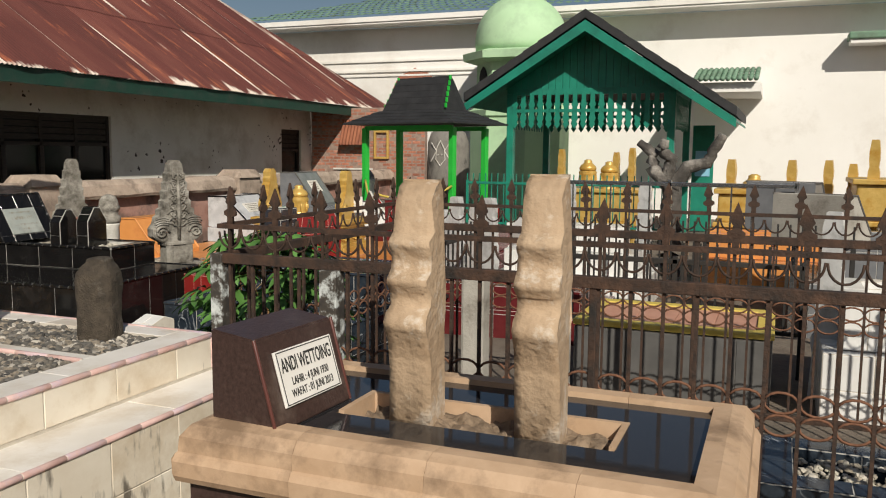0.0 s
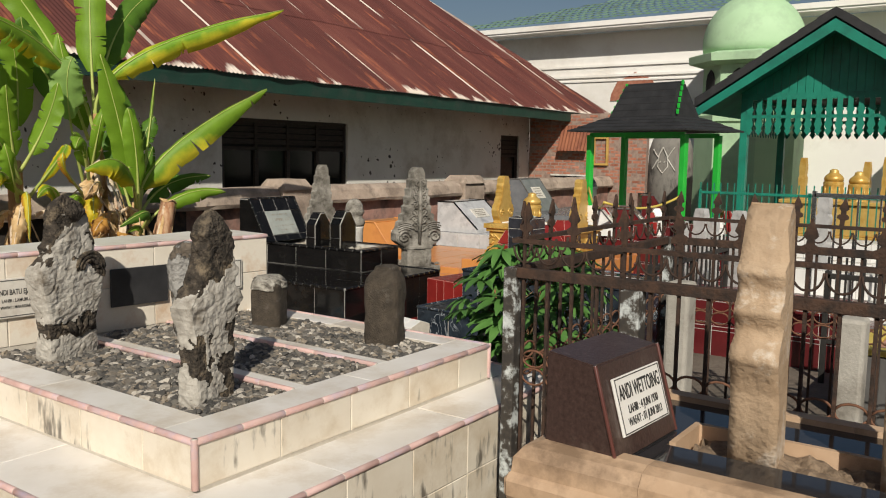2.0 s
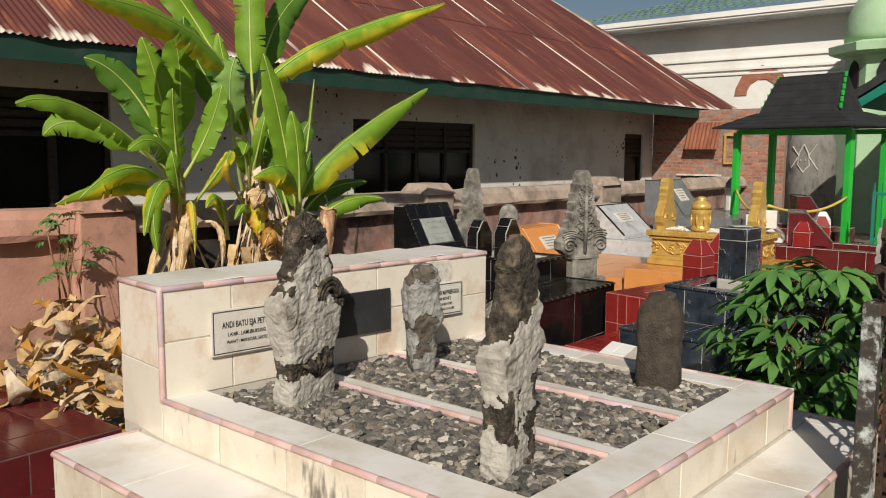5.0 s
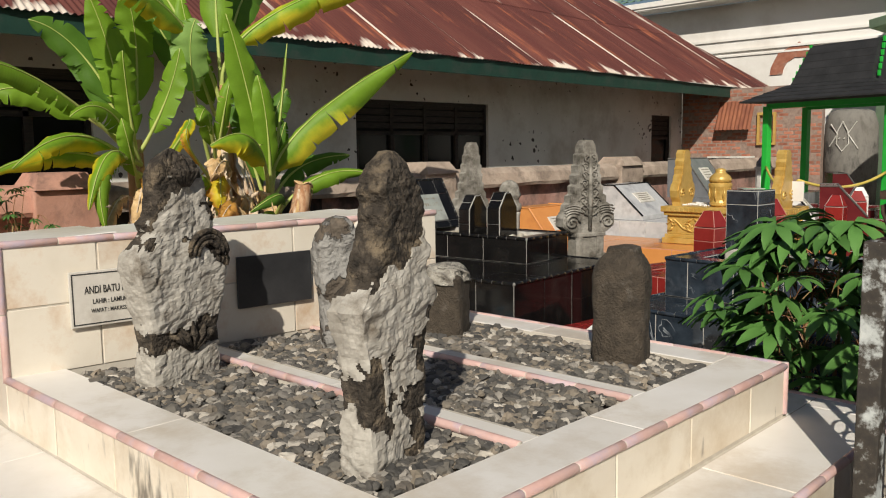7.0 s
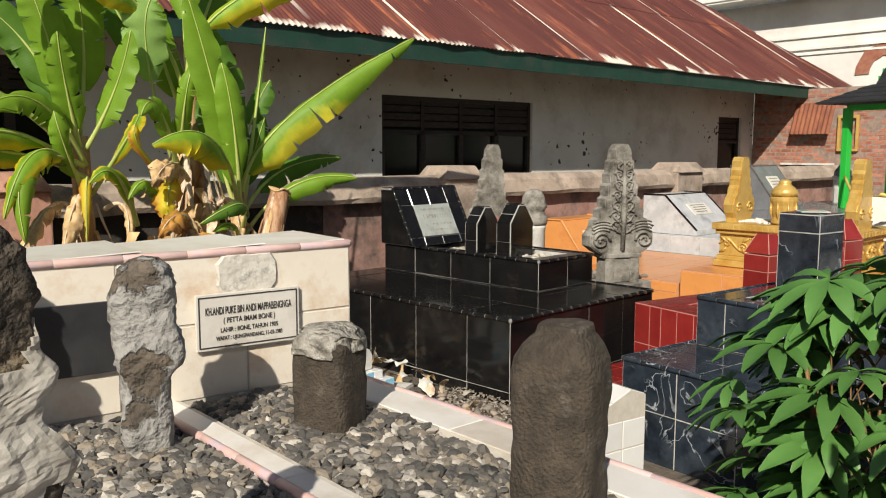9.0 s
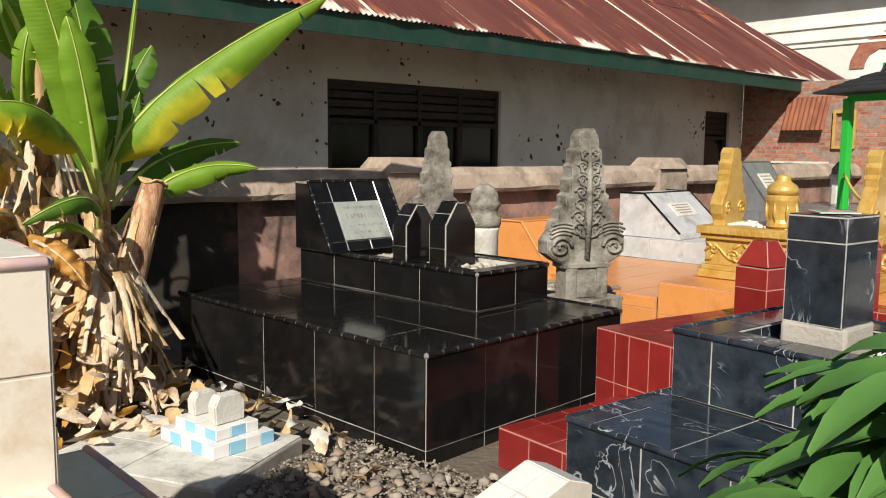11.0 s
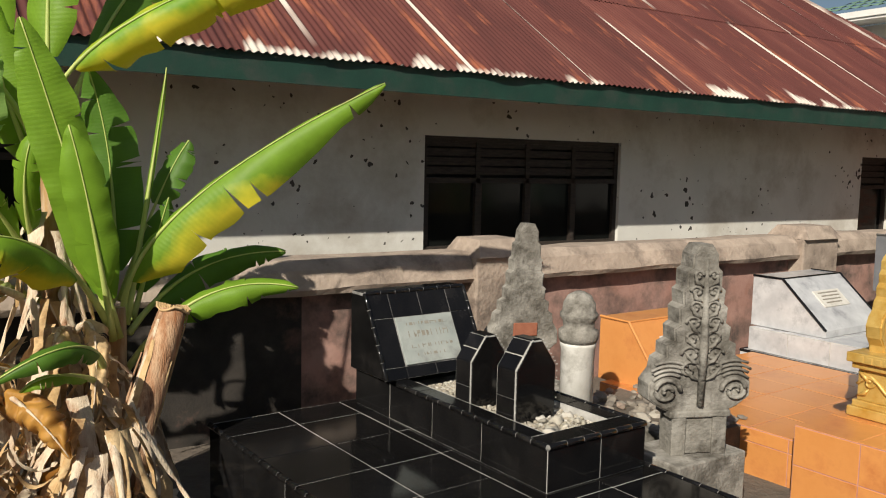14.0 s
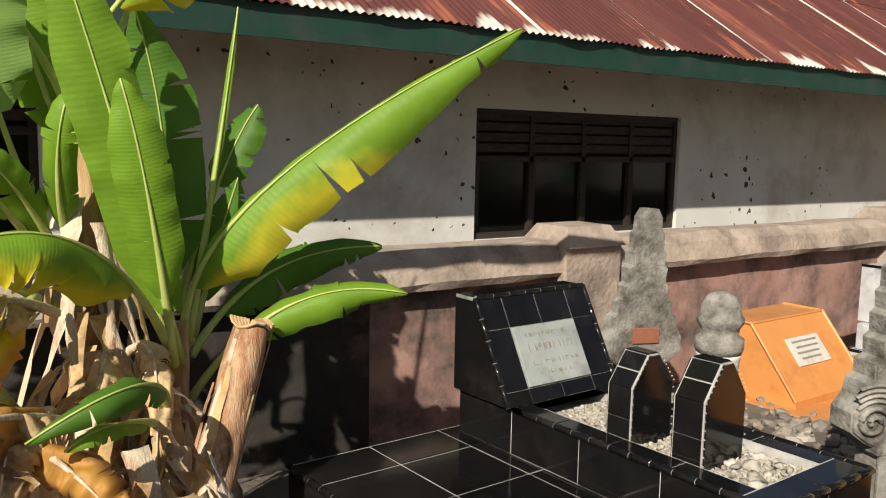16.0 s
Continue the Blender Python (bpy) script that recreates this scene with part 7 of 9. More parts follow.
def banana_leaf(plant, p0, p1, p2, width, material, stalk=0.2, droop=0.35, roll=0.0, ragged=0.03, seed=0, crinkle=0.0, splits=5, face=(-0.35, -0.75, 0.55), right=1.0, left=1.0):
    """A broad leaf with a midrib from p0 by p1 to p2, blade halves hanging by droop, edges wavy and split along the veins."""
    rnd = random.Random(seed * 17 + 3)
    p0, p1, p2 = Vector(p0), Vector(p1) * 2 - (Vector(p0) + Vector(p2)) * 0.5, Vector(p2)
    n, k = 44, 6
    bm = bmesh.new()
    uv = bm.loops.layers.uv.new("UVMap")
    us = {}
    cuts = {sg: {rnd.randint(5, n - 3): rnd.uniform(0.15, 0.75) for c in range(splits)} for sg in (-1, 1)}
    before, after = [], []
    bend = {-1: 0.0, 1: 0.0}
    for i in range(n + 1):
        q = i / n
        s = stalk + (1 - stalk) * q
        p = bez(p0, p1, p2, s)
        d = (bez(p0, p1, p2, min(1, s + 0.02)) - bez(p0, p1, p2, s - 0.02)).normalized()
        side = d.cross(Vector(face))
        side.normalize()
        side = Matrix.Rotation(roll + 0.25 * math.sin(q * 2.6 + seed), 3, d) @ side
        up = side.cross(d).normalized()
        w = width * 0.58 * min(1, (q * 0.97 + 0.03) * 6) ** 0.7 * min(1, (1.008 - q) * 2.6) ** 0.62 * (1 - 0.12 * abs(q - 0.5))

        def vert(u, sg, lift, slip):
            tear = 1 - ragged * max(0, noise.noise(Vector((q * 13 + seed * 7, sg, seed))) + 0.25) * abs(u) ** 3 * 2
            a = (droop + lift) * abs(u) ** 0.8 + 0.3 * droop * noise.noise(Vector((q * 4, sg, seed * 3.3))) - 0.18 * (1 - abs(u))
            ww = w * (right if sg > 0 else left)
            wave = 0.035 * abs(u) ** 1.5 * width * math.sin(q * 30 + seed * 2 + 2.4 * sg + 5 * noise.noise(Vector((q * 3, seed, sg))))
            wave += crinkle * width * noise.noise(Vector((q * 9, u * 2.2, seed)))
            v = bm.verts.new(p + side * (u * ww * tear * math.cos(a)) + up * (-abs(u) * ww * math.sin(a) + wave) + d * (slip + 0.1 * w * abs(u)))
            us[v] = (u, q)
            return v
        ra, rb = [], []
        for j in range(-k, k + 1):
            u = j / k
            sg = 1 if j > 0 else -1
            cut = cuts[sg].get(i)
            if cut is not None and abs(u) > cut:
                gap = 0.05 * width * (abs(u) - cut) / (1 - cut)
                ra.append(vert(u, sg, bend[sg], -gap))
                rb.append(vert(u, sg, bend[sg] + 0.22 * math.sin(i * 5 + seed), gap))
            else:
                v = vert(u, sg, bend[sg] * (abs(u)), 0)
                ra.append(v)
                rb.append(v)
        for sg in (-1, 1):
            if i in cuts[sg]:
                bend[sg] += 0.22 * math.sin(i * 5 + seed)
            bend[sg] *= 0.9
        before.append(ra)
        after.append(rb)
    for a, b in zip(after, before[1:]):
        for j in range(2 * k):
            bm.faces.new((a[j], a[j + 1], b[j + 1], b[j]))
    for f in bm.faces:
        for lp in f.loops:
            lp[uv].uv = us[lp.vert]
    lf = part("leaf", bm, material, plant, smooth=True)
    bm = bmesh.new()
    pts = [bez(p0, p1, p2, i / 20) + Vector(face) * 0.004 for i in range(21)]
    tube(bm, pts, [0.02 * (1 - 0.82 * min(1, i / 12)) for i in range(21)], 7)
    part("midrib", bm, M_PETIOLE if material not in (M_LEAF_OR, M_LEAF_DRY) else M_HUSK, lf, smooth=True)
    return lf


def trunk(plant, pts, r, material=None, name="stem"):
    bm = bmesh.new()
    n = 14
    P = []
    R = []
    for i in range(n + 1):
        q = i / n
        j = q * (len(pts) - 1)
        a = min(int(j), len(pts) - 2)
        P.append(Vector(pts[a]).lerp(Vector(pts[a + 1]), j - a))
        R.append(r * (1.15 - 0.35 * q) * (1 + 0.06 * math.sin(q * 23)))
    tube(bm, P, R, 12)
    return part(name, bm, material or M_TRUNK, plant, smooth=True)


def husks(plant, c, h, count, seed, r=0.12, length=0.5):
    """Dry leaf sheaths hanging round a stem."""
    rnd = random.Random(seed)
    for i in range(count):
        a = rnd.uniform(0, 6.28)
        z = rnd.uniform(0.35, 1.0) * h
        ln = length * rnd.uniform(0.6, 1.3)
        o = Vector((math.cos(a), math.sin(a), 0))
        p0 = Vector(c) + o * r * 0.5 + Vector((0, 0, z))
        p1 = p0 + o * rnd.uniform(0.05, 0.16) + Vector((0, 0, -ln * 0.35))
        p2 = p0 + o * rnd.uniform(0.02, 0.22) + Vector((rnd.uniform(-0.08, 0.08), rnd.uniform(-0.08, 0.08), -ln))
        p2.z = max(p2.z, 0.03)
        bm = bmesh.new()
        prev = None
        w = rnd.uniform(0.015, 0.05)
        side = o.cross(Vector((0, 0, 1))).normalized()
        for k in range(9):
            s = k / 8
            p = bez(p0, p1, p2, s)
            ww = w * (1 - 0.5 * s) * (1 + 0.4 * noise.noise(Vector((s * 6, i, seed))))
            tw = Matrix.Rotation(1.5 * s * rnd.uniform(-1, 1), 3, "Z")
            cur = [bm.verts.new(p + (tw @ side) * ww * u + o * 0.012 * (1 - u * u)) for u in (-1, -0.3, 0.4, 1)]
            if prev:
                for q in range(3):
                    bm.faces.new((prev[q], prev[q + 1], cur[q + 1], cur[q]))
            prev = cur
        part("dry_sheath", bm, rnd.choice((M_HUSK, M_HUSK, M_LEAF_DRY)), plant, smooth=True)


pa = thing("banana_plant", "banana plant with broad green leaves and a few yellowing ones", "banana plant", "banana clump")
trunk(pa, [(2.25, 5.35, 0.0), (2.2, 5.33, 0.8), (2.18, 5.3, 1.6)], 0.075)
for i, (a, b, c, w, mt, dr) in enumerate((
        ((2.13, 5.3, 1.5), (1.31, 5.0, 2.03), (0.65, 4.75, 2.06), 0.22, M_LEAF, 0.6), ((2.15, 5.35, 1.55), (1.49, 5.4, 1.95), (1.15, 5.5, 1.86), 0.22, M_LEAF, 0.5),
        ((2.2, 5.4, 1.55), (1.95, 5.5, 2.15), (1.75, 5.6, 2.4), 0.23, M_LEAF_D, 0.35), ((2.17, 5.3, 1.5), (1.99, 5.2, 2.2), (1.84, 5.2, 2.66), 0.23, M_LEAF, 0.3),
        ((2.13, 5.25, 1.4), (1.56, 4.9, 1.62), (1.08, 4.8, 1.4), 0.2, M_LEAF_Y, 1.0), ((2.2, 5.2, 1.3), (1.56, 5.0, 1.5), (0.95, 4.9, 1.36), 0.18, M_LEAF_Y, 1.0),
        ((2.15, 5.15, 1.4), (1.72, 4.85, 1.42), (1.66, 4.75, 0.95), 0.2, M_LEAF, 0.8), ((2.2, 5.35, 1.6), (2.24, 5.3, 2.3), (2.12, 5.2, 2.75), 0.26, M_LEAF, 0.25),
        ((2.2, 5.35, 1.6), (1.9, 5.5, 2.25), (1.55, 5.6, 2.5), 0.24, M_LEAF_D, 0.4), ((2.2, 5.25, 1.5), (2.36, 5.1, 1.9), (2.45, 5.0, 2.3), 0.2, M_LEAF, 0.3),
        ((2.2, 5.25, 1.4), (1.85, 5.0, 1.8), (1.5, 4.85, 1.75), 0.2, M_LEAF, 0.6), ((2.2, 5.3, 1.45), (2.05, 5.1, 1.9), (1.98, 5.0, 2.25), 0.18, M_LEAF, 0.35),
        ((2.15, 5.2, 1.3), (1.8, 4.9, 1.5), (1.55, 4.75, 1.1), 0.18, M_LEAF_Y, 0.8), ((2.2, 5.3, 1.2), (2.0, 5.0, 1.5), (1.92, 4.95, 1.75), 0.14, M_LEAF, 0.6),
        ((2.25, 5.3, 1.2), (2.4, 4.95, 1.62), (2.44, 4.9, 1.75), 0.1, M_LEAF_Y, 0.5), ((2.2, 5.2, 1.2), (2.1, 4.95, 1.3), (2.05, 4.85, 0.9), 0.1, M_LEAF_YY, 0.9))):
    banana_leaf(pa, a, b, c, w, mt, droop=dr, seed=i + 1)
for i, (a, b, c, w) in enumerate((((2.2, 5.2, 1.2), (2.0, 4.9, 1.15), (1.85, 4.8, 0.7), 0.22), ((2.3, 5.2, 1.1), (2.35, 4.95, 1.1), (2.3, 4.85, 0.75), 0.12), ((2.1, 5.2, 1.1), (1.8, 4.9, 1.1), (1.5, 4.7, 0.6), 0.2))):
    banana_leaf(pa, a, b, c, w * 0.7, M_LEAF_DRY, droop=0.9, seed=i + 81, crinkle=0.25, ragged=0.2)
husks(pa, (2.22, 5.33, 0), 1.3, 30, 3)

pb = thing("banana_plant", "tall banana plant with brown dry sheaths and yellow-edged leaves", "banana plant", "banana clump")
trunk(pb, [(2.9, 5.3, 0.0), (2.92, 5.15, 1.2), (2.95, 5.2, 2.05)], 0.06)
for i, (a, b, c, w, mt, dr, st) in enumerate((
        ((2.93, 5.2, 1.8), (2.32, 5.0, 2.62), (0.95, 4.5, 2.8), 0.3, M_LEAF_Y, 0.6, 0.36), ((2.96, 5.2, 1.95), (3.25, 5.0, 2.6), (4.6, 4.35, 3.2), 0.34, M_LEAF_H, 1.3, 0.34),
        ((2.94, 5.22, 2.0), (2.97, 5.3, 2.9), (3.05, 5.38, 3.75), 0.26, M_LEAF, 0.3, 0.25), ((2.98, 5.25, 2.0), (3.48, 5.6, 2.95), (4.15, 5.7, 3.5), 0.3, M_LEAF_D, 0.4, 0.25),
        ((2.9, 5.35, 1.3), (2.6, 5.1, 2.12), (2.63, 5.05, 2.55), 0.27, M_LEAF_P, 0.25, 0.4), ((2.9, 5.3, 1.35), (2.79, 4.95, 1.82), (2.88, 4.95, 2.15), 0.12, M_LEAF, 0.5, 0.2),
        ((2.85, 5.2, 1.3), (2.5, 4.7, 1.77), (2.3, 4.5, 1.72), 0.15, M_LEAF, 0.6, 0.3), ((2.85, 5.2, 1.4), (2.66, 5.0, 1.72), (2.52, 4.9, 1.85), 0.14, M_LEAF, 0.5, 0.2),
        ((2.9, 5.3, 1.9), (2.5, 5.4, 2.5), (2.35, 5.4, 2.9), 0.24, M_LEAF_D, 0.3, 0.15), ((2.92, 5.3, 1.8), (2.75, 5.3, 2.3), (2.7, 5.4, 2.8), 0.22, M_LEAF, 0.3, 0.1),
        ((2.95, 5.25, 1.95), (2.6, 5.7, 3.0), (2.2, 5.9, 3.5), 0.28, M_LEAF, 0.3, 0.25), ((2.9, 5.3, 1.2), (2.48, 4.95, 1.5), (2.42, 4.9, 1.68), 0.09, M_LEAF_YY, 0.4, 0.3))):
    banana_leaf(pb, a, b, c, w, mt, stalk=st, droop=dr, seed=i + 21)
# withered leaves hanging from the stem
for i, (a, b, c, w, mt, cr) in enumerate((
        ((2.7, 4.9, 1.35), (2.48, 4.55, 1.24), (2.45, 4.5, 1.02), 0.2, M_LEAF_YY, 0.12), ((2.75, 4.85, 1.3), (2.48, 4.5, 1.42), (2.32, 4.42, 1.28), 0.2, M_LEAF_DRY, 0.3), ((2.75, 4.7, 0.95), (2.46, 4.36, 1.1), (2.28, 4.25, 0.98), 0.2, M_LEAF_OR, 0.25),
        ((2.6, 4.6, 0.95), (2.71, 4.32, 0.9), (2.85, 4.24, 0.7), 0.2, M_LEAF_OR, 0.25), ((2.6, 4.8, 1.0), (2.36, 4.55, 1.3), (2.2, 4.5, 1.2), 0.13, M_LEAF, 0.03), ((2.7, 4.7, 1.0), (2.55, 4.45, 1.0), (2.5, 4.35, 0.72), 0.2, M_LEAF_DRY, 0.35),
        ((2.95, 5.0, 1.1), (2.86, 4.75, 1.05), (2.8, 4.7, 0.7), 0.16, M_LEAF_DRY, 0.35), ((2.4, 4.9, 1.0), (2.2, 4.7, 1.35), (2.0, 4.6, 1.3), 0.13, M_LEAF_Y, 0.03), ((3.0, 4.95, 1.1), (3.05, 4.75, 1.1), (3.0, 4.6, 0.7), 0.15, M_LEAF_DRY, 0.35))):
    banana_leaf(pb, a, b, c, w, mt, stalk=0.1, droop=0.8, seed=i + 91, crinkle=cr, ragged=0.2)
husks(pb, (2.92, 5.15, 0), 1.8, 60, 7, r=0.12)
husks(pb, (2.9, 4.75, 0), 1.15, 45, 8, r=0.35, length=0.4)
husks(pb, (2.45, 4.75, 0), 1.0, 30, 9, r=0.4, length=0.35)
husks(pb, (3.0, 4.5, 0), 0.85, 80, 10, r=0.3, length=0.45)

pc = thing("banana_plant", "young banana plant with one long arching green leaf", "banana plant", "banana clump")
trunk(pc, [(3.2, 5.0, 0.0), (3.2, 4.98, 0.6), (3.2, 4.97, 1.2)], 0.05)
for i, (a, b, c, w, mt, dr, st) in enumerate((
        ((3.24, 5.0, 1.1), (3.5, 4.85, 1.7), (4.44, 4.44, 2.37), 0.33, M_LEAF_HALF, 0.7, 0.2), ((3.24, 5.0, 0.85), (3.6, 4.85, 1.24), (4.05, 4.65, 1.29), 0.2, M_LEAF, 0.8, 0.3),
        ((3.26, 5.0, 1.05), (3.65, 5.1, 1.35), (4.1, 4.95, 1.45), 0.2, M_LEAF_D, 0.7, 0.2),
        ((3.2, 4.92, 1.05), (2.96, 4.85, 1.95), (2.78, 4.85, 2.58), 0.23, M_LEAF, 0.18, 0.1), ((3.16, 4.88, 1.05), (3.04, 4.72, 1.68), (2.95, 4.7, 2.1), 0.18, M_LEAF, 0.3, 0.2),
        ((3.2, 5.1, 1.2), (3.23, 5.2, 1.85), (3.13, 5.2, 2.4), 0.27, M_LEAF_D, 0.2, 0.12), ((3.25, 5.15, 1.2), (3.5, 5.3, 1.75), (3.67, 5.3, 2.06), 0.18, M_LEAF_D, 0.4, 0.45),
        ((3.15, 4.9, 1.1), (2.76, 4.5, 1.58), (2.33, 4.42, 1.54), 0.3, M_LEAF_Y, 1.3, 0.25), ((3.1, 4.8, 0.9), (2.9, 4.35, 1.15), (2.57, 4.3, 1.04), 0.13, M_LEAF_D, 0.8, 0.25),
        ((3.1, 4.8, 0.85), (2.84, 4.4, 1.02), (2.68, 4.35, 0.98), 0.08, M_LEAF, 0.6, 0.2), ((3.25, 5.0, 1.1), (3.4, 5.0, 1.96), (3.47, 5.0, 2.42), 0.026, M_LEAF, 0.2, 0.2),
        ((3.3, 5.1, 1.1), (3.42, 5.15, 1.45), (3.5, 5.1, 1.75), 0.15, M_LEAF_D, 0.4, 0.2), ((3.2, 5.0, 1.0), (3.05, 5.05, 1.6), (3.0, 5.1, 1.95), 0.17, M_LEAF_D, 0.3, 0.2))):
    banana_leaf(pc, a, b, c, w, mt, stalk=st, droop=dr, seed=i + 41, ragged=0.03, splits=4 if i not in (3, 4) else 1, right=1.15 if i == 0 else 1.0, left=0.32 if i == 0 else 1.0, face=(0, -0.3, 1) if i == 7 else (-0.35, -0.75, 0.55))
husks(pc, (3.15, 4.95, 0), 1.0, 40, 13, r=0.16, length=0.6)

M_STUMP = shade("peeling_stump", [(0.34, 0.14, 0.055), (0.62, 0.42, 0.26)], 7, 0.9, bump=0.6, bump_scale=40, stretch=(4, 4, 0.6), stain=(0.16, 0.07, 0.035), stain_scale=5)
st = thing("cut_banana_stump", "leaning cut banana stump with peeling dry husk", "stump")
trunk(st, [(2.95, 4.5, -0.02), (3.2, 4.66, 0.6), (3.42, 4.76, 1.2)], 0.088, M_STUMP)
bm = bmesh.new()
tube(bm, [(3.425 + (0.085 - 0.0009 * i) * math.cos(0.45 * i), 4.762 + (0.085 - 0.0009 * i) * math.sin(0.45 * i), 1.21 + 0.016 * math.sin(i * 1.35) - 0.22 * (0.085 - 0.0009 * i) * math.cos(0.45 * i)) for i in range(84)], 0.0065, 5)
part("cut_spiral", bm, M_LEAF_DRY, st, "frayed brown layered cut end")
husks(st, (3.2, 4.66, 0), 0.75, 20, 17, r=0.12, length=0.6)
rnd = random.Random(23)
for i in range(16):
    a = 0.39 * i + rnd.uniform(-0.15, 0.15)
    lo, hi = rnd.uniform(0.0, 0.35), rnd.uniform(0.6, 1.02)
    o = Vector((math.cos(a), math.sin(a), 0))
    side = Vector((-o.y, o.x, 0))
    w = rnd.uniform(0.012, 0.03)
    flare = rnd.uniform(0.0, 0.05)
    bm = bmesh.new()
    prev = None
    for k in range(11):
        q = lo + (hi - lo) * k / 10
        c = bez(Vector((2.95, 4.5, -0.02)), Vector((3.2, 4.675, 0.6)), Vector((3.42, 4.76, 1.2)), q)
        r = 0.088 * (1.15 - 0.35 * q) + 0.008 + flare * max(0, 0.25 - k / 10) * 4 + 0.01 * noise.noise(Vector((q * 7, i, 2)))
        ww = w * (1 - 0.6 * abs(k / 5 - 1) ** 3) * (1 + 0.35 * noise.noise(Vector((q * 11, i, 9))))
        cur = [bm.verts.new(c + o * (r + 0.006 * (1 - abs(u))) + side * ww * u) for u in (-1, -0.3, 0.3, 1)]
        if prev:
            for j in range(3):
                bm.faces.new((prev[j], prev[j + 1], cur[j + 1], cur[j]))
        prev = cur
    part("peeling_strip", bm, rnd.choice((M_HUSK, M_STUMP, M_LEAF_DRY)), st, smooth=True)


# ---- fallen leaves and litter ----
def litter(label, cx, cy, sx, sy, hgt, count, seed, mats, size=0.22):
    rnd = random.Random(seed)
    t = thing("leaf_heap", label, "leaf litter")
    for i in range(count):
        x, y = cx + rnd.gauss(0, sx), cy + rnd.gauss(0, sy)
        d = math.exp(-((x - cx) / (1.6 * sx)) ** 2 - ((y - cy) / (1.6 * sy)) ** 2)
        z = rnd.uniform(0.02, 1) * hgt * d + 0.01
        ln, w = size * rnd.uniform(0.5, 1.6), size * rnd.uniform(0.12, 0.35)
        bm = bmesh.new()
        prev = None
        curl = rnd.uniform(-1.6, 1.6)
        for k in range(8):
            s = k / 7 - 0.5
            ww = w * (math.sin(math.pi * (k + 0.6) / 8.2)) * (1 + 0.4 * noise.noise(Vector((k * 0.9, i, seed))))
            cur = [bm.verts.new((s * ln, ww * u, curl * (s * s) * ln + 0.5 * w * abs(u) * math.sin(i + k * 0.8))) for u in (-1, -0.4, 0.3, 1)]
            if prev:
                for q in range(3):
                    bm.faces.new((prev[q], prev[q + 1], cur[q + 1], cur[q]))
            prev = cur
        ob = part("dry_leaf", bm, rnd.choice(mats), t, smooth=True)
        ob.matrix_basis = Matrix.Translation((x, y, z)) @ Euler((rnd.uniform(-0.8, 0.8), rnd.uniform(-0.8, 0.8), rnd.uniform(0, 6.3))).to_matrix().to_4x4()
    return t


litter("heap of dry brown and yellow banana leaves", 0.45, 3.75, 0.33, 0.45, 0.9, 300, 5, (M_LEAF_DRY, M_LEAF_DRY, M_LEAF_OR, M_HUSK), 0.19)
litter("dry fallen banana leaves under the plants", 2.7, 4.65, 0.45, 0.35, 0.7, 150, 6, (M_LEAF_DRY, M_HUSK, M_HUSK, M_LEAF_OR), 0.2)
litter("heap of sunlit tan and orange withered leaves by the stump", 2.62, 4.22, 0.3, 0.2, 0.8, 70, 16, (M_LEAF_DRY, M_HUSK, M_HUSK, M_LEAF_OR), 0.15)
litter("scattered dry leaves and scraps on the ground", 3.35, 3.75, 0.3, 0.5, 0.12, 60, 9, (M_LEAF_DRY, M_HUSK, M_WHITEWASH), 0.14)
ob = block("plastic_packet", M_LBLUE, None, 0.0, 0.0, 0, 0.09, 0.06, 0.02, 0.004)
ob.matrix_basis = pose(0.62, 3.1, 0.38, 60, 15, 40)
tagged(ob, "crumpled light blue plastic packet lying on dry leaves", "packet")


# ---- cassava shrub ----
M_CASSAVA = shade("cassava_leaf", [(0.06, 0.155, 0.032), (0.1, 0.225, 0.052)], 6, 0.45, bump=0.1, bump_scale=30, per_object=0.2)
M_CASSTALK = shade("cassava_stalk", [(0.2, 0.16, 0.05), (0.3, 0.1, 0.06)], 6, 0.6, bump=0.1)


def palm_leaf_mesh(seed):
    """A hand-shaped leaf of seven narrow lobes."""
    bm = bmesh.new()
    for k in range(7):
        a = (k - 3) * 0.62
        ln = 0.19 - 0.02 * abs(k - 3)
        d = Vector((math.cos(a), math.sin(a), 0))
        s = Vector((-d.y, d.x, 0))
        prev = None
        for i in range(6):
            q = i / 5
            w = 0.025 * math.sin(math.pi * (0.06 + 0.9 * q) ** 1.25) + 0.001
            p = d * ln * q + Vector((0, 0, 0.02 * math.sin(q * 2.2) - 0.06 * q * q + 0.008 * math.sin(k * 2 + seed)))
            cur = [bm.verts.new(p - s * w + Vector((0, 0, 0.007))), bm.verts.new(p), bm.verts.new(p + s * w + Vector((0, 0, 0.007)))]
            if prev:
                for j in range(2):
                    bm.faces.new((prev[j], prev[j + 1], cur[j + 1], cur[j]))
            prev = cur
    me = bpy.data.meshes.new("leaf")
    bm.to_mesh(me)
    bm.free()
    for p in me.polygons:
        p.use_smooth = True
    me.materials.append(M_CASSAVA)
    return me


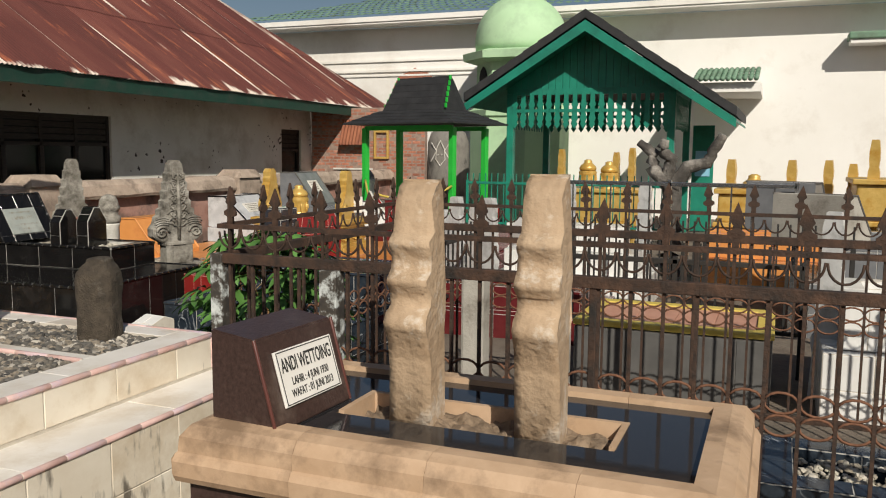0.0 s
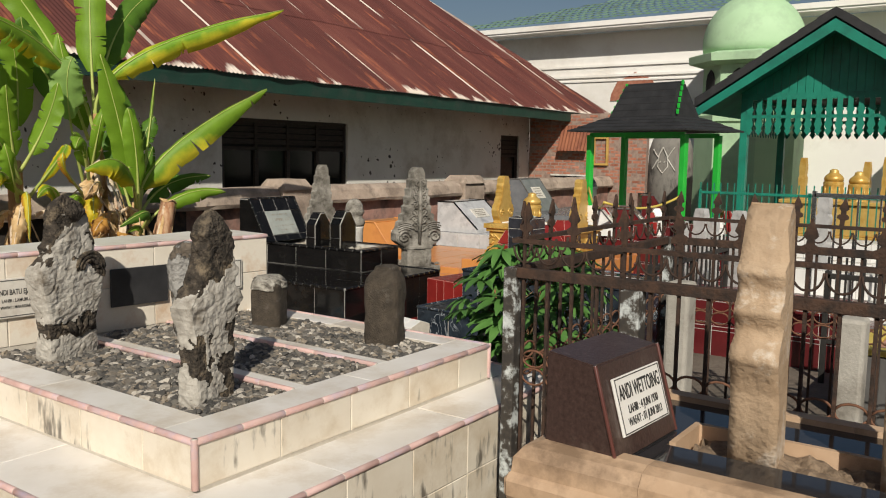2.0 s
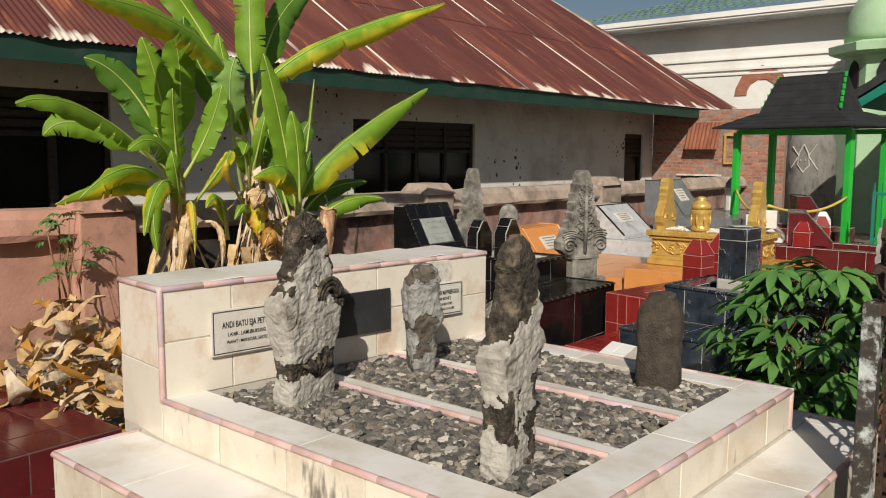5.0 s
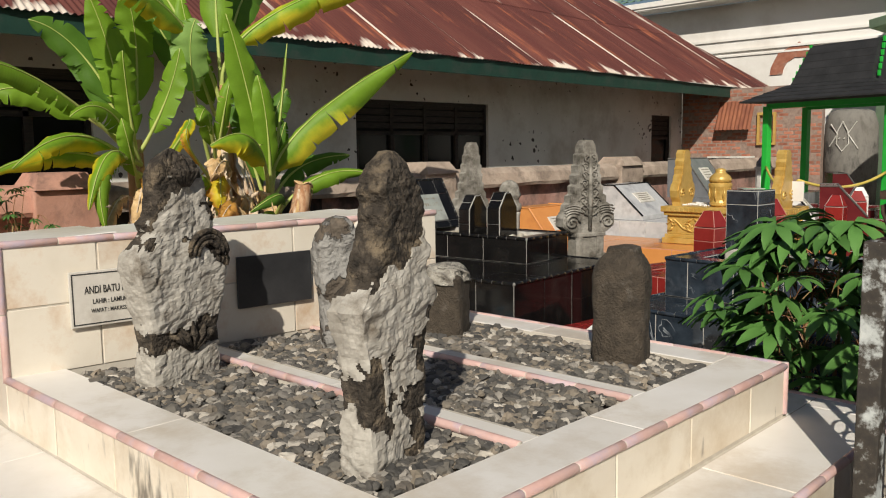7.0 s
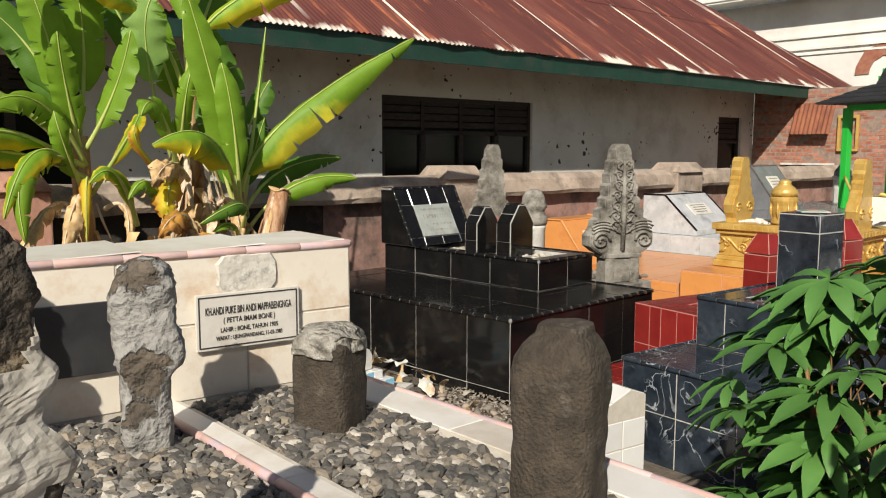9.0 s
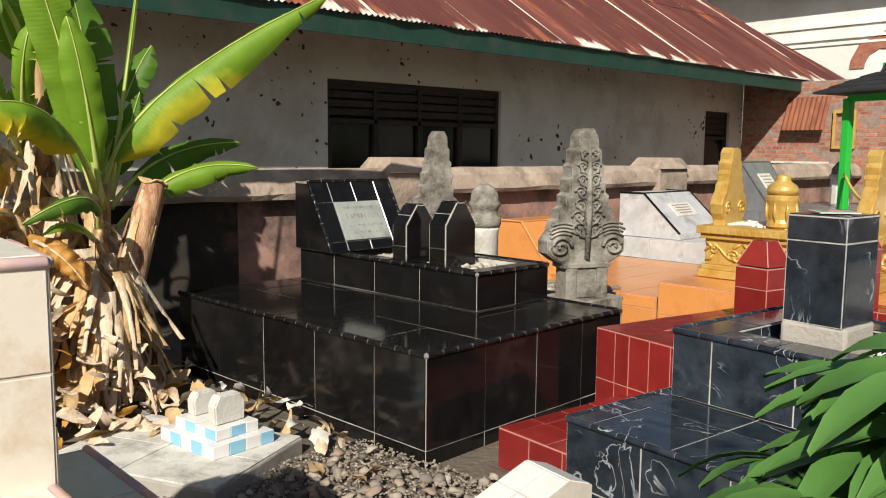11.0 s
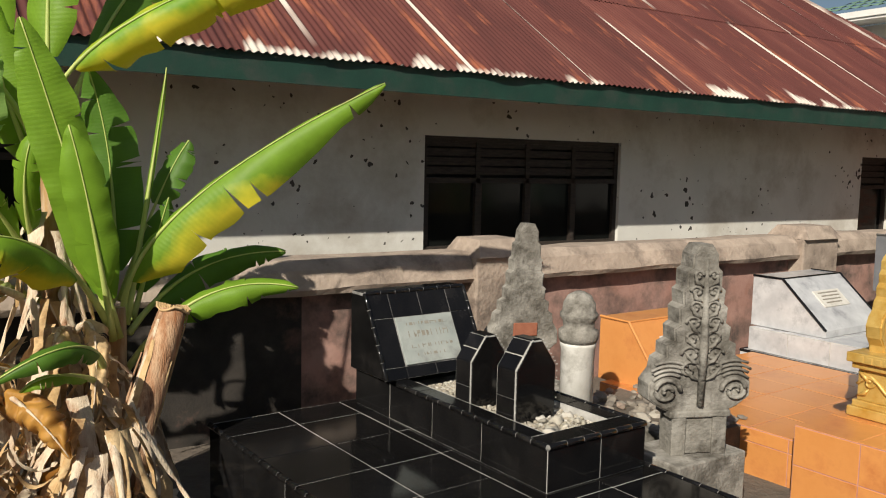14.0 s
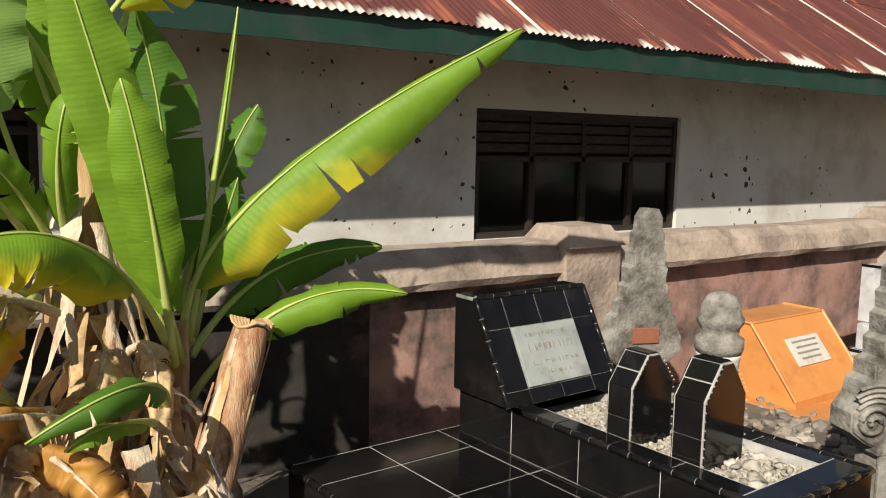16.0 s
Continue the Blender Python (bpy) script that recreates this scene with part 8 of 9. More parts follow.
def cassava(label, c, spread, z0, z1, count, seed, scale=1.0):
    rnd = random.Random(seed)
    t = thing("cassava_shrub", label, "shrub")
    kinds = [palm_leaf_mesh(i) for i in range(3)]
    stems = []
    for k in range(5):
        a = rnd.uniform(0, 6.28)
        top = Vector((c[0] + spread * 0.5 * math.cos(a), c[1] + spread * 0.5 * math.sin(a), z1 * rnd.uniform(0.75, 0.95)))
        bm = bmesh.new()
        pts = [Vector((c[0], c[1], 0)).lerp(top, i / 6) + Vector((0.02 * math.sin(i * 2 + k), 0.02 * math.cos(i * 1.7), 0)) for i in range(7)]
        tube(bm, pts, [0.012 - 0.001 * i for i in range(7)], 6)
        part("stem", bm, M_CASSTALK, t, smooth=True)
        stems.append(pts)
    for i in range(count):
        pts = rnd.choice(stems)
        p = pts[rnd.randint(2, 6)]
        a = rnd.uniform(0, 6.28)
        q = rnd.uniform(0, 1) ** 0.6
        r = spread * rnd.uniform(0.35, 1.0) * math.sqrt(max(0.15, 1 - (q * 0.9) ** 2))
        e = Vector((c[0] + r * math.cos(a), c[1] + r * math.sin(a), z0 + (z1 - z0) * q))
        o = new("leaf", kinds[i % 3])
        o.parent = t
        tilt = rnd.uniform(-0.1, 0.4)
        o.matrix_basis = Matrix.Translation(e) @ Euler((0, 0, a)).to_matrix().to_4x4() @ Euler((rnd.uniform(-0.35, 0.35), tilt, 0)).to_matrix().to_4x4() @ Matrix.Scale(scale * rnd.uniform(0.75, 1.15), 4)
        if i % 2 == 0:
            bm = bmesh.new()
            m_ = p.lerp(e, 0.5) + Vector((0, 0, 0.05))
            tube(bm, [bez(p, m_, e, s / 5) for s in range(6)], 0.0025, 4)
            part("leaf_stalk", bm, M_CASSTALK, t)
    return t


cassava("leafy green cassava shrub with hand-shaped leaves", (2.68, 0.2), 0.52, 0.2, 1.17, 120, 4)
cassava("small green seedling among dry leaves", (2.42, 4.25), 0.2, 0.3, 0.8, 26, 8, 0.7)
cassava("thin green weed by the boundary wall", (1.35, 5.6), 0.3, 0.7, 1.25, 24, 12, 0.5)


# ---- plain unseen walls, added behind the path to darken window reflections and close the graveyard ----
for nm, b in (("wall_south", (-12.0, -15.2, -0.1, 30.0, -15.0, 3.0)), ("wall_west", (-12.2, -15.0, -0.1, -12.0, 6.2, 3.0))):
    ob = block(nm, M_COPING, None, *b)
    tagged(ob, "plain weathered plaster wall added out of view to darken reflections", "wall", kind="structure")

# ---- brick wall end and tank ----
M_BRICK = shade("red_brick", [(0.3, 0.1, 0.06), (0.46, 0.2, 0.13)], 9, 0.95, bump=0.4, bump_scale=60, per_object=0.25, stain=(0.35, 0.27, 0.22), stain_scale=6, stain_amount=0.3)
M_MORTAR = shade("grey_mortar", [(0.22, 0.15, 0.12), (0.36, 0.27, 0.22)], 12, 0.95, bump=0.4)


def build_brick_end():
    w = thing("wall_east", "red brick end wall with rough grey mortar", "wall", kind="structure")
    block("core", M_MORTAR, w, 17.1, 5.3, -0.1, 17.25, 8.457, 2.75)
    # flat black plate on the core: the hole's shade as colour
    t = block("dark_hole", M_DARK, w, 17.09, 6.78, 1.08, 17.112, 7.7, 1.22)
    block("lintel", M_WHITEWASH, w, 17.06, 6.7, 1.22, 17.12, 7.8, 1.26)
    rnd = random.Random(3)
    row = 0
    z = 0.86
    while z < 2.68:
        y = 5.3 - (0.115 if row % 2 else 0)
        while y < 8.4:
            y0, y1 = max(y, 5.3), min(y + 0.215, 8.43)
            inside = (6.75 < (y0 + y1) / 2 < 7.75 and 1.05 < z + 0.03 < 1.28)
            if y1 - y0 > 0.06 and not inside:
                ob = new("brick", slab_mesh(round(y1 - y0, 2) - 0.012, 0.058, 0.012, M_BRICK, 0.004))
                ob.parent = w
                ob.matrix_basis = Matrix.Translation((17.11 + rnd.uniform(-0.004, 0.004), y1 - 0.006, z)) @ Matrix.Rotation(radians(-90), 4, "Z")
            y += 0.23
        z += 0.078
        row += 1
    f = thing("rusty_flap", "rusty corrugated sheet propped over a wall opening", "awning")
    bm = bmesh.new()
    corrugated(bm, 0, 0.8, -0.25, 0.0, 0, 0.62, pitch=0.09, amp=0.014)
    ob = part("sheet", bm, shade("orange_rust_sheet", [(0.16, 0.05, 0.03), (0.32, 0.12, 0.06)], 6, 0.85, bump=0.3, stretch=(1, 1, 0.3)), f, smooth=True)
    ob.matrix_basis = pose(17.08, 7.52, 1.84, 0, 0, -90)
    wf = thing("wooden_frame", "weathered yellow-brown wooden window frame on brick", "window frame")
    mw = shade("yellow_wood", [(0.42, 0.25, 0.06), (0.55, 0.36, 0.1)], 6, 0.8, bump=0.2)
    for b in ((6.25, 1.5, 6.3, 2.2), (6.6, 1.5, 6.65, 2.2), (6.3, 2.14, 6.6, 2.2), (6.3, 1.5, 6.6, 1.55)):
        block("frame_bar", mw, wf, 17.03, b[0], b[1], 17.09, b[2], b[3], 0.003)
    c = thing("concrete_tank", "stained grey concrete tank with white painted scrawl", "tank")
    bm = bmesh.new()
    lathe(bm, [(0.5, 0), (0.52, 1.2), (0.5, 1.9), (0.42, 2.15), (0.3, 2.2)], 20, Matrix.Translation((17.5, 4.85, 0)))
    part("shell", bm, shade("tank_concrete", [(0.13, 0.12, 0.105), (0.4, 0.38, 0.34)], 3, 0.95, bump=0.4, stain=(0.06, 0.055, 0.05), stain_scale=3, stain_amount=0.8, stretch=(1, 1, 0.5)), c, smooth=True)
    bm = bmesh.new()
    for pts in (((0, 1.95), (0.1, 1.75), (0.12, 1.5), (0, 1.35), (-0.12, 1.5), (-0.1, 1.75), (0, 1.95)), ((-0.25, 1.95), (-0.1, 1.7), (-0.28, 1.4)), ((0.25, 1.9), (0.1, 1.7), (0.27, 1.45)), ((-0.05, 1.62), (-0.03, 1.6)), ((0.05, 1.62), (0.07, 1.6))):
        tube(bm, [(17.5 - math.sqrt(0.525 ** 2 - a * a), 4.85 + a, b) for a, b in pts], 0.014, 5)
    part("scrawl", bm, M_WHITEWASH, c, "white painted scrawl")


build_brick_end()


# ---- minaret, porch and broken plaster ----
def build_minaret():
    t = thing("minaret", "pale green minaret with a rounded green dome", "minaret")
    cx, cy = 19.75, 3.72
    T = Matrix.Translation((cx, cy, 0)) @ Matrix.Rotation(radians(22.5), 4, "Z")
    bm = bmesh.new()
    lathe(bm, [(1.3, -0.1), (1.3, 2.55), (1.36, 2.6), (1.36, 2.75), (1.16, 2.85), (1.14, 3.95)], 8, T)
    part("tower", bm, M_GREENWALL, t)
    bm = bmesh.new()
    lathe(bm, [(1.14, 3.95), (1.5, 4.02), (1.52, 4.2), (1.3, 4.26)], 8, T)
    part("ledge", bm, M_GREENWALL, t)
    bm = bmesh.new()
    lathe(bm, [(1.18, 4.26), (1.2, 4.45)] + [(1.2 * math.cos(a) ** 0.9 if a < 1.55 else 0.02, 4.5 + 1.2 * math.sin(a)) for a in [1.56 * i / 12 for i in range(13)]], 32, Matrix.Translation((cx, cy, 0)))
    part("dome", bm, M_GREENWALL, t, "smooth pale green dome", smooth=True)
    for i in range(8):
        a = radians(45 * i)
        bm = bmesh.new()
        out = [(-0.2, 3.0), (0.2, 3.0), (0.2, 3.6), (0.14, 3.76), (0, 3.86), (-0.14, 3.76), (-0.2, 3.6)]
        prism(bm, out, 0.03)
        # flat black plate on the tower, painting the shade of a niche
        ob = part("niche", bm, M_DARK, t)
        ob.matrix_basis = Matrix.Translation((cx, cy, 0)) @ Matrix.Rotation(a, 4, "Z") @ Matrix.Translation((0, -1.1, 0))


build_minaret()
p = thing("broken_plaster", "broken plaster patch showing red brick on the white wall", "wall damage")
bm = bmesh.new()
ring = []
for i in range(13):
    a = math.pi * i / 12
    ring.append((7.5 - 0.75 * math.cos(a), 3.35 + (0.75 + 0.06 * math.sin(i * 2.3)) * math.sin(a)))
for i in range(12, -1, -1):
    a = math.pi * i / 12
    ring.append((7.5 - 0.42 * math.cos(a), 3.35 + (0.42 + 0.05 * math.sin(i * 3.1)) * math.sin(a)))
prism(bm, ring, 0.03)
ob = part("exposed_brick", bm, M_BRICK, p)
ob.matrix_basis = Matrix(((0, 1, 0, 21.47), (1, 0, 0, 0), (0, 0, 1, 0), (0, 0, 0, 1)))
po = thing("porch_roof", "small grey-green tiled porch roof by the white wall", "roof")
for c in range(4):
    bm = bmesh.new()
    for k in range(12):
        tube(bm, [(18.6 + 0.35 * c, -2.1 + 0.12 * k, 3.38 + 0.09 * c), (19.1 + 0.35 * c, -2.1 + 0.12 * k, 3.46 + 0.09 * c)], 0.058, 7)
    part("tile_course", bm, M_GREENTILE, po, smooth=True)
block("beam", M_MOSQUE, po, 18.8, -2.2, 3.1, 21.45, -0.5, 3.32)
cr = thing("corner_canopy", "white concrete corner canopy on the mosque wall", "canopy")
block("slab", M_MOSQUE, cr, 20.8, -6.5, 4.33, 21.45, -4.1, 4.43, 0.01)
block("tiles", M_GREENTILE, cr, 20.74, -6.5, 4.43, 21.45, -4.06, 4.6, 0.03)


# ---- shelter with the black roof ----
def build_shelter():
    t = thing("black_roofed_shelter", "small shelter with bright green posts and a black shingle roof", "shelter", at=pose(12.5, 3.35, 0, 0, 0, -106))
    # local x along the front, local y away from the path
    hx, hy = 1.01, 0.48
    for x in (-hx, hx):
        for y in (-hy, hy):
            block("post", M_BRIGHTGREEN, t, x - 0.05, y - 0.05, -0.1, x + 0.05, y + 0.05, 2.1, 0.006)
    block("beam", M_BRIGHTGREEN, t, -hx, -hy - 0.03, 2.06, hx, -hy + 0.03, 2.14)
    block("beam", M_BRIGHTGREEN, t, -hx, hy - 0.03, 2.06, hx, hy + 0.03, 2.14)
    def course(x0, y0, z0, x1, y1, z1, name):
        bm = bmesh.new()
        v = [bm.verts.new(p) for p in ((-x0, -y0, z0), (x0, -y0, z0), (x0, y0, z0), (-x0, y0, z0), (-x1, -y1, z1), (x1, -y1, z1), (x1, y1, z1), (-x1, y1, z1),
                                       (-x0, -y0, z0 - 0.025), (x0, -y0, z0 - 0.025), (x0, y0, z0 - 0.025), (-x0, y0, z0 - 0.025))]
        for f in ((0, 1, 5, 4), (1, 2, 6, 5), (2, 3, 7, 6), (3, 0, 4, 7), (4, 5, 6, 7), (8, 9, 1, 0), (9, 10, 2, 1), (10, 11, 3, 2), (11, 8, 0, 3), (8, 11, 10, 9)):
            bm.faces.new([v[i] for i in f])
        part(name, bm, M_BLACKROOF, t)
    for k in range(4):
        a, b = k / 4, (k + 1) / 4
        course(1.28 - 0.58 * a, 0.82 - 0.4 * a, 2.17 + 0.24 * a + 0.012, 1.28 - 0.58 * b, 0.82 - 0.4 * b, 2.17 + 0.24 * b, "shingle_course")
    for k in range(5):
        a, b = k / 5, (k + 1) / 5
        course(0.66 - 0.1 * a, 0.4 - 0.3 * a, 2.41 + 0.57 * a + 0.01, 0.66 - 0.1 * b, 0.4 - 0.3 * b, 2.41 + 0.57 * b, "shingle_course")
    bm = bmesh.new()
    tube(bm, [(-0.6, 0, 2.99), (0.6, 0, 2.99)], 0.03, 8)
    part("ridge", bm, M_BLACKROOF, t)
    for s in (-1, 1):
        for k in range(6):
            block("crest", M_BRIGHTGREEN, t, s * (0.6 + 0.02 * (5 - k)) - 0.02, -0.04 - 0.05 * (5 - k), 2.45 + 0.1 * k, s * (0.6 + 0.02 * (5 - k)) + 0.02, -0.01 - 0.05 * (5 - k), 2.53 + 0.1 * k, 0.004)
    return t


build_shelter()


# ---- teal pavilion ----
def slat_mesh():
    bm = bmesh.new()
    out = [(-0.035, 0.7), (-0.035, 0.52), (-0.055, 0.47), (-0.035, 0.42), (-0.035, 0.28), (-0.055, 0.2), (-0.03, 0.13), (-0.05, 0.09), (0, 0), (0.05, 0.09), (0.03, 0.13), (0.055, 0.2), (0.035, 0.28), (0.035, 0.42), (0.055, 0.47), (0.035, 0.52), (0.035, 0.7)]
    prism(bm, [(1.25 * a, b) for a, b in out], 0.02)
    bmesh.ops.recalc_face_normals(bm, faces=bm.faces[:])
    me = bpy.data.meshes.new("valance_slat")
    bm.to_mesh(me)
    bm.free()
    me.materials.append(M_TEAL)
    return me


def build_pavilion():
    t = thing("teal_pavilion", "teal wooden grave pavilion with carved valance and dark tiled gable roof", "pavilion")
    X0, X1, Y0, Y1, TOP = 14.6, 17.4, -0.77, 2.36, 2.83
    AX, AZ = 0.74, 4.14
    for x in (X0, X1):
        for y in (Y0, Y1):
            block("post", M_TEAL, t, x - 0.07, y - 0.07, -0.1, x + 0.07, y + 0.07, TOP, 0.008)
        block("beam", M_TEAL, t, x - 0.05, Y0 - 0.07, TOP - 0.02, x + 0.05, Y1 + 0.07, TOP + 0.1)
    for y in (Y0, Y1):
        block("beam", M_TEAL, t, X0 + 0.07, y - 0.05, TOP - 0.02, X1 - 0.07, y + 0.05, TOP + 0.1)
    block("ceiling", M_DARKWOOD, t, X0 + 0.06, Y0 + 0.06, TOP + 0.02, X1 - 0.06, Y1 - 0.06, TOP + 0.05)
    me = slat_mesh()
    n = 18
    for x, rot in ((X0 - 0.06, 90), (X1 + 0.06, 90)):
        for k in range(n):
            o = new("valance_slat", me)
            o.parent = t
            o.matrix_basis = pose(x, Y0 + 0.1 + (Y1 - Y0 - 0.2) * k / (n - 1), TOP - 0.68, 0, 0, rot)
    for y in (Y0 - 0.04, Y1 + 0.06):
        for k in range(13):
            o = new("valance_slat", me)
            o.parent = t
            o.matrix_basis = pose(X0 + 0.2 + (X1 - X0 - 0.4) * k / 12, y, TOP - 0.68)
    for x in (X0 - 0.08, X1 + 0.06):
        block("valance_rail", M_TEAL, t, x, Y0 + 0.07, TOP - 0.36, x + 0.02, Y1 - 0.07, TOP - 0.3)
    # boarded gable
    nb = 30
    for k in range(nb):
        y0 = -1.2 + 4.2 * k / nb
        y1 = -1.2 + 4.2 * (k + 1) / nb - 0.008
        def zt(y):
            return AZ - 0.1 - abs(y - AX) * 0.65
        if min(zt(y0), zt(y1)) > TOP + 0.12:
            bm = bmesh.new()
            prism(bm, [(y0, TOP + 0.1), (y1, TOP + 0.1), (y1, zt(y1)), (y0, zt(y0))], 0.025)
            ob = part("gable_board", bm, M_TEAL, t)
            ob.matrix_basis = Matrix(((0, 1, 0, X0 - 0.02), (1, 0, 0, 0), (0, 0, 1, 0), (0, 0, 0, 1)))
    bm = bmesh.new()
    prism(bm, [(-1.2, TOP + 0.1), (3.0, TOP + 0.1), (AX, AZ - 0.14)], 0.02)
    ob = part("gable_backing", bm, M_TEAL, t)
    ob.matrix_basis = Matrix(((0, 1, 0, X0 + 0.01), (1, 0, 0, 0), (0, 0, 1, 0), (0, 0, 0, 1)))
    # roof slopes in courses, bargeboards
    for s, ye, ze in ((1, 3.08, 2.66), (-1, -1.95, 2.34)):
        nc = 8
        for k in range(nc):
            a, b = k / nc, (k + 1) / nc
            ya, yb = ye + (AX - ye) * a, ye + (AX - ye) * b
            za, zb = ze + (AZ - ze) * a, ze + (AZ - ze) * b
            bm = bmesh.new()
            prism(bm, [(ya, za + 0.17), (yb, zb + 0.15), (yb, zb + 0.0), (ya, za + 0.0)], 4.2)
            ob = part("roof_tile_course", bm, M_BLACKROOF, t)
            ob.matrix_basis = Matrix(((0, 1, 0, 13.8), (1, 0, 0, 0), (0, 0, 1, 0), (0, 0, 0, 1)))
        bm = bmesh.new()
        prism(bm, [(ye, ze - 0.04), (AX, AZ - 0.04), (AX, AZ - 0.24), (ye, ze - 0.2)], 0.04)
        ob = part("bargeboard", bm, M_TEAL, t)
        ob.matrix_basis = Matrix(((0, 1, 0, 13.82), (1, 0, 0, 0), (0, 0, 1, 0), (0, 0, 0, 1)))
        bm = bmesh.new()
        prism(bm, [(ye, ze - 0.06), (AX, AZ - 0.08), (AX, AZ - 0.12), (ye, ze - 0.1)], 4.1)
        ob = part("soffit", bm, M_TEAL, t)
        ob.matrix_basis = Matrix(((0, 1, 0, 13.87), (1, 0, 0, 0), (0, 0, 1, 0), (0, 0, 0, 1)))
    block("door", M_TEAL, t, 17.45, -1.35, 0, 17.5, -0.9, 2.3, 0.004)
    block("door_panel", M_LBLUE, t, 17.43, -1.28, 1.2, 17.46, -0.97, 1.75, 0.004)


build_pavilion()


def small_fence(label, p0, p1, z0, z1, mat, spacing, spear, name="railing"):
    p0, p1 = Vector((*p0, 0)), Vector((*p1, 0))
    d = p1 - p0
    t = thing(name, label, "railing", at=Matrix.Translation(p0) @ Matrix.Rotation(math.atan2(d.y, d.x), 4, "Z"))
    ln = d.length
    block("rail", mat, t, 0, -0.02, z1 - 0.04, ln, 0.02, z1, 0.004)
    block("rail", mat, t, 0, -0.015, z0, ln, 0.015, z0 + 0.03)
    for x in (0, ln / 2, ln):
        block("post", mat, t, x - 0.02, -0.02, -0.05, x + 0.02, 0.02, z1 + 0.02, 0.003)
    n = int(ln / spacing)
    me = bar_mesh(z1 - z0 + (0.13 if spear else -0.02), 0.008, mat)
    for i in range(n + 1):
        o = new("bar", me)
        o.parent = t
        o.matrix_basis = pose(ln * i / n, 0, z0)
    return t


M_STEEL = shade("stainless_steel", [(0.45, 0.45, 0.46), (0.6, 0.6, 0.6)], 6, 0.22, metal=0.95, bump=0.02)
M_DARKIRON = shade("dark_iron", [(0.02, 0.019, 0.018), (0.04, 0.037, 0.034)], 10, 0.6, metal=0.3, bump=0.2)
small_fence("teal painted railing with pointed bars", (11.0, 1.95), (11.0, -1.2), 0.55, 1.22, M_TEAL, 0.1, True)
small_fence("stainless steel topped railing with thin bars", (7.0, -0.5), (7.0, -2.85), 0.35, 1.4, M_STEEL, 0.19, False)
small_fence("dark iron grave railing", (6.2, -0.9), (6.2, -3.3), 0.4, 0.95, M_DARKIRON, 0.1, True)
small_fence("dark iron grave railing", (5.2, -1.0), (5.2, -2.9), 0.3, 0.85, M_DARKIRON, 0.12, True)
small_fence("dark iron grave railing", (4.6, 0.2), (6.6, 0.2), 0.3, 0.85, M_DARKIRON, 0.12, True)


# ---- dead tree ----
def build_dead_tree():
    t = thing("dead_tree", "sawn-off dead tree with bleached forked stubs", "tree")
    m = shade("bleached_bark", [(0.03, 0.027, 0.024), (0.1, 0.09, 0.08), (0.42, 0.39, 0.35)], 2.6, 0.95, bump=0.8, bump_scale=20, bump_dist=0.03)
    c = Vector((10.5, -1.3, 0))
    for pts, r in ((((0, 0, -0.1), (0.05, 0.02, 0.6), (0, 0, 1.3)), (0.2, 0.15, 0.13)), (((0, 0, 1.2), (-0.02, 0.3, 1.5), (0.0, 0.24, 1.66), (0, 0.48, 1.84)), (0.12, 0.1, 0.08, 0.055)),
                   (((0, 0, 1.2), (0, -0.2, 1.5), (0, -0.46, 1.56), (0, -0.52, 1.72), (0, -0.66, 1.95)), (0.12, 0.1, 0.085, 0.075, 0.07)), (((0, 0.1, 1.3), (-0.1, 0.0, 1.62), (-0.1, 0.16, 1.72), (-0.1, 0.1, 1.88)), (0.1, 0.085, 0.075, 0.06))):
        bm = bmesh.new()
        P = []
        R = []
        for i in range(13):
            q = i / 12 * (len(pts) - 1)
            a = min(int(q), len(pts) - 2)
            P.append(c + Vector(pts[a]).lerp(Vector(pts[a + 1]), q - a) + Vector((0.05 * noise.noise(Vector((i * 0.7, r[0] * 9, 0))), 0.05 * noise.noise(Vector((i * 0.7, 3, r[0]))), 0)))
            R.append((r[a] + (r[a + 1] - r[a]) * (q - a)) * (1 + 0.25 * noise.noise(Vector((i * 0.9, 7, r[-1] * 9)))))
        tube(bm, P, R, 10)
        part("trunk" if pts[0][2] < 0 else "limb", bm, m, t, smooth=True)


build_dead_tree()


# ---- further graves ----
def step_post(name, label, at, h, w, mat, group):
    """A slim headstone with notched edges."""
    bm = bmesh.new()
    right = [(w, 0)]
    n = 6
    for i in range(n):
        z = h * (0.25 + 0.7 * i / n)
        q = w * (1 - 0.07 * i)
        right += [(q * 0.86, z), (q, z + h * 0.05), (q, z + h * 0.09)]
    right += [(w * 0.45, h)]
    prism(bm, right + [(-a, b) for a, b in right[::-1]], w * 1.1, Matrix.Translation((0, -w * 0.55, 0)))
    ob = part(name, bm, mat)
    ob.matrix_basis = at
    return tagged(ob, label, "headstone", group)


M_SILVER = shade("silver_paint", [(0.5, 0.5, 0.5), (0.7, 0.7, 0.69)], 7, 0.4, metal=0.3, bump=0.2, stain=(0.35, 0.35, 0.34), stain_scale=5)
M_SALMON = shade("salmon_tile", [(0.5, 0.24, 0.16), (0.62, 0.34, 0.25)], 6, 0.4, bump=0.05, per_object=0.1)
M_YELLOW = shade("yellow_trim", [(0.6, 0.45, 0.08), (0.72, 0.56, 0.14)], 6, 0.4, bump=0.05)
GOLDS = ((9.5, -2.13, 1.62), (9.5, -2.83, 1.62), (9.7, -3.25, 1.62), (9.7, -3.52, 1.58), (9.0, -3.68, 1.86), (13.3, 0.98, 1.75), (13.3, -0.28, 1.78), (13.6, 0.05, 1.7))
for x, y, z in GOLDS:
    step_post("gold_headstone", "slim gold-painted headstone with notched edges", pose(x, y, 0.0, 0, 0, 80), z, 0.085, M_GOLD, "slim gold headstones")
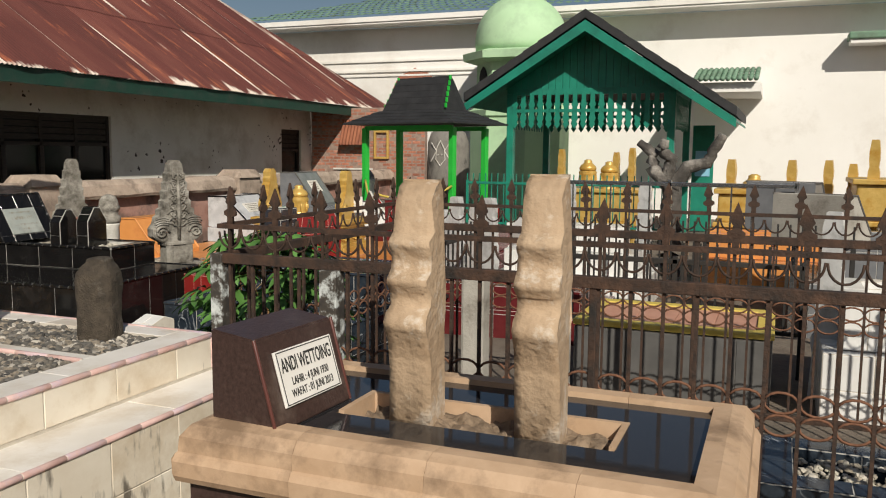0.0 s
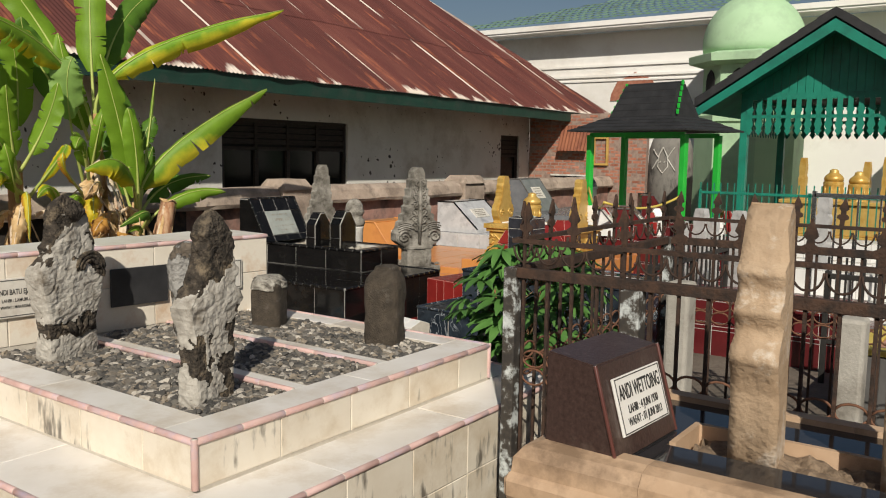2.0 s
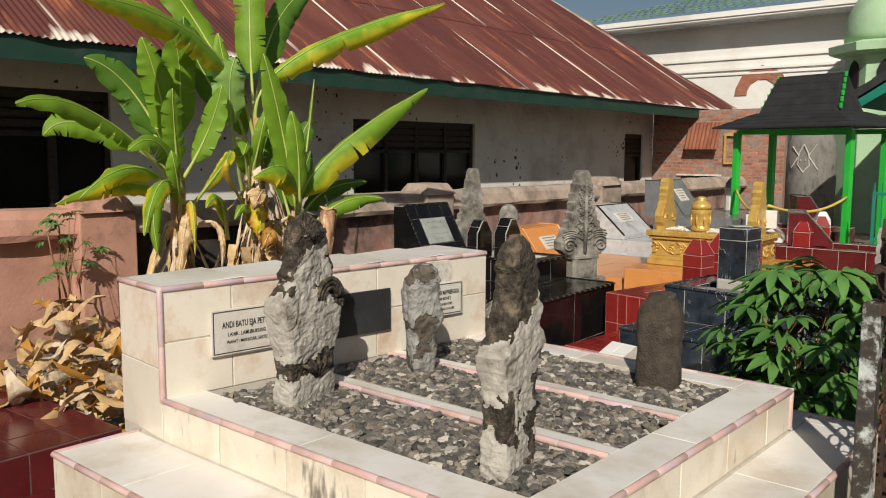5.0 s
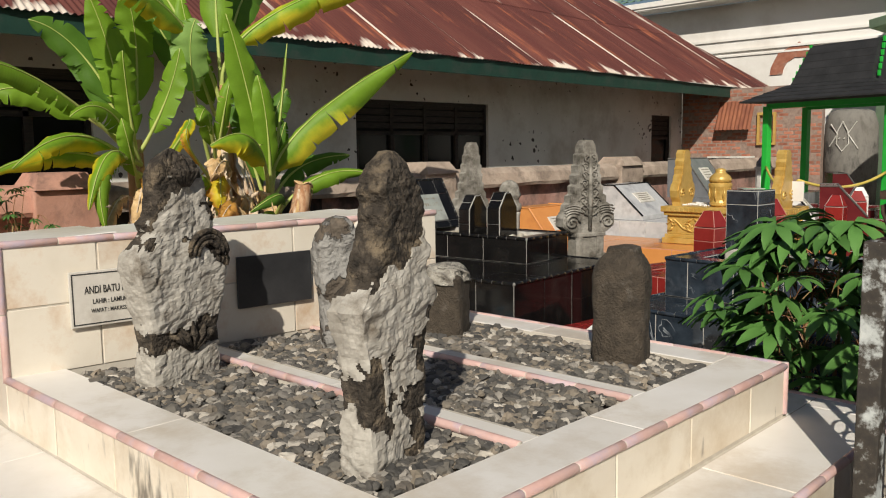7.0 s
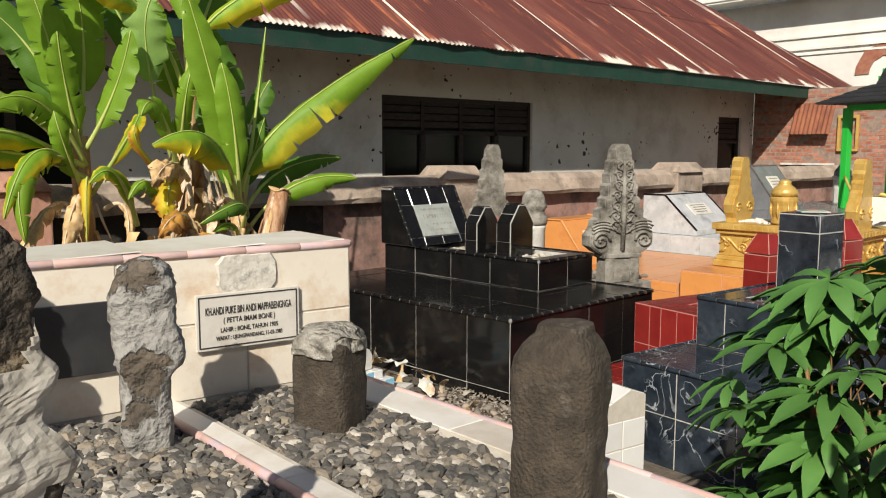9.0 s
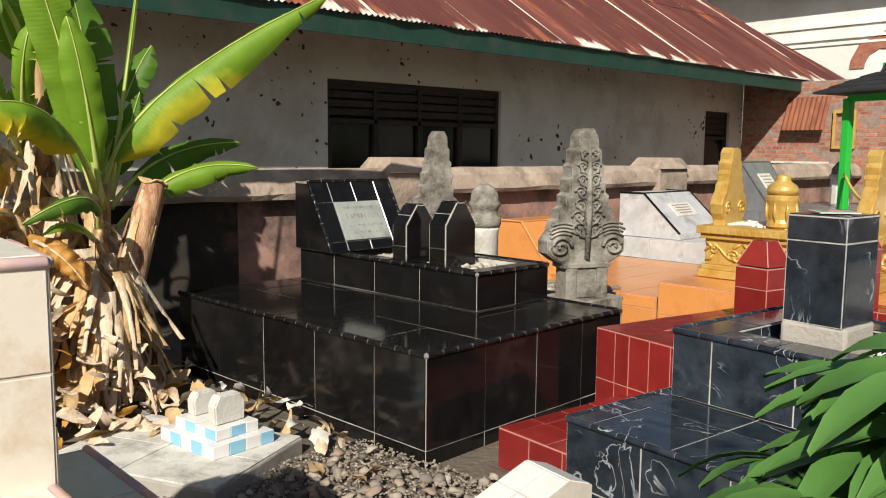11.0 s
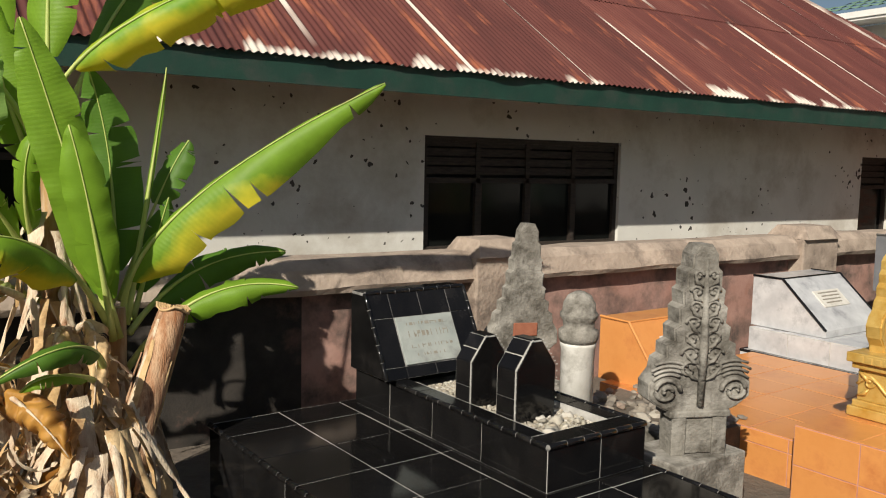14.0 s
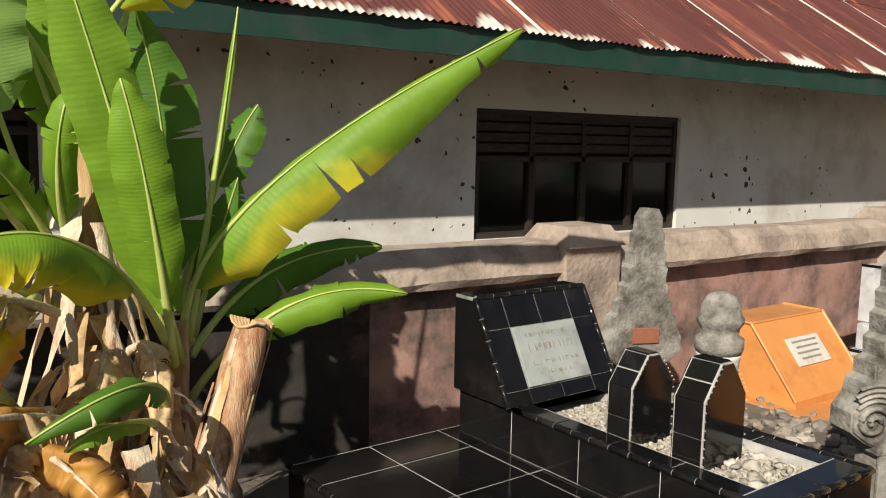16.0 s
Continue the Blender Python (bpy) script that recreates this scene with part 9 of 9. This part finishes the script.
for x, y, z in ((9.5, -2.4, 1.45), (13.3, 0.5, 1.58), (13.3, 0.12, 1.55), (9.2, -3.95, 1.5)):
    build_gold_urn("round gold-painted grave urn", pose(x, y, z - 0.55), 1.15)
for x0, y0, x1, y1, z0, z1, m in ((9.2, -3.0, 10.2, -2.0, 0.85, 1.2, M_GOLD), (8.8, -4.3, 9.8, -3.5, 0.95, 1.36, M_GOLD), (12.9, -0.5, 14.0, 1.2, 0.5, 1.0, M_GOLD), (13.1, 0.8, 13.9, 1.15, 0.0, 0.5, M_ORANGE)):
    t = thing("gold_tomb", "gold-painted tomb chest with moulded edges", "tomb", "gold tomb chests")
    block("body", m, t, x0, y0, z0, x1, y1, z1, 0.02)
    block("top_moulding", m, t, x0 - 0.05, y0 - 0.05, z1, x1 + 0.05, y1 + 0.05, z1 + 0.06, 0.01)
    block("foot_moulding", m, t, x0 - 0.05, y0 - 0.05, z0 - 0.06, x1 + 0.05, y1 + 0.05, z0, 0.01)
for x, y, h, w in ((6.8, 0.15, 1.2, 0.1), (6.85, 0.55, 1.2, 0.1), (8.3, -0.35, 1.35, 0.1), (8.3, -1.25, 1.35, 0.1), (4.6, -3.05, 1.3, 0.1), (7.6, 1.0, 1.0, 0.08), (8.4, 0.9, 1.0, 0.08)):
    step_post("silver_headstone", "silver-white painted headstone with notched edges", pose(x, y, 0.0, 0, 0, 80), h, w, M_SILVER, "silver headstones")


def plain_tomb(label, x0, y0, x1, y1, z, mat, grout, kerb=0.14, rise=0.0, size=0.3, bed=None):
    t = thing("tiled_tomb", label, "tomb")
    tiled_box(t, x0, y0, -0.1, x1, y1, z * 0.55, mat, grout, size, 0.3)
    kerb_ring(t, x0 + 0.12, y0 + 0.12, z * 0.55, x1 - 0.12, y1 - 0.12, z, kerb, mat, grout, size, 0.3)
    if bed:
        gravel("pale gravel in a tomb bed", bed, x0 + 0.28, y0 + 0.28, x1 - 0.28, y1 - 0.28, z - 0.05, 250, 0.02, int(x0 * 10 + 99))
    return t


plain_tomb("black-tiled tomb with white grout inside the iron fence", 1.95, -3.9, 2.85, -2.55, 0.3, M_BLUE, M_GROUT_LT, bed=M_PEBBLE)
plain_tomb("black-tiled tomb with pale edges inside the iron fence", 1.75, -2.2, 2.9, -0.75, 0.34, M_TILE_K, M_GROUT_LT, bed=M_PEBBLE)
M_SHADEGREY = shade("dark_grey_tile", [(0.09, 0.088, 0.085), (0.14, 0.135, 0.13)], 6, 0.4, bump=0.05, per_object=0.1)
t = thing("yellow_rimmed_tomb", "dark grey tiled tomb with a yellow rim and salmon top", "tomb", at=pose(4.1, -2.7, 0))
tiled_box(t, 0, 0, -0.1, 0.9, 1.3, 0.48, M_SHADEGREY, M_GROUT_DK, 0.36, 0.6)
for b in ((-0.012, -0.012, 0.1, 1.312), (0.8, -0.012, 0.912, 1.312), (0.1, -0.012, 0.8, 0.1), (0.1, 1.2, 0.8, 1.312)):
    block("rim", M_YELLOW, t, b[0], b[1], 0.485, b[2], b[3], 0.525, 0.006)
for k in range(4):
    block("top_tile", M_SALMON, t, 0.104, 0.104 + 0.274 * k, 0.485, 0.796, 0.374 + 0.274 * k, 0.51, 0.002)
plain_tomb("low white-tiled tomb behind iron railings", 4.1, -4.2, 5.2, -3.0, 0.8, M_WTILE, M_GROUT)
plain_tomb("maroon-tiled tomb with pale grout lines", 5.6, -1.2, 6.8, 0.9, 0.45, M_MAROON, M_GROUT_LT)
plain_tomb("white-tiled tomb with silver headstones", 7.3, -1.4, 8.6, 0.3, 0.6, M_WTILE, M_GROUT_LT)
plain_tomb("maroon-tiled tomb beside the shelter", 8.6, 0.7, 9.8, 2.6, 0.62, M_MAROON, M_GROUT_LT)
plain_tomb("white-tiled tomb near the teal railing", 9.6, -0.9, 10.3, 1.0, 0.7, M_WTILE, M_GROUT_LT)
plain_tomb("orange-tiled tomb base under gold chest", 8.9, -3.3, 10.4, -1.8, 0.78, M_ORANGE, M_REDGROUT)
plain_tomb("grey-tiled tomb with slanted headboards", 6.8, -4.3, 8.3, -3.0, 0.9, M_GREYTILE, M_GROUT_LT)
plain_tomb("maroon-tiled tomb under the shelter", 11.9, 2.6, 13.2, 4.3, 0.55, M_MAROON, M_GROUT_LT)
for at, w, h, m in ((pose(8.0, -3.2, 0.9, 0, 0, 70), 0.7, 0.5, M_GREYTILE), (pose(7.0, -3.5, 0.9, 0, 0, 60), 0.7, 0.42, M_CONCRETE), (pose(9.0, 1.9, 0.62, 0, 0, 20), 0.6, 0.4, M_MAROON), (pose(12.6, 3.0, 0.55, 0, 0, 30), 0.6, 0.5, M_MAROON), (pose(10.2, 2.9, 0.5, 0, 0, 15), 0.5, 0.4, M_WTILE)):
    slant_board("slanted tiled headboard with a text plate", at, w, h, 0.5, 0.2, m, M_GROUT_DK)
for k, (x, y) in enumerate(((8.9, 2.2), (9.5, 1.2), (9.9, 2.3), (10.9, 2.6), (11.2, 1.6), (7.9, 0.1), (10.4, 3.3))):
    capped_pillar("tiled_grave_pillar", "white-tiled grave pillar with a hipped cap" if k % 2 else "red-tiled grave pillar with a hipped cap", pose(x, y, 0.3, 0, 0, 10 * k), 0.2, 0.2, 0.5, 0.12, M_WTILE if k % 2 else M_TILE_R, M_GROUT_LT)
for k, (y, m) in enumerate(((-0.62, M_CONCRETE), (-1.05, M_CONCRETE), (-1.55, M_CONCRETE))):
    ob = block("grey_grave_slab", m, None, 2.95, y - 0.06, -0.05, 3.1, y + 0.08, 1.0 - 0.05 * k, 0.02)
    tagged(ob, "upright grey concrete grave slab inside the fence", "grave slab", "grey slabs")
bm = bmesh.new()
tube(bm, [bez(Vector((12.2, 4.4, 1.15)), Vector((10.8, 3.6, 0.7)), Vector((9.6, 2.9, 1.05)), i / 16) for i in range(17)], 0.02, 6)
tube(bm, [bez(Vector((9.6, 2.9, 1.05)), Vector((10.5, 2.6, 0.8)), Vector((11.7, 2.5, 1.1)), i / 16) for i in range(17)], 0.02, 6)
ob = part("barrier_chain", bm, M_YELLOW, smooth=True)
tagged(ob, "slack yellow plastic barrier chain between posts", "chain")
